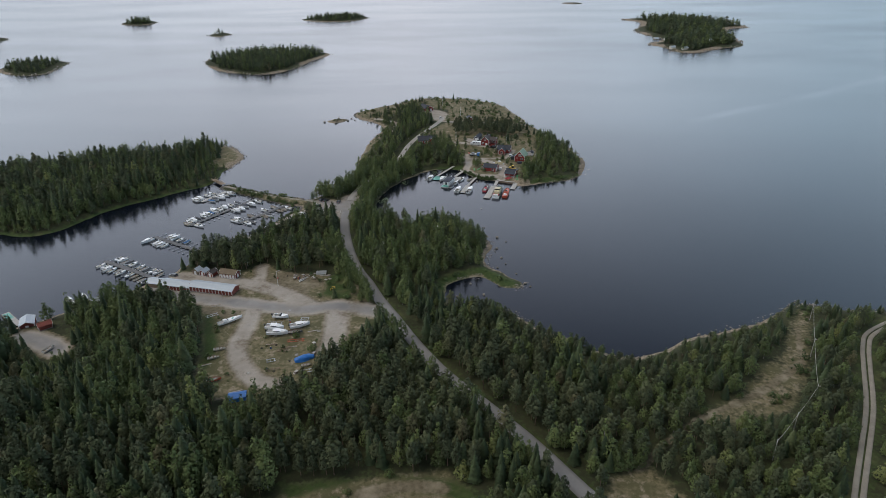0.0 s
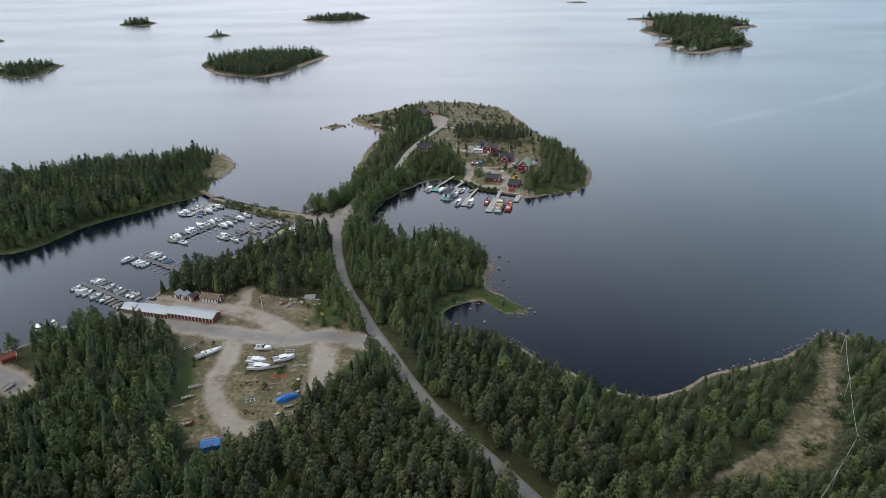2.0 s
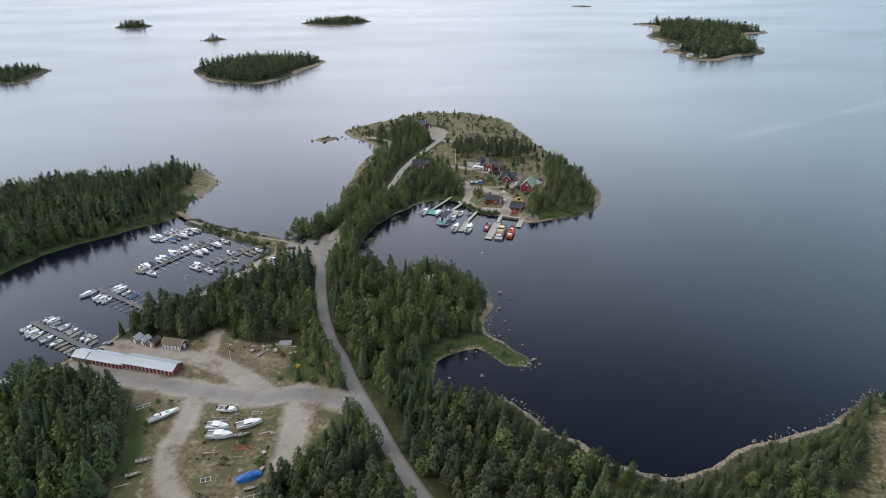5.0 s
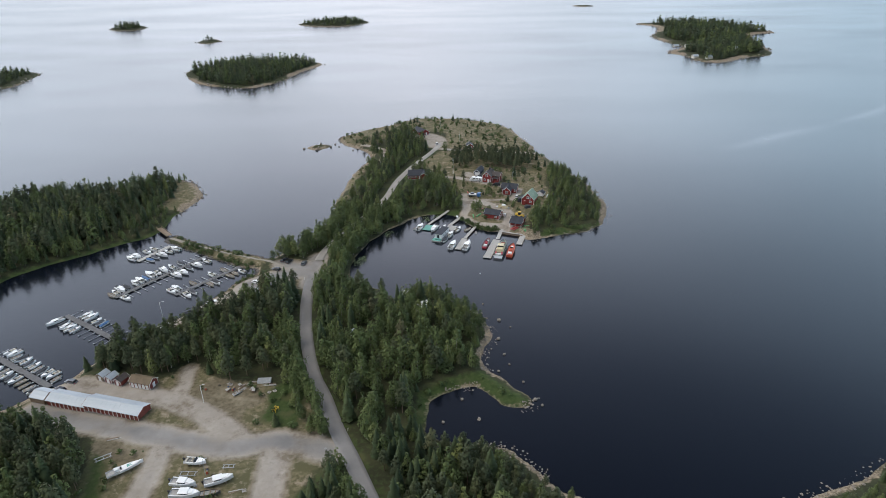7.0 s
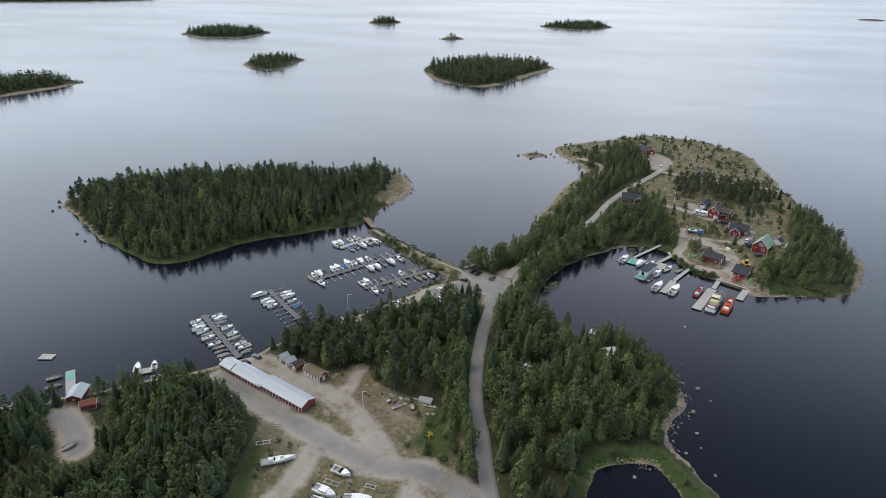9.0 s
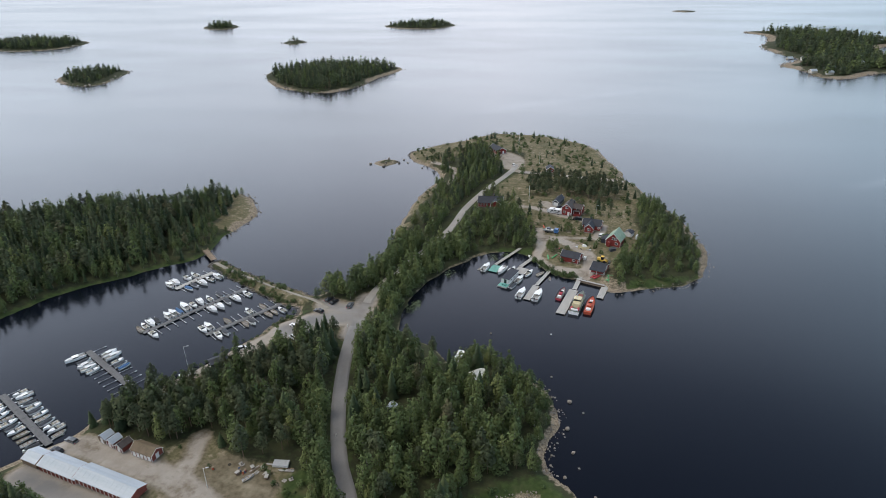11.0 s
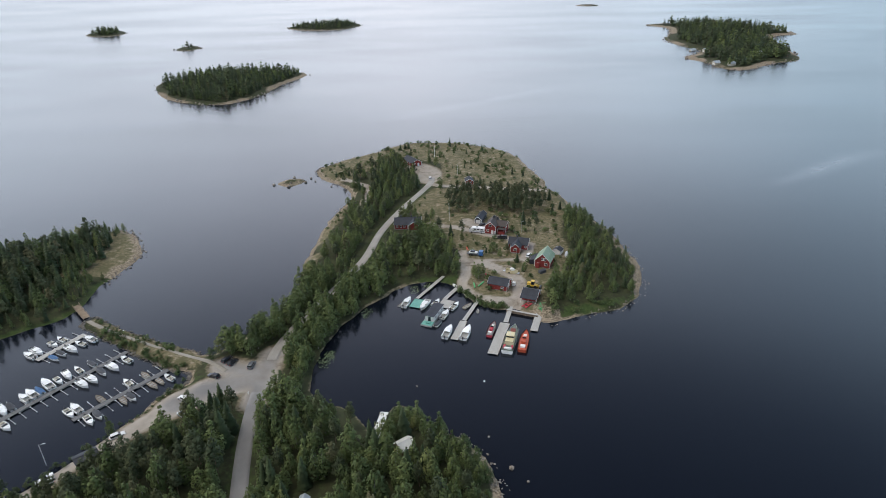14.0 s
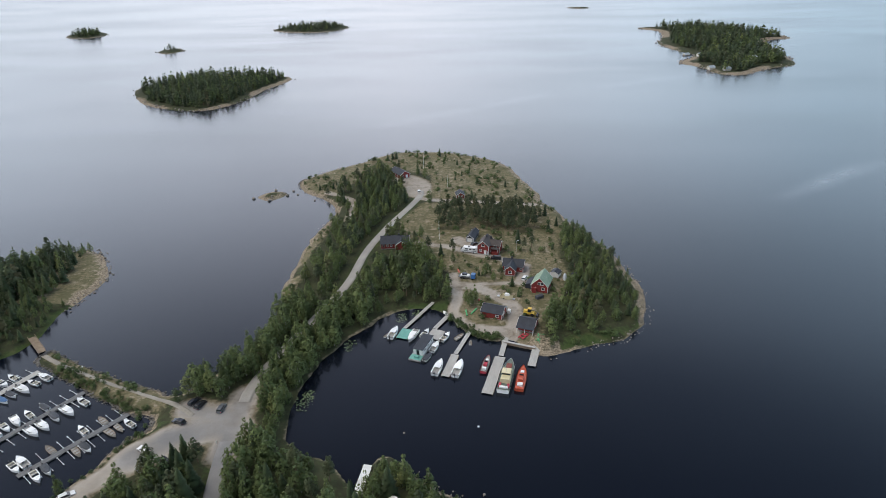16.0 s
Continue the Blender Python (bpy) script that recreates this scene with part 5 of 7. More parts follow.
def deck_mesh(rows, lo, hi, inset, dz):
    bm = bmesh.new()
    pts = [r for i, r in enumerate(rows) if lo <= i <= hi]
    a = [bm.verts.new((r[0][0] * inset, r[0][1], r[0][2] + dz)) for r in pts]
    b = [bm.verts.new((-r[0][0] * inset, r[0][1], r[0][2] + dz)) for r in pts]
    c = [bm.verts.new((0, r[0][1], r[0][2] + dz + 0.06)) for r in pts]
    for i in range(len(a) - 1):
        bm.faces.new((a[i], a[i + 1], c[i + 1], c[i]))
        bm.faces.new((c[i], c[i + 1], b[i + 1], b[i]))
    bmesh.ops.recalc_face_normals(bm, faces=bm.faces)
    g = bmesh.ops.extrude_face_region(bm, geom=bm.faces[:])
    bmesh.ops.translate(bm, verts=[v for v in g["geom"] if isinstance(v, bmesh.types.BMVert)], vec=(0, 0, -0.05))
    bmesh.ops.recalc_face_normals(bm, faces=bm.faces)
    return bm


def cabin_mesh(w, l, h, y, z, rake=0.35, front=0.7):
    bm = bmesh.new()
    loft(bm, [[(w / 2, y - l / 2, z), (w / 2, y + l / 2, z), (-w / 2, y + l / 2, z), (-w / 2, y - l / 2, z), (w / 2, y - l / 2, z)],
              [(w * 0.43, y - l / 2 + 0.05, z + h), (w * 0.36 * (0.7 + 0.3 * front), y + l / 2 - rake, z + h), (-w * 0.36 * (0.7 + 0.3 * front), y + l / 2 - rake, z + h),
               (-w * 0.43, y - l / 2 + 0.05, z + h), (w * 0.43, y - l / 2 + 0.05, z + h)]], cap=False)
    bmesh.ops.remove_doubles(bm, verts=bm.verts, dist=0.001)
    bmesh.ops.holes_fill(bm, edges=bm.edges)
    bmesh.ops.recalc_face_normals(bm, faces=bm.faces)
    return bm


def outboard(t, L, H):
    bm = boxed(0, -L / 2 - 0.28, H + 0.25, 0.42, 0.5, 0.55, 0.08)
    box(bm, 0, -L / 2 - 0.25, H - 0.4, 0.16, 0.24, 0.9)
    part("outboard_motor", bm, M_motor, t, "black outboard motor")


def boat(style, L=5.6, W=2.1, H=0.75, hull=None, label="", group="moored boats"):
    hull = hull or M_hull
    names = {"open": ("motor_boat", "open white motor boat with a windscreen at its berth"), "cabin": ("cabin_boat", "white cabin cruiser with dark windows at its berth"),
             "cover": ("motor_boat", "motor boat under a dark canvas cover at its berth"), "blue": ("motor_boat", "white motor boat under a blue cover"),
             "row": ("rowing_boat", "small open cream boat with thwarts")}
    name, text = names[style]
    t = thing(name, label or text, "boat", group)
    bm, rows = hull_mesh(L, W, H, 0.3 if style != "row" else 0.2)
    part("hull", bm, hull, t)
    if style in ("open", "cabin"):
        part("foredeck", deck_mesh(rows, 3, 7, 0.97, 0.02), hull, t)
        part("cockpit_floor", deck_mesh(rows, 0, 3, 0.82, -0.32), M_cockpit, t)
        for s in (-1, 1):
            part("side_deck", boxed(s * W * 0.43, -L * 0.22, H + 0.04, W * 0.11, L * 0.52, 0.07, 0.02), hull, t)
        part("rub_rail", boxed(0, -L / 2 - 0.02, H - 0.1, W * 0.9, 0.06, 0.1), M_motor, t)
        outboard(t, L, H)
        for s in (-1, 1):
            part("seat", boxed(s * W * 0.22, -L * 0.12, H + 0.02, 0.5, 0.5, 0.6, 0.05), M_cream, t)
        part("bow_rail", rod(rod(bmesh.new(), (-W * 0.35, L * 0.18, H + 0.5), (0, L * 0.44, H + 0.75), 0.025, 5), (W * 0.35, L * 0.18, H + 0.5), (0, L * 0.44, H + 0.75), 0.025, 5), M_steel, t)
        if style == "open":
            part("windscreen", cabin_mesh(W * 0.8, L * 0.10, 0.42, L * 0.04, H + 0.06, 0.2, 1), M_glass, t)
            part("stern_bench", boxed(0, -L * 0.4, H - 0.05, W * 0.7, 0.45, 0.4, 0.05), M_cream, t)
        else:
            part("coachroof", cabin_mesh(W * 0.66, L * 0.34, 0.3, L * 0.16, H + 0.12, 0.5, 0.6), hull, t)
            part("cabin_glazing", cabin_mesh(W * 0.74, L * 0.30, 0.42, L * 0.0, H + 0.12, 0.45, 1), M_glass, t, "dark cabin windows")
            part("cabin_roof", cabin_mesh(W * 0.80, L * 0.33, 0.09, -L * 0.03, H + 0.53, 0.1, 1), hull, t)
    elif style in ("cover", "blue"):
        rows2 = [[(r[0][0] * 1.03, r[0][1], r[0][2] - 0.05), (r[0][0] * 0.5, r[0][1], r[0][2] + 0.38 - 0.3 * abs(i / 7 - 0.45)), (0, r[0][1], r[0][2] + 0.52 - 0.45 * abs(i / 7 - 0.4)),
                  (-r[0][0] * 0.5, r[0][1], r[0][2] + 0.38 - 0.3 * abs(i / 7 - 0.45)), (-r[0][0] * 1.03, r[0][1], r[0][2] - 0.05)] for i, r in enumerate(rows[:6 if style == "cover" else 7])]
        part("cover", loft(bmesh.new(), rows2), M_cover if style == "blue" else M_canvas, t)
        part("foredeck", deck_mesh(rows, 5, 7, 0.97, 0.02), hull, t)
        outboard(t, L, H)
    else:
        part("floor", deck_mesh(rows, 0, 6, 0.85, -0.25), M_cockpit, t)
        for yy in (-0.3, 0.0, 0.26):
            part("thwart", boxed(0, yy * L, H + 0.0, W * 0.8, 0.28, 0.06), M_wood, t)
        part("gunwale", loft(bmesh.new(), [[(r[0][0] * 1.05, r[0][1], r[0][2] + 0.04), (r[0][0] * 0.92, r[0][1], r[0][2] + 0.05), (r[0][0] * 0.92, r[0][1], r[0][2] - 0.05)] for r in rows], False), M_wood, t)
        part("gunwale", loft(bmesh.new(), [[(-r[0][0] * 1.05, r[0][1], r[0][2] + 0.04), (-r[0][0] * 0.92, r[0][1], r[0][2] + 0.05), (-r[0][0] * 0.92, r[0][1], r[0][2] - 0.05)] for r in rows], False), M_wood, t)
    return t


STYLES = {"o": ("open", 5.6, 2.15, 0.75, None), "c": ("cabin", 6.6, 2.5, 0.95, None), "C": ("cabin", 8.0, 2.8, 1.1, None), "k": ("cover", 5.2, 2.05, 0.7, None),
          "b": ("blue", 5.6, 2.1, 0.75, None), "r": ("row", 4.8, 1.75, 0.55, M_cream), "w": ("row", 5.0, 1.8, 0.55, M_hull)}
fleet = {}


def moor(key, x, y, heading, z=0.02, scale=1.0):
    """A boat of that style with its bow towards heading (degrees from +x)."""
    m = pose(x, y, z, 0, 0, heading - 90)
    if key not in fleet:
        fleet[key] = boat(*STYLES[key])
        t = fleet[key]
        t.matrix_basis = m
    else:
        t = copy_thing(fleet[key], m)
    t.scale = (scale,) * 3
    return t


def pier(a, b, width, left, right, label, material=M_darkdeck, booms=(), reach=4.6, size=1.0):
    """A floating pier from a to b with boats along both sides: pairs of a place along it and a style."""
    a, b = Vector(a), Vector(b)
    u = (b - a).normalized()
    L, ang = (b - a).length, math.degrees(math.atan2(u.y, u.x))
    t = thing("floating_pier", label, "pier", "marina piers")
    t.matrix_basis = pose(a.x, a.y, 0, 0, 0, ang)
    n = max(2, int(L / 6))
    for i in range(n):
        part("deck_section", boxed((i + 0.5) * L / n, 0, 0.45, L / n - 0.12, width, 0.16, 0.02), material, t)
        part("float", boxed((i + 0.5) * L / n, 0, 0.15, L / n * 0.6, width * 0.8, 0.5, 0.04), M_concrete, t)
    for s, side in booms:
        bm = rod(bmesh.new(), (s * L, side * width / 2, 0.32), (s * L, side * (width / 2 + reach), 0.28), 0.08, 6)
        box(bm, s * L, side * (width / 2 + reach * 0.97), 0.2, 0.3, 0.7, 0.3)
        box(bm, s * L, side * (width / 2 + 0.35), 0.3, 0.5, 0.5, 0.1)
        part("mooring_boom", bm, M_steel, t, "galvanised mooring boom")
    for side, rank in ((1, left), (-1, right)):
        for s, key in rank:
            l = STYLES[key][1] * size
            off = side * (width / 2 + 0.6 + l / 2)
            p = a + u * (s * L) + Vector((-u.y, u.x)) * (off + rng.uniform(-0.2, 0.2))
            inward = rng.random() < 0.35
            moor(key, p.x, p.y, ang + (90 if (side > 0) != inward else -90) + rng.normal(0, 3), 0.02, size * rng.uniform(0.92, 1.08))
    return t


def rank(text, places):
    return list(zip(places, text))


both = [(i / 14 + 0.03, s) for i in range(14) for s in (1, -1)]
pier((-140.4, 308.9), (-115.8, 348.7), 2.0, rank("rockccbCocok", (0.01, 0.06, 0.12, 0.17, 0.27, 0.32, 0.37, 0.44, 0.51, 0.58, 0.66, 0.76)), rank("occkco", (0.05, 0.58, 0.65, 0.74, 0.82, 0.93)),
     "long dark floating pier with steel mooring booms", booms=both)
pier((-115.4, 311.2), (-95.6, 337.4), 2.0, rank("ocror", (0.03, 0.10, 0.32, 0.62, 0.80)), rank("okrkrro", (0.10, 0.19, 0.45, 0.53, 0.76, 0.84, 0.93)),
     "dark floating pier with steel mooring booms", booms=[(i / 11 + 0.04, s) for i in range(11) for s in (1, -1)])
pier((-147.0, 343.5), (-138.2, 360.6), 2.4, rank("ccoo", (0.03, 0.18, 0.48, 0.66)), rank("bkcoc", (0.2, 0.36, 0.54, 0.74, 0.93)),
     "pale floating pier beside the causeway", M_deck, [(i / 6 + 0.08, s) for i in range(6) for s in (1, -1)], 4.2)
pier((-153.6, 294.8), (-124.0, 277.0), 2.2, rank("ccokb", (0.22, 0.30, 0.43, 0.51, 0.58)), rank("Ckcco", (0.04, 0.16, 0.24, 0.32, 0.40)),
     "dark floating pier with a few cabin boats", booms=[(i / 10 + 0.05, s) for i in range(10) for s in (1, -1)], size=0.86)
pier((-165.5, 267.4), (-132.4, 248.6), 2.2, rank("oKwkokowkoow".replace("K", "c"), [0.1 + 0.075 * i for i in range(12)]), rank("oocowokorrwk", [0.08 + 0.077 * i for i in range(12)]),
     "dark floating pier crowded with small boats", booms=[(i / 12 + 0.04, s) for i in range(12) for s in (1, -1)], reach=3.6, size=0.86)


def dock(x, y, length, width, ang, label, material=M_deck, z=0.45, group="harbour docks"):
    t = thing("dock", label, "dock", group)
    t.matrix_basis = pose(x, y, 0, 0, 0, ang)
    n = max(3, int(length / 1.1))
    for i in range(n):
        part("plank", boxed((i + 0.5) * length / n - length / 2, 0, z, length / n - 0.04, width, 0.1), material, t)
    for s in (-1, 1):
        part("beam", boxed(0, s * (width / 2 - 0.15), z - 0.2, length, 0.2, 0.3), M_wood, t)
        for k in (-0.42, 0, 0.42):
            part("pile", rod(bmesh.new(), (k * length, s * (width / 2 + 0.05), -2.0), (k * length, s * (width / 2 + 0.05), z + 0.35), 0.13, 8), M_wood, t)
    return t


def gangway(x0, y0, z0, x1, y1, z1, width, label="narrow wooden gangway to a dock"):
    t = thing("gangway", label, "gangway", "harbour gangways")
    L = math.dist((x0, y0), (x1, y1))
    t.matrix_basis = pose(x0, y0, z0, 0, -math.degrees(math.atan2(z1 - z0, L)), math.degrees(math.atan2(y1 - y0, x1 - x0)))
    n = int(L / 1.2)
    for i in range(n):
        part("plank", boxed((i + 0.5) * L / n, 0, 0.06, L / n - 0.04, width, 0.07), M_deck, t)
    for s in (-1, 1):
        part("stringer", boxed(L / 2, s * (width / 2 - 0.06), -0.03, L, 0.12, 0.14), M_wood, t)
    return t


gangway(0.2, 403.5, 0.9, -10.4, 385, 0.5, 1.5)
dock(-10.1, 381.2, 6.6, 4.6, 72, "square floating dock with a green painted deck", M_teal)
moor("c", -14.4, 381.8, 72, scale=1.15), moor("C", -7.0, 379.6, 250), moor("w", -17.0, 380.6, 60, scale=0.6)
gangway(6.2, 393, 0.8, 1.2, 384.4, 0.5, 1.8)
dock(1.6, 380.6, 6.4, 5.2, 66, "square weathered floating dock")
moor("o", -2.4, 381.4, 62), moor("o", 5.3, 378.6, 60, scale=1.1)
t = thing("houseboat", "white houseboat with a grey roof and a green foredeck", "houseboat")
part("pontoon", boxed(0, 0, 0.15, 4.6, 13.6, 0.9, 0.08), M_concrete, t)
part("fore_deck", boxed(0, -5.2, 0.63, 4.4, 3.0, 0.06), M_teal, t, "green painted foredeck")
part("wall", boxed(0.1, 1.4, 1.75, 3.7, 9.8, 2.3), M_white, t)
part("roof", boxed(0.1, 1.4, 2.98, 4.2, 10.4, 0.16, 0.03), M_blackroof, t, "flat dark grey roof")
part("table", boxed(0.2, -5.2, 1.0, 1.6, 1.2, 0.7, 0.05), M_teal, t)
for yy in (-1.5, 1.5, 4.5):
    f = wall_window(t, "E", 0, 1.8, 1.2, 0.8, 3.7, 9.8)
    f.matrix_basis = pose(1.97, yy, 1.9, 0, 0, 90)
d = wall_door(t, "S", 0, 0.9, 1.9, 3.7, 9.8, M_glass, 0.6)
d.matrix_basis = pose(0.1, -3.53, 0.65)
t.matrix_basis = pose(-3.3, 370.6, 0, 0, 0, 69 - 90)
moor("c", 1.5, 372.2, 68), moor("k", -0.9, 366.2, 62)
gangway(15.2, 383, 0.9, 9.0, 367.6, 0.5, 1.6)
dock(7.1, 361, 13.2, 2.9, 74, "long weathered dock between two cabin boats")
moor("C", 2.9, 359.6, 73, scale=1.08), moor("C", 9.9, 358.8, 73, scale=1.16), moor("r", 10.6, 378.9, 50), moor("w", 14.6, 375, 85, scale=0.6)
dock(22.0, 355.4, 21.2, 3.8, 74, "long grey concrete and timber working pier")
gangway(28.0, 377.0, 0.9, 25.2, 366, 0.5, 1.9)
dock(37.2, 366.3, 13.4, 2.8, 74, "short worn jetty beside the slipway")


def workboat(name, label, L, W, H, hull, house, x, y, heading, low=False):
    t = thing(name, label, "boat", "working boats")
    bm, rows = hull_mesh(L, W, H, 0.6, 0.5, 1.3)
    part("hull", bm, hull, t)
    part("deck", deck_mesh(rows, 0, 7, 0.9, -0.25), M_orange if hull is M_orange else M_deckgreen if not low else M_cockpit, t, "worn painted deck")
    part("fender_rail", loft(bmesh.new(), [[(r[0][0] * 1.06, r[0][1], r[0][2] + 0.05), (r[0][0] * 1.06, r[0][1], r[0][2] - 0.2), (r[0][0] * 0.95, r[0][1], r[0][2] + 0.05)] for r in rows], False), M_rubber, t)
    part("fender_rail", loft(bmesh.new(), [[(-r[0][0] * 1.06, r[0][1], r[0][2] + 0.05), (-r[0][0] * 1.06, r[0][1], r[0][2] - 0.2), (-r[0][0] * 0.95, r[0][1], r[0][2] + 0.05)] for r in rows], False), M_rubber, t)
    if low:
        part("console", boxed(0, -L * 0.08, H + 0.3, W * 0.45, L * 0.2, 1.0, 0.08), hull, t)
        part("console_screen", cabin_mesh(W * 0.42, 0.5, 0.5, L * 0.0, H + 0.8, 0.3, 1), M_glass, t)
        part("stern_box", boxed(0, -L * 0.33, H + 0.15, W * 0.5, L * 0.12, 0.7, 0.06), M_white, t, "white locker")
        part("bow_bench", boxed(0, L * 0.22, H + 0.1, W * 0.35, L * 0.1, 0.5, 0.05), M_white, t)
    else:
        part("deckhouse", cabin_mesh(W * 0.74, L * 0.34, 1.7, -L * 0.12, H - 0.2, 0.4, 1), house, t, "pale deckhouse")
        part("wheelhouse_glazing", cabin_mesh(W * 0.62, L * 0.16, 0.8, -L * 0.07, H + 1.5, 0.3, 1), M_glass, t)
        part("wheelhouse_roof", cabin_mesh(W * 0.66, L * 0.17, 0.12, -L * 0.075, H + 2.3, 0.05, 1), house, t)
        part("mast", rod(bmesh.new(), (0, -L * 0.14, H + 2.3), (0, -L * 0.14, H + 4.3), 0.07, 6), M_white, t)
        part("hatch", boxed(0, L * 0.2, H + 0.15, W * 0.4, L * 0.24, 0.5, 0.05), M_darkred, t, "red hatch cover")
        part("stern_bench", boxed(0, -L * 0.43, H + 0.2, W * 0.6, L * 0.05, 0.6, 0.05), M_white, t)
        for s in (-1, 1):
            part("locker", boxed(s * W * 0.3, -L * 0.37, H + 0.15, W * 0.16, L * 0.1, 0.7, 0.04), M_pinkred, t, "red locker")
            bm = bmesh.new()
            for k in range(6):
                rod(bm, (s * W * 0.44, L * (0.02 + 0.05 * k), H + 0.2), (s * W * 0.44, L * (0.02 + 0.05 * k), H + 1.1), 0.03, 5)
            rod(bm, (s * W * 0.44, L * 0.02, H + 1.1), (s * W * 0.44, L * 0.27, H + 1.1), 0.035, 5)
            part("railing", bm, M_steel, t)
    t.matrix_basis = pose(x, y, 0, 0, 0, heading - 90)
    return t


workboat("rescue_boat", "bright red open rescue boat beside the pier", 9.4, 2.7, 1.0, M_pinkred, M_white, 19.6, 361.0, 74, True)
workboat("pilot_vessel", "large white and green work vessel with a pale yellow deckhouse", 17.5, 4.7, 1.5, M_hull, M_pilot, 26.4, 354.2, 76)
workboat("rescue_boat", "orange-red rescue vessel moored beside the pilot vessel", 12.8, 3.6, 1.2, M_orange, M_orange, 31.1, 352.8, 77, True)

t = thing("quay", "low timber quay wall with a gravel top", "quay")
for i in range(8):
    part("timber", boxed(-5.6 + 1.6 * i, 0, 0.35, 1.54, 0.5, 1.5, 0.03), M_wood, t)
part("capping", boxed(0, 0.1, 1.15, 12.6, 0.9, 0.14, 0.02), M_deck, t)
t.matrix_basis = pose(32.0, 372.2, 0, 0, 0, -21)
t = thing("slipway_crane", "small green hoist standing at the slipway", "crane")
part("frame", rod(rod(rod(bmesh.new(), (-0.9, -0.8, 0), (0, 0, 3.4), 0.09, 6), (0.9, -0.8, 0), (0, 0, 3.4), 0.09, 6), (0, 1.1, 0), (0, 0, 3.4), 0.09, 6), M_greenpaint, t)
part("jib", rod(bmesh.new(), (0, 0.6, 3.0), (0.2, -2.2, 3.5), 0.1, 6), M_greenpaint, t)
part("winch", boxed(0, 0, 0.7, 0.7, 0.6, 0.8, 0.05), M_greenpaint, t)
t.matrix_basis = pose(39.4, 374.0, ground_z(39.4, 374) - 0.05, 0, 0, 70)
t = thing("boat_cradle", "bright red steel boat cradle on the quay", "cradle")
for s in (-1, 1):
    part("side_beam", boxed(s * 0.9, 0, 0.35, 0.35, 4.6, 0.4, 0.04), M_pinkred, t)
for yy in (-1.6, 0, 1.6):
    part("cross_beam", boxed(0, yy, 0.55, 2.0, 0.45, 0.25, 0.03), M_pinkred, t)
t.matrix_basis = pose(34.5, 377.3, ground_z(34.5, 377.3), 0, 0, -42)

# ---- vehicles ----


def car(name, label, paint, L=4.5, W=1.8, H=1.45, van=False, group="parked cars"):
    t = thing(name, label, "van" if van else "car", group)
    a, b = L / 2, H * 0.56
    prof = [(-a, 0.35), (-a, b * 0.95), (-a + 0.15, b), (a - 1.0, b), (a - 0.1, b * 0.82), (a, b * 0.6), (a, 0.3)]

    def skin(p, w0, w1, z0, z1):
        bm = bmesh.new()
        rows = []
        for s in (-1, 1):
            rows.append([bm.verts.new((s * (w0 + (w1 - w0) * (z - z0) / (z1 - z0)), y, z)) for y, z in p])
        bm.faces.new(rows[0])
        bm.faces.new(rows[1][::-1])
        for i in range(len(p)):
            j = (i + 1) % len(p)
            bm.faces.new((rows[0][i], rows[0][j], rows[1][j], rows[1][i]))
        bmesh.ops.recalc_face_normals(bm, faces=bm.faces)
        bmesh.ops.bevel(bm, geom=bm.edges[:], offset=0.05, segments=1, affect="EDGES")
        return bm

    part("body", skin(prof, W / 2, W / 2 * 0.96, 0.3, b), paint, t)
    back = -a + (0.1 if van else 0.25)
    front = a - (0.75 if van else 1.15)
    part("glazing", skin([(back, b - 0.02), (back + 0.25, H - 0.06), (front - 0.75, H - 0.06), (front, b - 0.02)], W / 2 * 0.94, W / 2 * 0.78, b, H), M_glass, t)
    part("roof", skin([(back + 0.2, H - 0.1), (back + 0.3, H), (front - 0.9, H), (front - 0.7, H - 0.1)], W / 2 * 0.80, W / 2 * 0.74, H - 0.1, H), paint, t)
    for s in (-1, 1):
        part("headlight", boxed(s * W * 0.36, a - 0.03, b * 0.68, 0.32, 0.12, 0.14, 0.02), M_steel, t)
        part("tail_light", boxed(s * W * 0.4, -a + 0.03, b * 0.8, 0.2, 0.1, 0.2, 0.02), M_pinkred, t)
        for yy in (-L * 0.3, L * 0.31):
            w = part("wheel", rod(bmesh.new(), (s * (W / 2 - 0.22), yy, 0.32), (s * (W / 2 + 0.01), yy, 0.32), 0.32, 14), M_rubber, t)
            part("rim", rod(bmesh.new(), (s * (W / 2 - 0.1), yy, 0.32), (s * (W / 2 + 0.025), yy, 0.32), 0.19, 10), M_steel, w)
    return t


def park(t, x, y, heading):
    t.matrix_basis = pose(x, y, ground_z(x, y) + 0.02, 0, 0, heading - 90)
    return t


white_car = park(car("car", "white estate car parked on gravel", M_whitecar), -82.6, 319.6, 150)
black_car = park(car("car", "black car parked on gravel", M_blackcar), -76.9, 331.6, 160)
grey_car = park(car("car", "grey car parked on gravel", M_greycar), -125.6, 250, 165)


def again(t, x, y, heading):
    return copy_thing(t, pose(x, y, ground_z(x, y) + 0.02, 0, 0, heading - 90))


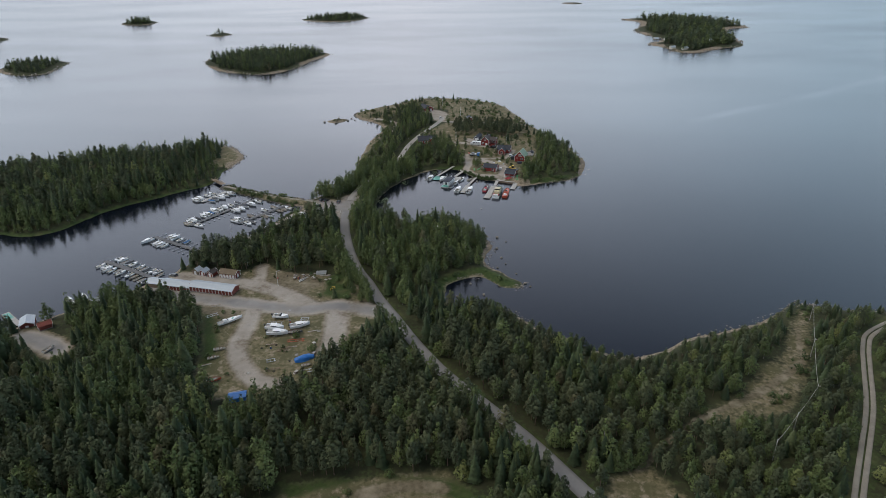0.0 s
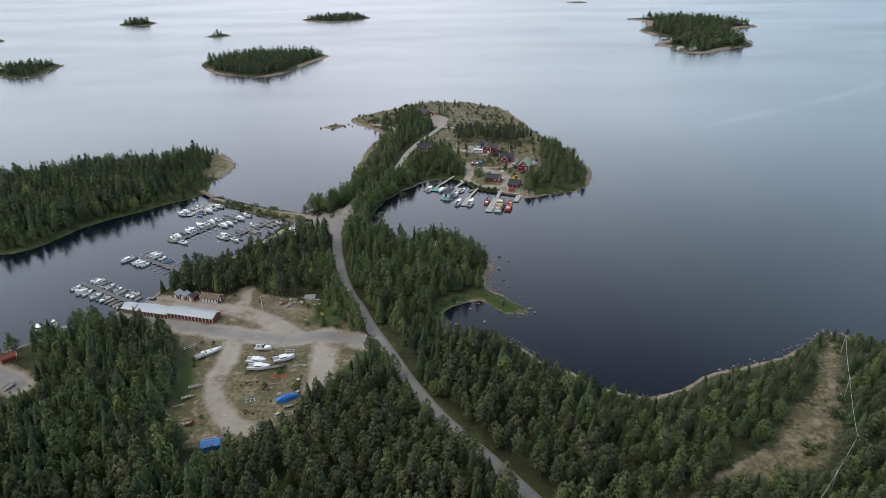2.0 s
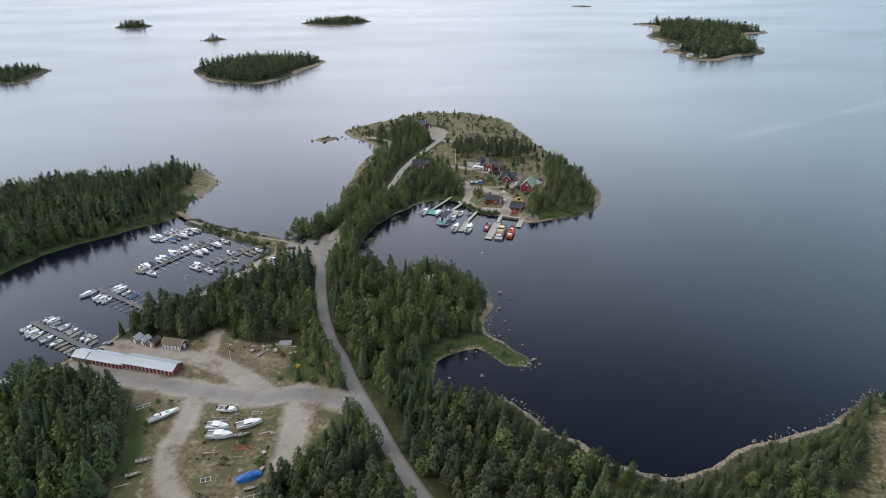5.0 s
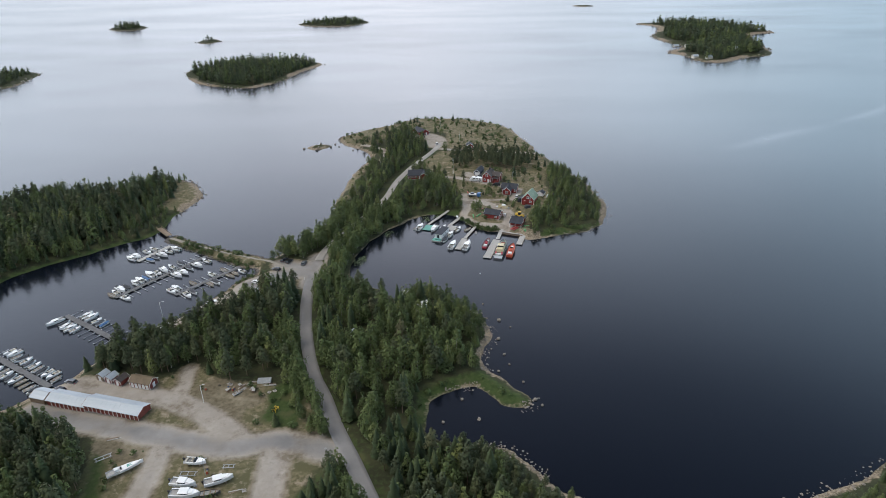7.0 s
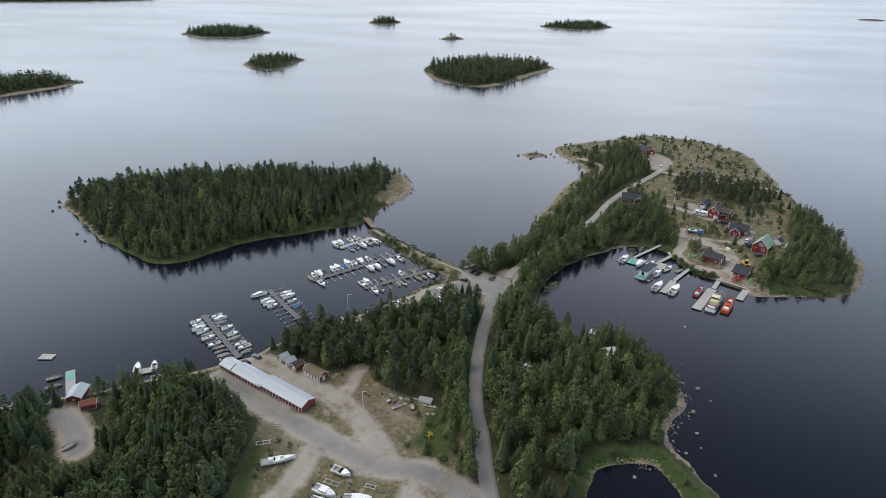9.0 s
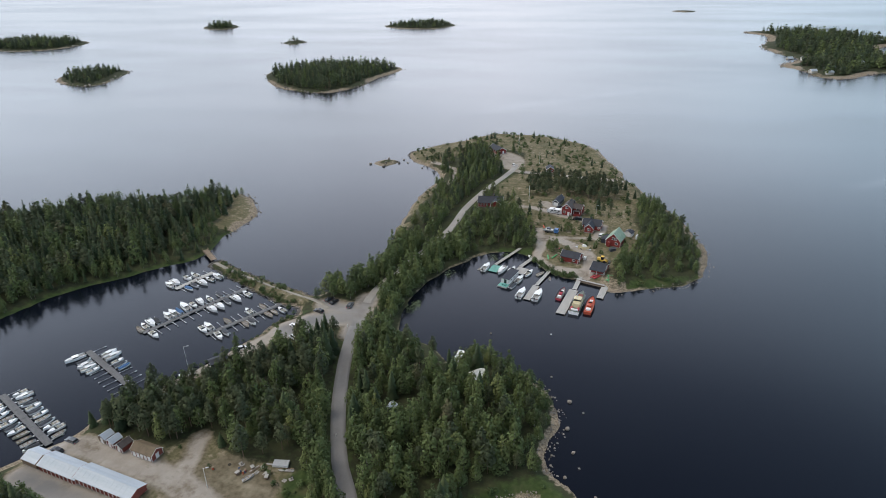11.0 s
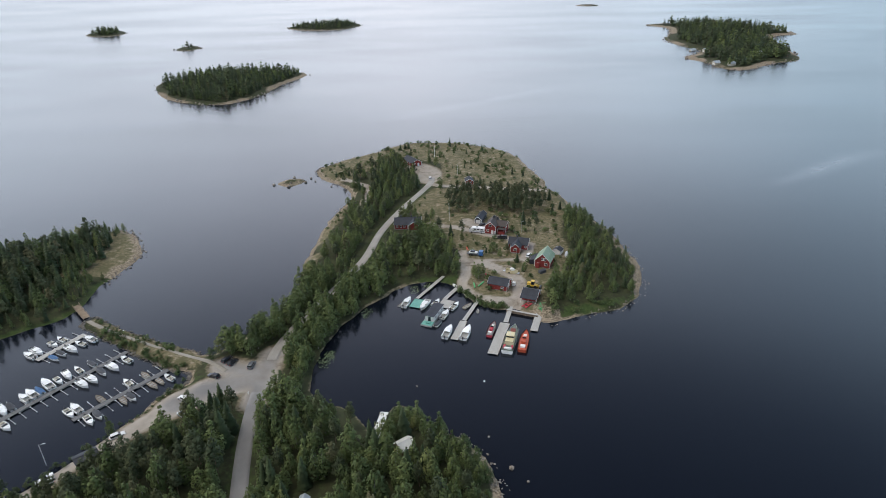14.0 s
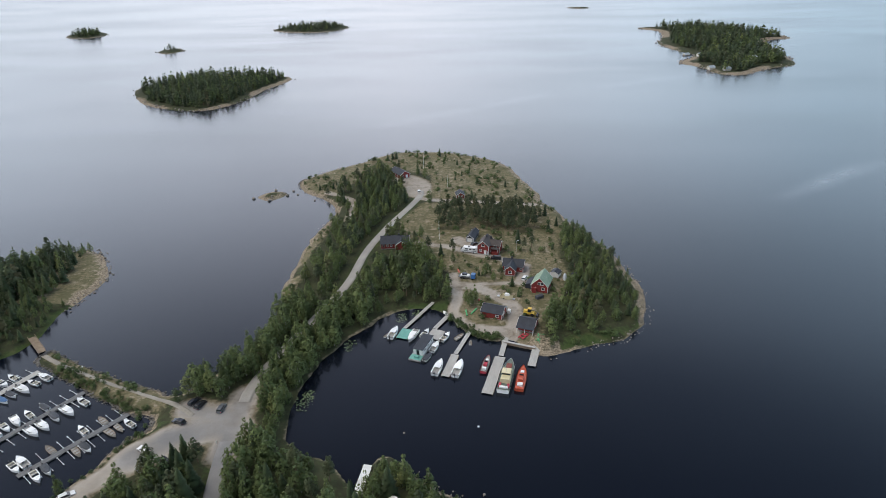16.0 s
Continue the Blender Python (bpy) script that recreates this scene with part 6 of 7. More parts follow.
for px, py, h in ((-96.6, 303.2, 40), (-109.4, 284, 128), (-107.2, 286.3, 128), (-10.8, 528, 95), (39.4, 419.7, 65)):
    again(white_car, px, py, h)
for px, py, h in ((-75.6, 341, 62), (-73, 339.4, 68), (-126.6, 245.2, 165), (19.3, 454.2, 40), (-115.6, 278, 130)):
    again(black_car, px, py, h)
again(grey_car, -65.6, 337.4, 85)
park(car("van", "black van parked under the trees", M_blackcar, 5.0, 1.95, 1.95, True), -74.2, 314.4, 140)
park(car("van", "silver van parked under the trees", M_steel, 5.0, 1.95, 1.95, True), -79.2, 311.2, 145)
park(car("van", "dark van parked beside the red house", M_blackcar, 4.9, 1.9, 1.9, True), 28.3, 438.4, 170)
t = thing("motorhome", "white motorhome with dark side windows on the gravel drive", "motorhome", "parked cars")
part("body", boxed(0, -0.4, 1.75, 2.3, 6.6, 2.4, 0.12), M_whitecar, t)
part("cab", boxed(0, 3.4, 1.2, 2.1, 1.4, 1.5, 0.15), M_whitecar, t)
part("windscreen", boxed(0, 3.75, 1.65, 1.9, 0.75, 0.6, 0.06), M_glass, t)
part("side_stripe", boxed(0, -0.6, 1.25, 2.33, 5.8, 0.3), M_greycar, t)
for s in (-1, 1):
    for yy in (-2.4, -0.6, 1.2):
        part("window", boxed(s * 1.15, yy, 2.15, 0.06, 1.2, 0.6), M_glass, t)
    for yy in (-2.2, 2.8):
        part("wheel", rod(bmesh.new(), (s * 0.9, yy, 0.36), (s * 1.14, yy, 0.36), 0.36, 14), M_rubber, t)
part("roof_hatch", boxed(0, 0.2, 3.0, 0.9, 0.9, 0.14, 0.03), M_glass, t)
park(t, 16.4, 446.2, 165)
t = thing("flatbed_truck", "blue flatbed truck carrying a white car", "truck", "parked cars")
part("cab", boxed(0, 2.6, 1.5, 2.2, 1.9, 2.1, 0.15), M_bluecar, t)
part("windscreen", boxed(0, 3.45, 1.9, 1.9, 0.3, 0.8, 0.05), M_glass, t)
part("bed", boxed(0, -1.2, 0.95, 2.3, 5.4, 0.22, 0.02), M_greycar, t)
part("load_body", boxed(0, -1.0, 1.5, 1.75, 4.0, 0.7, 0.2), M_whitecar, t, "white car body on the bed")
part("load_cabin", cabin_mesh(1.6, 2.2, 0.6, -1.2, 1.8, 0.5, 1), M_glass, t)
for s in (-1, 1):
    for yy in (-2.6, -1.5, 2.5):
        part("wheel", rod(bmesh.new(), (s * 0.8, yy, 0.46), (s * 1.08, yy, 0.46), 0.46, 14), M_rubber, t)
park(t, 14.8, 421.4, -15)
t = thing("wheel_loader", "yellow wheel loader behind the boathouse", "loader", "parked cars")
part("chassis", boxed(0, 0, 1.1, 1.8, 4.2, 0.8, 0.1), M_yellow, t)
part("engine_cover", boxed(0, -1.3, 1.8, 1.5, 1.6, 0.8, 0.12), M_yellow, t)
part("cab", boxed(0, 0.2, 2.3, 1.4, 1.3, 1.5, 0.1), M_glass, t)
part("cab_roof", boxed(0, 0.2, 3.1, 1.55, 1.5, 0.14, 0.04), M_yellow, t)
part("bucket", prism(bmesh.new(), [(-1.2, 0.3), (1.2, 0.3), (1.2, 1.1), (-1.2, 1.1)], 3.0, 3.7), M_motor, t)
for s in (-1, 1):
    part("lift_arm", rod(bmesh.new(), (s * 0.6, 1.2, 1.7), (s * 0.6, 3.1, 0.7), 0.12, 6), M_yellow, t)
    for yy in (-1.4, 1.4):
        part("wheel", rod(bmesh.new(), (s * 0.75, yy, 0.7), (s * 1.2, yy, 0.7), 0.7, 14), M_rubber, t)
park(t, 38.0, 391.0, -20)
t = thing("trailer_boat", "pale yellow boat on a road trailer", "boat trailer", "parked cars")
bm, rows = hull_mesh(5.4, 2.0, 1.5, 0.3, -0.6)
part("hull", bm, M_pilot, t)
part("cabin", cabin_mesh(1.5, 2.0, 0.8, 0.2, 1.5, 0.4, 1), M_white, t)
part("trailer_frame", boxed(0, -0.3, 0.5, 1.2, 7.6, 0.14), M_steel, t)
for s in (-1, 1):
    part("wheel", rod(bmesh.new(), (s * 0.8, -1, 0.32), (s * 1.02, -1, 0.32), 0.32, 12), M_rubber, t)
park(t, 30.4, 404, -25)

# ---- boat yard ----


def ashore(key, x, y, heading, label, scale=1.0, lift=0.75, hull=None):
    """A boat propped on timber trestles."""
    st, L, W, H, h0 = STYLES[key]
    t = boat(st, L, W, H, hull or h0, label, "boats laid up ashore")
    for yy in (-0.3, 0.22):
        part("trestle", boxed(0, yy * L, -0.45, W * 0.8, 0.25, 0.5, 0.02), M_wood, t, "timber trestle")
    t.matrix_basis = pose(x, y, ground_z(x, y) + lift * scale, 0, 0, heading - 90)
    t.scale = (scale,) * 3
    return t


t = thing("racing_boat", "long slim white boat with teal cockpit laid up on gravel", "boat", "boats laid up ashore")
bm, rows = hull_mesh(9.6, 2.3, 0.8, 0.25, 0.3, 0.8)
part("hull", bm, M_hull, t)
part("deck", deck_mesh(rows, 2, 7, 0.96, 0.02), M_hull, t)
part("cockpit_floor", deck_mesh(rows, 0, 2, 0.8, -0.2), M_cockpit, t)
part("fore_hatch", boxed(0, 1.4, 0.93, 1.0, 1.6, 0.1, 0.03), M_teal, t, "teal hatch cover")
part("cabin", cabin_mesh(1.4, 1.6, 0.7, -1.9, 0.75, 0.4, 1), M_hull, t)
part("windscreen", cabin_mesh(1.3, 0.5, 0.4, -0.9, 0.85, 0.3, 1), M_glass, t)
for yy in (-2.6, 2.0):
    part("trestle", boxed(0, yy, -0.45, 1.8, 0.3, 0.6), M_wood, t)
t.matrix_basis = pose(-86.3, 208.8, ground_z(-86.3, 208.8) + 0.75, 0, 0, 38 - 90)
ashore("c", -67.6, 203.4, -5, "white cabin boat propped on timber trestles", 1.08)
ashore("C", -65.6, 199.6, 0, "white cabin cruiser with a red-windowed deckhouse on trestles", 1.0)
ashore("C", -58.2, 204.2, 22, "white cabin cruiser laid up on trestles", 0.95)
ashore("w", -59.0, 200.0, 10, "open dark green boat on trestles", 1.05, 0.6, M_greycar)
ashore("o", -67.4, 211.4, -5, "white motor boat with red antifouling on trestles", 1.1)
ashore("r", -84.2, 190.2, 18, "small cream rowing boat lying in the grass", 0.9, 0.35)
ashore("r", -84.6, 184.9, 22, "weathered rowing boat lying in the grass", 0.85, 0.35)
ashore("r", -50.8, 180.5, 14, "small white and orange boat lying by the tarpaulin", 0.75, 0.35)
ashore("w", -80.4, 172.0, 14, "old orange-red boat lying at the forest edge", 1.1, 0.35, M_orange)
ashore("w", -65.6, 242.6, 50, "small pale boat beside the plank stack", 0.7, 0.35)
ashore("w", -147.6, 191.6, 70, "white boat lying on the grey yard", 0.9, 0.35)


def heap(name, label, L, W, H, material, x, y, heading, seed):
    """A tarpaulin draped over a boat: sagging, creased cloth down to the ground."""
    t = thing(name, label, "tarpaulin", "blue tarpaulins")
    r = np.random.default_rng(seed)
    bm = bmesh.new()
    rows = []
    for i in range(9):
        f = i / 8
        k = math.sin(math.pi * (0.12 + 0.76 * f)) ** 0.5
        row = []
        for j in range(9):
            s = j / 4 - 1
            hz = H * k * (1 - abs(s) ** 2.4) ** 0.6 if abs(s) < 1 else 0
            row.append((s * W / 2 * k + r.normal(0, 0.05), (f - 0.5) * L + r.normal(0, 0.06), max(0.0, hz * (1 + r.normal(0, 0.05)))))
        rows.append(row)
    loft(bm, rows)
    part("cover", bm, material, t)
    part("rope", rod(bmesh.new(), (-W * 0.5, 0.1, 0.05), (W * 0.5, 0.1, 0.05), 0.03, 5), M_white, t)
    t.matrix_basis = pose(x, y, ground_z(x, y) + 0.02, 0, 0, heading - 90)
    return t


heap("boat_tarpaulin", "bright blue tarpaulin draped over a boat in the yard", 6.8, 2.9, 1.8, M_tarp, -52.4, 184.4, 24, 5)
t = thing("tent_shelter", "bright blue tarpaulin shelter with a pitched top", "shelter", "blue tarpaulins")
part("cover", prism(bmesh.new(), [(-1.7, 0), (1.7, 0), (1.75, 1.5), (0, 2.4), (-1.75, 1.5)], -2.8, 2.8), M_tarp, t)
for yy in (-2.6, 2.6):
    part("pole", rod(bmesh.new(), (0, yy, 0), (0, yy, 2.35), 0.05, 6), M_steel, t)
t.matrix_basis = pose(-69.3, 163.2, ground_z(-69.3, 163.2), 0, 0, 14 - 90)


def frame_rack(name, label, L, W, x, y, heading, material, h=0.4):
    t = thing(name, label, "cradle", "yard clutter")
    for s in (-1, 1):
        part("rail", boxed(s * W / 2, 0, h, 0.14, L, 0.14), material, t)
        for yy in (-0.4, 0.4):
            part("leg", boxed(s * W / 2, yy * L, h / 2, 0.12, 0.12, h), material, t)
    for yy in (-0.4, 0, 0.4):
        part("cross_bar", boxed(0, yy * L, h, W, 0.14, 0.12), material, t)
    t.matrix_basis = pose(x, y, ground_z(x, y) + 0.02, 0, 0, heading - 90)
    return t


frame_rack("boat_trailer", "galvanised boat trailer standing empty", 5.4, 1.5, -49.0, 177.3, 22, M_steel)
frame_rack("boat_cradle", "empty steel boat cradle in the grass", 3.2, 1.6, -63.8, 183, 18, M_steel)
frame_rack("boat_cradle", "empty timber boat cradle in the grass", 4.4, 0.7, -61.6, 178, 18, M_wood)
frame_rack("boat_cradle", "red steel boat cradle in the grass", 6.2, 1.3, -57.8, 195.2, 8, M_orange)
frame_rack("boat_cradle", "grey boat cradle at the yard edge", 5.0, 1.4, -68.2, 207.6, 0, M_steel)
frame_rack("boat_cradle", "grey boat cradle at the yard edge", 3.4, 1.2, -57.6, 210, 5, M_steel)
frame_rack("boat_cradle", "rusty steel cradle in the weeds", 3.6, 1.3, -61.4, 189.6, 6, M_wood)
frame_rack("boat_trailer", "galvanised boat trailer by the forest edge", 4.6, 1.4, -95, 213.4, 35, M_steel)
frame_rack("yellow_frame", "yellow steel frame standing on the grass", 2.0, 1.2, -51, 234.2, 70, M_yellow, 1.1)
for px, py, h, n in ((-86.2, 181.3, 28, 3), (-71, 166.8, 20, 2), (-60.6, 248.4, 5, 4), (-65.2, 246.2, 60, 3), (-56.4, 247.2, 4, 4), (-58.6, 192.2, 10, 3), (-66.2, 193.4, 4, 3), (-53, 201.4, 30, 2), (-96.4, 221.6, 20, 3)):
    t = thing("plank_stack", "loose stack of grey weathered planks on the ground", "planks", "yard clutter")
    for i in range(n):
        part("plank", boxed(rng.normal(0, 0.25), rng.normal(0, 0.2), 0.08 + 0.07 * i, 0.3, rng.uniform(3, 4.8), 0.07, 0, rng.normal(0, 5)), M_deck if i % 2 else M_wood, t)
    t.matrix_basis = pose(px, py, ground_z(px, py), 0, 0, h - 90)
t = thing("greenhouse_frame", "low white polythene frame at the forest edge", "cold frame", "yard clutter")
part("frame", boxed(0, 0, 0.35, 4.4, 2.2, 0.7, 0.05), M_white, t)
part("lid", boxed(0, 0, 0.76, 4.5, 2.3, 0.08), M_steel, t)
t.matrix_basis = pose(-58.6, 248.7, ground_z(-58.6, 248.7), 0, 0, 5)

# small loose things strewn about the yard
r2 = np.random.default_rng(21)


def yard_bit(kind, x, y, a):
    if kind == "barrel":
        t = thing("barrel", "rusty oil barrel standing in the yard", "barrel", "yard clutter")
        part("drum", rod(bmesh.new(), (0, 0, 0), (0, 0, 0.88), 0.29, 12), M_orange if a > 180 else M_cover, t)
        for z in (0.03, 0.44, 0.86):
            part("hoop", rod(bmesh.new(), (0, 0, z - 0.03), (0, 0, z + 0.03), 0.31, 12), M_wood, t)
    elif kind == "pallet":
        t = thing("pallet", "grey wooden pallet lying in the weeds", "pallet", "yard clutter")
        for i in range(5):
            part("slat", boxed(-0.48 + 0.24 * i, 0, 0.14, 0.14, 1.2, 0.03), M_deck, t)
        for yy in (-0.5, 0, 0.5):
            part("bearer", boxed(0, yy, 0.06, 1.1, 0.1, 0.1), M_wood, t)
    elif kind == "tyre":
        t = thing("tyre", "old black tyre lying on the ground", "tyre", "yard clutter")
        rows = [[((0.33 + 0.11 * math.cos(b)) * math.cos(c), (0.33 + 0.11 * math.cos(b)) * math.sin(c), 0.11 + 0.11 * math.sin(b)) for b in np.linspace(0, 2 * math.pi, 7)] for c in np.linspace(0, 2 * math.pi, 13)]
        part("tread", loft(bmesh.new(), rows, False), M_rubber, t)
    else:
        t = thing("crate", "weathered wooden crate in the yard", "crate", "yard clutter")
        part("box", boxed(0, 0, 0.4, 1.2, 0.9, 0.7, 0.02), M_wood, t)
        part("lid", boxed(0, 0, 0.78, 1.3, 1.0, 0.06), M_deck, t)
    t.matrix_basis = pose(x, y, ground_z(x, y) + 0.01, 0, 0, a)


for _ in range(44):
    px, py = (r2.uniform(-70, -49), r2.uniform(176, 212)) if r2.random() < 0.6 else (r2.uniform(-78, -54), r2.uniform(243.5, 248.5))
    yard_bit(str(r2.choice(["barrel", "pallet", "tyre", "crate"])), float(px), float(py), float(r2.uniform(0, 360)))

# ---- bridge, rafts, poles ----
t = thing("footbridge", "brown wooden footbridge over the channel", "bridge")
L = math.dist((-143.0, 370.9), (-152.8, 380.6))
for i in range(14):
    part("plank", boxed((i + 0.5) * L / 14, 0, 0, L / 14 - 0.04, 2.6, 0.1), M_wood, t)
for s in (-1, 1):
    part("beam", boxed(L / 2, s * 1.1, -0.25, L, 0.25, 0.4), M_wood, t)
    part("handrail", boxed(L / 2, s * 1.25, 1.0, L, 0.1, 0.12), M_wood, t)
    for i in range(5):
        part("post", boxed(0.3 + i * (L - 0.6) / 4, s * 1.25, 0.5, 0.12, 0.12, 1.1), M_wood, t)
t.matrix_basis = pose(-143, 370.9, 1.5, 0, 0, math.degrees(math.atan2(9.7, -9.8)))
dock(-17.3, 308.2, 12.0, 2.5, 81, "long white-painted landing stage beside the point", M_white, 0.7)
dock(-177.3, 215.6, 14.5, 3.0, 141, "pier with a green mat beside the shed")
t = thing("deck_mat", "pale green mat lying on the pier", "mat")
part("mat", boxed(0, 0, 0.53, 6.0, 2.2, 0.05), M_teal, t)
t.matrix_basis = pose(-180, 217.8, 0, 0, 0, 141)
moor("r", -184.6, 215.2, 48, scale=1.05), moor("r", -180.6, 211.6, 50, scale=1.05)
t = thing("raft", "small grey swimming raft anchored offshore", "raft")
part("deck", boxed(0, 0, 0.35, 5.2, 3.2, 0.2, 0.03), M_deck, t)
for s in (-1, 1):
    part("float", boxed(0, s * 1.1, 0.1, 5.0, 0.7, 0.5, 0.08), M_concrete, t)
t.matrix_basis = pose(-198.6, 223.2, 0, 0, 0, 20)
dock(-158.6, 229.6, 6.5, 3.2, 40, "small dock in front of the hidden shed")
moor("c", -161.6, 229.8, 130), moor("o", -157.4, 233.4, 130)


def pole(name, label, x, y, h, r, material, arm=0.0, group="poles"):
    t = thing(name, label, "pole", group)
    part("mast", rod(bmesh.new(), (0, 0, 0), (0, 0, h), r, 8, r * 0.55), material, t)
    if arm:
        a = part("arm", rod(bmesh.new(), (0, 0, h - 0.1), (arm, 0, h + 0.1), r * 0.5, 6), material, t)
        part("lamp_head", boxed(arm, 0, h + 0.06, 0.8, 0.32, 0.14, 0.03), M_steel, a)
    else:
        part("finial", rod(bmesh.new(), (0, 0, h), (0, 0, h + 0.2), r * 0.9, 8), M_steel, t)
    t.matrix_basis = pose(x, y, ground_z(x, y) - 0.05, 0, 0, rng.uniform(0, 360) if not arm else 20)
    return t


pole("flagpole", "tall white flagpole on the grass", 2, 461, 10, 0.12, M_white)
pole("flagpole", "white flagpole behind the long house", -9.5, 570, 10, 0.12, M_white)
pole("flagpole", "thin white pole on the heath", 6.1, 533, 8, 0.10, M_white)
pole("street_lamp", "lamp post beside the village lawn", 38.2, 445, 6, 0.09, M_steel, 0.8)
pole("street_lamp", "tall lamp post on the marina shore", -112.5, 292.5, 9, 0.11, M_white, 1.4)
pole("street_lamp", "lamp post on the gravel yard", -75.2, 238, 7, 0.10, M_white, 1.0)
pole("street_lamp", "lamp post among laid-up boats", -63, 207, 6, 0.09, M_steel, 0.8)
posts = [(136, 210), (124, 186), (111.5, 160), (99, 147), (88, 136)]
for px, py in posts:
    t = pole("power_pole", "thin grey wooden power pole", px, py, 7.5, 0.10, M_deck)
    part("crossarm", boxed(0, 0, 7.1, 1.6, 0.12, 0.12), M_deck, t)
for (ax, ay), (bx, by) in zip(posts[:-1], posts[1:]):
    za, zb = ground_z(ax, ay) + 7.1, ground_z(bx, by) + 7.1
    bm = bmesh.new()
    pts = [Vector((ax + (bx - ax) * f, ay + (by - ay) * f, za + (zb - za) * f - 3.2 * f * (1 - f))) for f in (0, 0.25, 0.5, 0.75, 1)]
    for p, q in zip(pts[:-1], pts[1:]):
        rod(bm, p, q, 0.05, 4)
    me = bpy.data.meshes.new("power_line")
    bm.to_mesh(me)
    bm.free()
    me.materials.append(M_deck)
    tagged(new("power_line", me), "thin grey power line sagging between poles", "cable", "power lines")
for px, py in ((-34, 262), (-32, 217.5), (-47, 262), (-62, 322), (-27, 226)):
    t = thing("road_marker", "small white marker post beside the road", "marker", "road markers")
    part("post", boxed(0, 0, 0.5, 0.14, 0.14, 1.0), M_white, t)
    part("plate", boxed(0, -0.1, 0.95, 0.5, 0.05, 0.4), M_white, t)
    t.matrix_basis = pose(px, py, ground_z(px, py), 0, 0, rng.uniform(0, 90))

# clutter round the village
for name, label, cat, px, py, dims, m, h in (
        ("kayak", "orange kayak lying on the lawn", "kayak", 11, 428.6, (0.8, 4.2, 0.4), M_orange, 100),
        ("pipe_boom", "bright red boom lying beside the shed", "boom", 20.2, 401.6, (0.7, 4.6, 0.6), M_pinkred, 125),
        ("green_rack", "green steel rails leaning on the grass", "rails", 13.6, 393.4, (0.5, 4.2, 0.4), M_greenpaint, 95),
        ("green_rack", "green steel rails leaning on the grass", "rails", 16.6, 394.6, (0.5, 4.8, 0.4), M_greenpaint, 60),
        ("boat_cover", "white wrapped boat beside the green-roofed house", "boat cover", 57, 421, (2.0, 6.4, 1.0), M_steel, 80),
        ("boat_cover", "grey wrapped boat beside the green-roofed house", "boat cover", 53, 426, (2.2, 5.0, 1.4), M_steel, 65),
        ("trampoline", "dark low trampoline on the lawn", "trampoline", 61.6, 422.6, (3.0, 3.0, 0.7), M_canvas, 0),
        ("woodpile", "dark covered woodpile in front of the house", "woodpile", 43.6, 403, (1.6, 3.2, 1.3), M_canvas, 30),
        ("upturned_boat", "upturned white dinghy by the shore path", "dinghy", 5.2, 396.2, (1.4, 3.4, 0.6), M_white, 120),
        ("container", "small white container at the shed gable", "container", 30.4, 393.2, (1.2, 1.6, 1.3), M_white, 70),
        ("boulder", "large pale boulder in the grass", "boulder", 47.2, 386.2, (2.2, 2.0, 1.4), M_rock, 10)):
    t = thing(name, label, cat, "village clutter")
    if name in ("kayak", "upturned_boat", "boat_cover"):
        bm = bmesh.new()
        w, l, z = dims
        loft(bm, [[(math.cos(a) * w / 2 * k, (f - 0.5) * l, max(0, math.sin(a)) * z * (0.4 + 0.6 * k)) for a in np.linspace(0, math.pi, 9)] for f, k in
                  ((0, 0.15), (0.1, 0.6), (0.3, 0.95), (0.55, 1), (0.8, 0.75), (0.93, 0.4), (1, 0.08))])
        part("hull" if name != "boat_cover" else "cover", bm, m, t)
        part("keel", boxed(0, 0, z, 0.08, l * 0.6, 0.08), m, t)
    elif name == "boulder":
        bm = bmesh.new()
        bmesh.ops.create_icosphere(bm, subdivisions=2, radius=0.5)
        for v in bm.verts:
            v.co = Vector((v.co.x * dims[0], v.co.y * dims[1], v.co.z * dims[2])) * (1 + 0.25 * noise.noise(v.co * 3))
        part("stone", bm, m, t)
    else:
        part("body", boxed(0, 0, dims[2] / 2, *dims, 0.08), m, t)
        part("top", boxed(0, 0, dims[2] + 0.03, dims[0] * 1.04, dims[1] * 1.03, 0.07, 0.02), m, t)
    t.matrix_basis = pose(px, py, ground_z(px, py), 0, 0, h - 90)

# single trees on the village green
r1 = np.random.default_rng(12)
for kind, px, py, h in (("birch", 15.5, 399, 8), ("birch", 17.2, 403.5, 7.5), ("birch", 13.8, 402, 7), ("birch", 22.5, 424, 7), ("pine", 29.5, 424, 5), ("spruce", 33.5, 414, 5), ("pine", 8.5, 446, 7.5),
                        ("spruce", 3, 443, 7), ("pine", -3, 449, 8), ("birch", -7, 464, 8), ("pine", 42, 447, 7), ("pine", 46, 450, 7.5), ("birch", 36, 405, 4.5), ("spruce", 57, 472, 6), ("spruce", 62, 478, 5.5),
                        ("spruce", 58, 492, 7), ("spruce", 52, 496, 7), ("birch", 26, 420, 5), ("spruce", 40, 456, 8), ("birch", 8.6, 437, 6), ("birch", -105, 312, 0), ("birch", -100, 305.5, 7), ("pine", -118, 281, 9)):
    if h:
        cm, bmat, (sh, sr), hi, lo = KINDS[kind]
        i = int(r1.integers(len(hi)))
        t = thing(kind + "_tree", "single " + LABELS[kind] + " on open ground", "tree", "village trees")
        for nm, me in (("crown", fast_mesh("crown", hi[i][0], hi[i][1], [cm], normals=hi[i][2])), ("trunk", fast_mesh("trunk", *cone_trunk(sh, sr, 5), [bmat]))):
            new(nm, me).parent = t
        t.matrix_basis = pose(px, py, ground_z(px, py) - 0.05, 0, 0, r1.uniform(0, 360))
        t.scale = (h * 1.15, h * 1.15, h)

# ---- stones ----


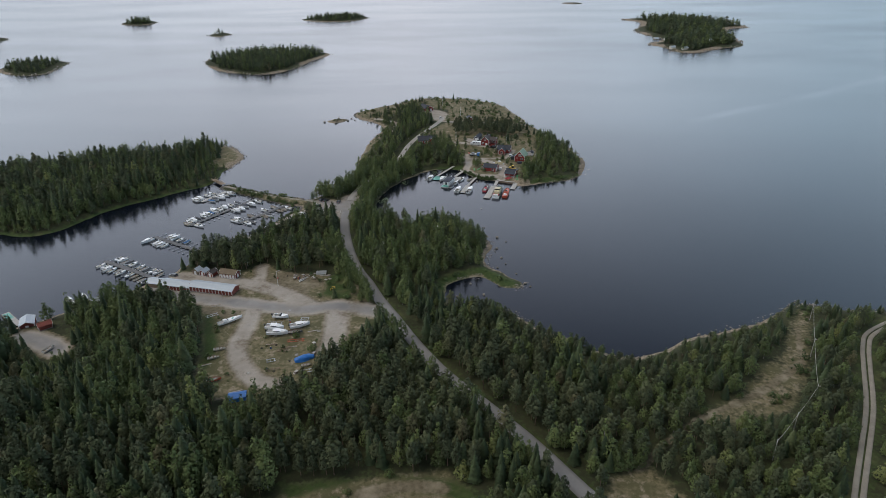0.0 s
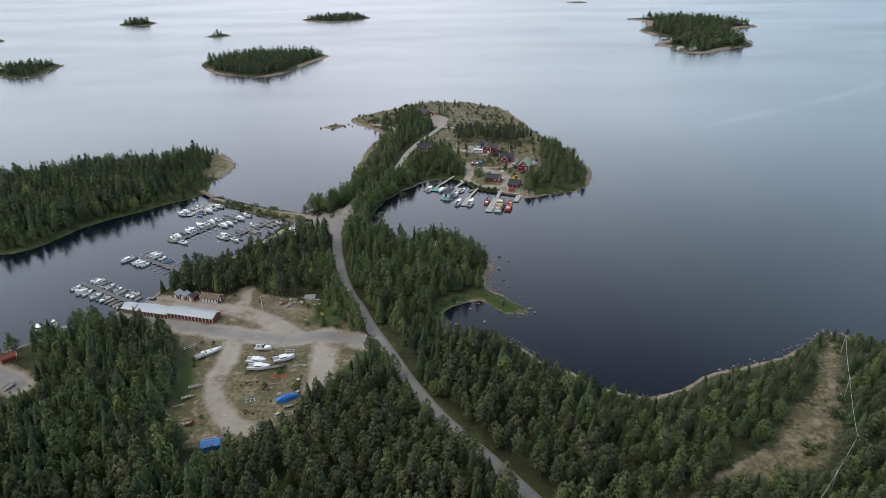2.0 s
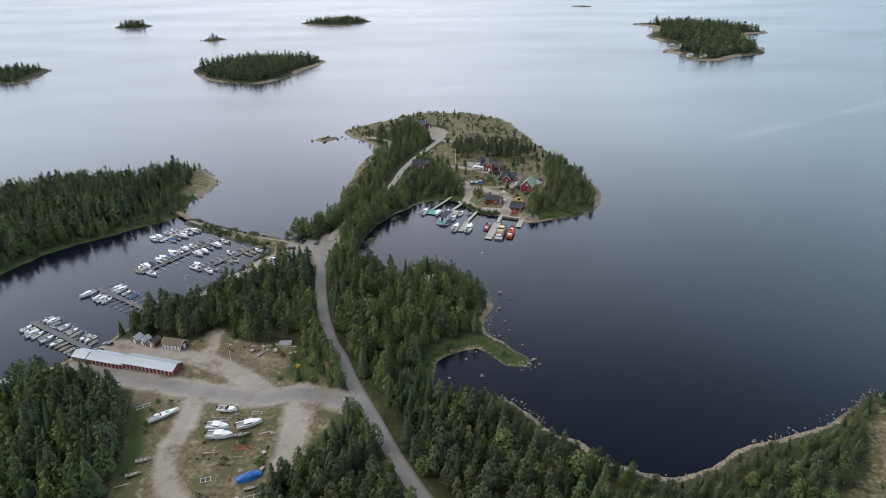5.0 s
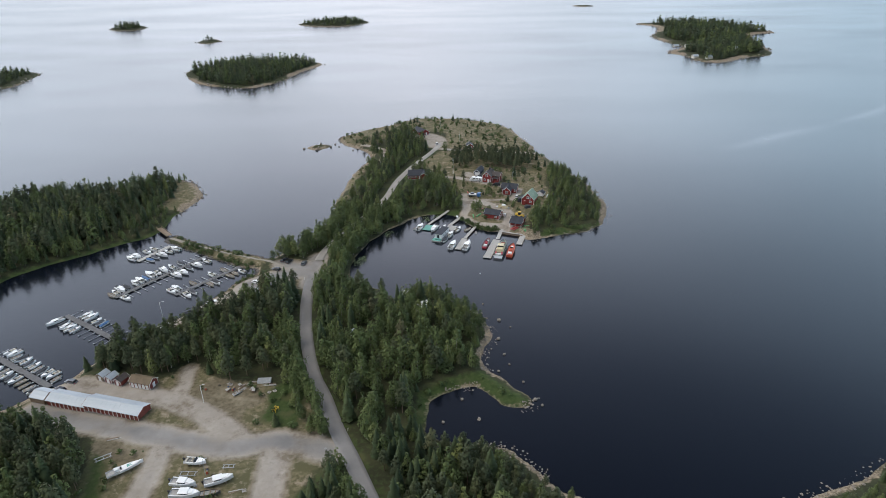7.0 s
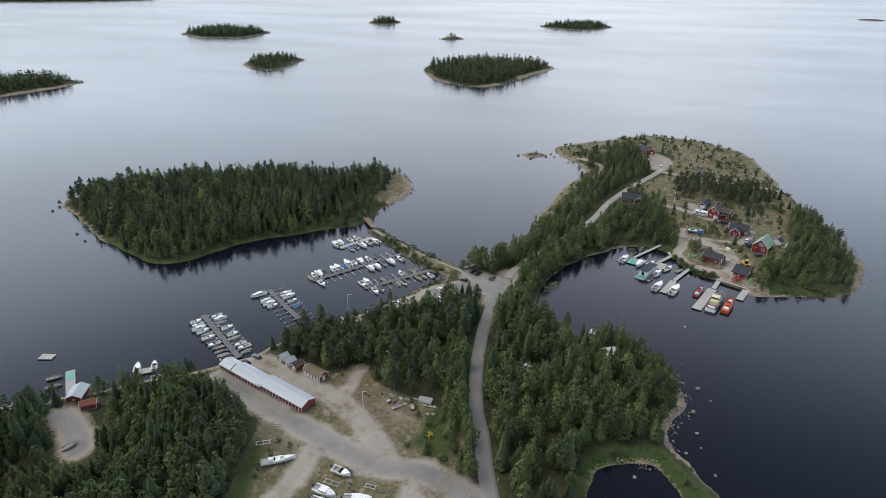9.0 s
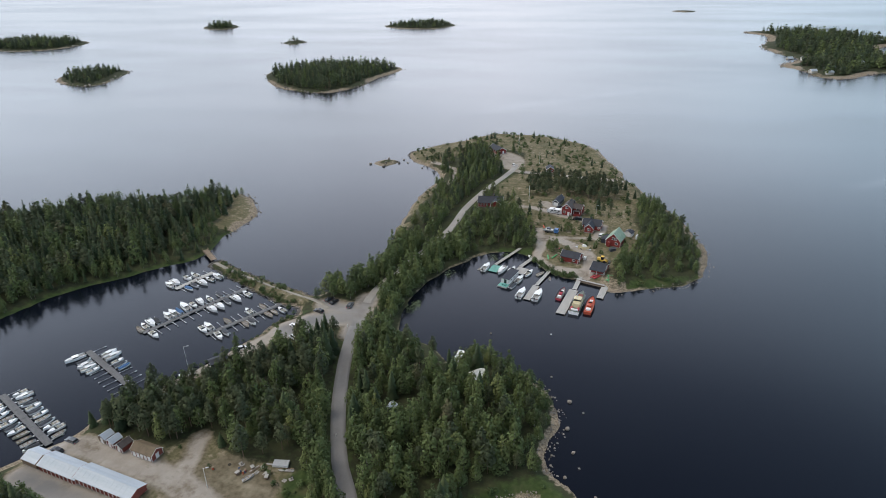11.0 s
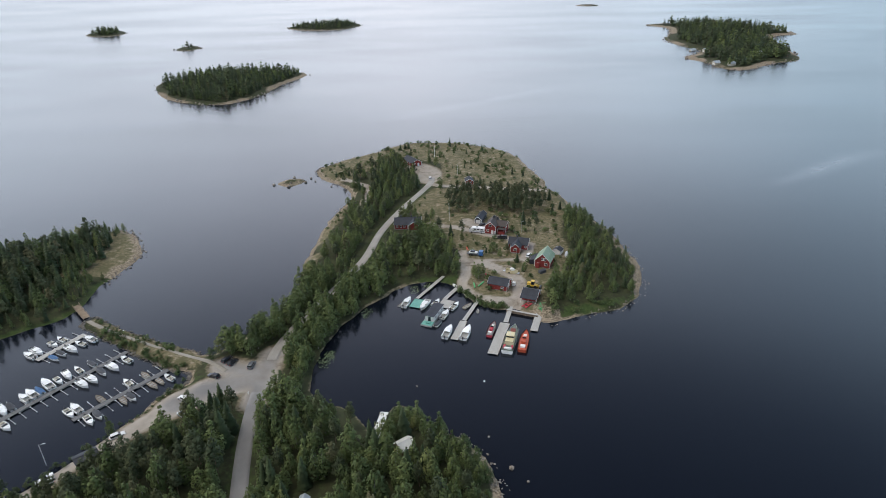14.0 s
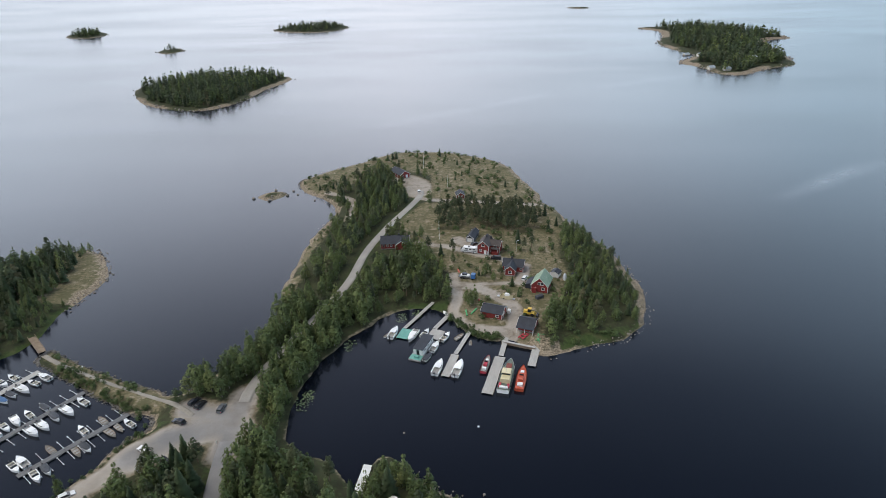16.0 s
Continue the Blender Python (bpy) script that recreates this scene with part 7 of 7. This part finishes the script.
def pebble(r):
    bm = bmesh.new()
    bmesh.ops.create_icosphere(bm, subdivisions=1, radius=0.5)
    off = Vector(r.uniform(-9, 9, 3))
    for v in bm.verts:
        v.co *= 1 + 0.5 * noise.noise(v.co * 2.2 + off)
    vs = np.array([v.co[:] for v in bm.verts])
    ts = np.array([[v.index for v in f.verts] for f in bm.faces])
    bm.free()
    return vs, ts


stones = [pebble(rng) for _ in range(5)]


def shore_stones(name, label, land, gap, lo, hi, big, keep=lambda x, y: np.ones(len(x), bool), material=M_rock):
    c = land.line
    seg = np.linalg.norm(np.diff(np.vstack([c, c[:1]]), axis=0), axis=1)
    n = int(seg.sum() / gap)
    s = rng.uniform(0, len(c), n)
    i = s.astype(int)
    p = c[i] + (np.roll(c, -1, 0)[i] - c[i]) * (s - i)[:, None] + rng.normal(0, 1, (n, 2)) * [(hi - lo) / 2.5, (hi - lo) / 2.5]
    d = land.z(p[:, 0], p[:, 1], land.d)
    ok = (d > lo) & (d < hi) & keep(p[:, 0], p[:, 1])
    V, T, b = [], [], 0
    for (px, py), pz in zip(p[ok], land.z(p[ok][:, 0], p[ok][:, 1])):
        v, t = stones[rng.integers(len(stones))]
        q = big * rng.uniform(0.35, 1) ** 1.8
        V.append(v * q * rng.uniform(0.7, 1.2, 3) + [px, py, max(pz, -0.12) + q * 0.1])
        T.append(t + b)
        b += len(v)
    if V:
        return tagged(new(name, fast_mesh(name, np.vstack(V), np.vstack(T), [material])), label, "stones", kind="stuff")


shore_stones("shore_stones", "grey and brown stones along the waterline", mainland, 0.45, -2.8, 2.2, 0.85, lambda x, y: (((x > -2) & (y < 312) & (y > 170)) | (y > 480) | (x > 30)) & ~((x > -8) & (x < 26) & (y > 224) & (y < 247)) & (vnoise(x, y, 25, 31) > -0.35))
shore_stones("shore_stones", "grey stones along the island waterline", west_island, 0.6, -3, 1.5, 1.3, lambda x, y: (x < -268) | (y > 400))
shore_stones("causeway_stones", "rough stone facing along the causeway", mainland, 0.3, -1.2, 0.7, 1.0, lambda x, y: (x < -84) & (y > 318), M_causeway)
for land, gap, tall, fill in isles:
    shore_stones("shore_stones", "pale stones round the island", land, 3, -4, 4, 3.0)
for px, py, q in ((21, 278, 1.6), (22.5, 268, 1.2), (20, 258, 1.1), (24, 262, 0.9), (31, 243, 1.5), (28, 252, 1.0), (33, 240, 1.1), (1.5, 232, 1.2), (7.3, 243, 1.2), (12.6, 233.4, 1.4), (22, 291, 1.6), (26, 286, 0.9),
                 (-339, 340, 2.4), (-331, 334, 2.0), (-329, 328, 1.8), (-287, 309, 1.8), (-275, 304, 1.8), (-148.5, 430, 1.8), (-185, 464, 2.0), (-165, 457, 1.8), (-197, 465, 1.8), (16, 303.4, 0.9), (-7, 327.6, 0.8), (-88, 540, 1.6), (-84, 534, 1.4), (-72, 524, 1.4)):
    t = thing("boulder", "rounded grey boulder standing in shallow water", "boulder", "shore boulders")
    v, f = stones[rng.integers(len(stones))]
    me = fast_mesh("stone", v * q, f, [M_rock])
    new("stone", me).parent = t
    t.matrix_basis = pose(px, py, 0.12 * q, 0, 0, rng.uniform(0, 360))
for px, py, w in ((-40.4, 342.5, 3.2), (-39.6, 346, 2.0), (-30.2, 374.6, 2.6), (-12, 393, 2.4), (-6, 396, 2.2)):
    t = thing("lily_patch", "patch of floating water lily leaves", "water lilies", "lily patches", "stuff")
    bm = bmesh.new()
    for _ in range(int(w * 26)):
        a, q = rng.uniform(0, 6.28), w * rng.random() ** 0.6
        bmesh.ops.create_circle(bm, cap_ends=True, segments=6, radius=rng.uniform(0.12, 0.3), matrix=Matrix.Translation((math.cos(a) * q, math.sin(a) * q * 1.5, 0.05 + rng.random() * 0.02)))
    part("leaves", bm, M_lily, t)
    t.matrix_basis = pose(px, py, 0)
for px, py in ((-103.4, 353.3), (-124.5, 363.3), (15.6, 330)):
    t = thing("buoy", "small white mooring buoy", "buoy", "buoys")
    bm = bmesh.new()
    bmesh.ops.create_icosphere(bm, subdivisions=2, radius=0.35)
    part("float", bm, M_white, t)
    part("ring", rod(bmesh.new(), (0, 0, 0.3), (0, 0, 0.55), 0.05, 6), M_steel, t)
    t.matrix_basis = pose(px, py, 0.1)
# cabins on the far eastern island
for px, py in ((312, 1018), (322, 998), (372, 958), (316, 898), (303, 910)):
    t = thing("cabin", "tiny far pale cabin on the island shore", "cabin", "island cabins")
    block(t, 5, 7, 2.6, 1.8, M_cream, M_metalroof, 0.4)
    wall_door(t, "S", 0, 1.0, 2.0, 5, 7, M_white)
    stand(t, px, py, 20, float(isles[7][0].z(np.array([px]), np.array([py]))[0]))
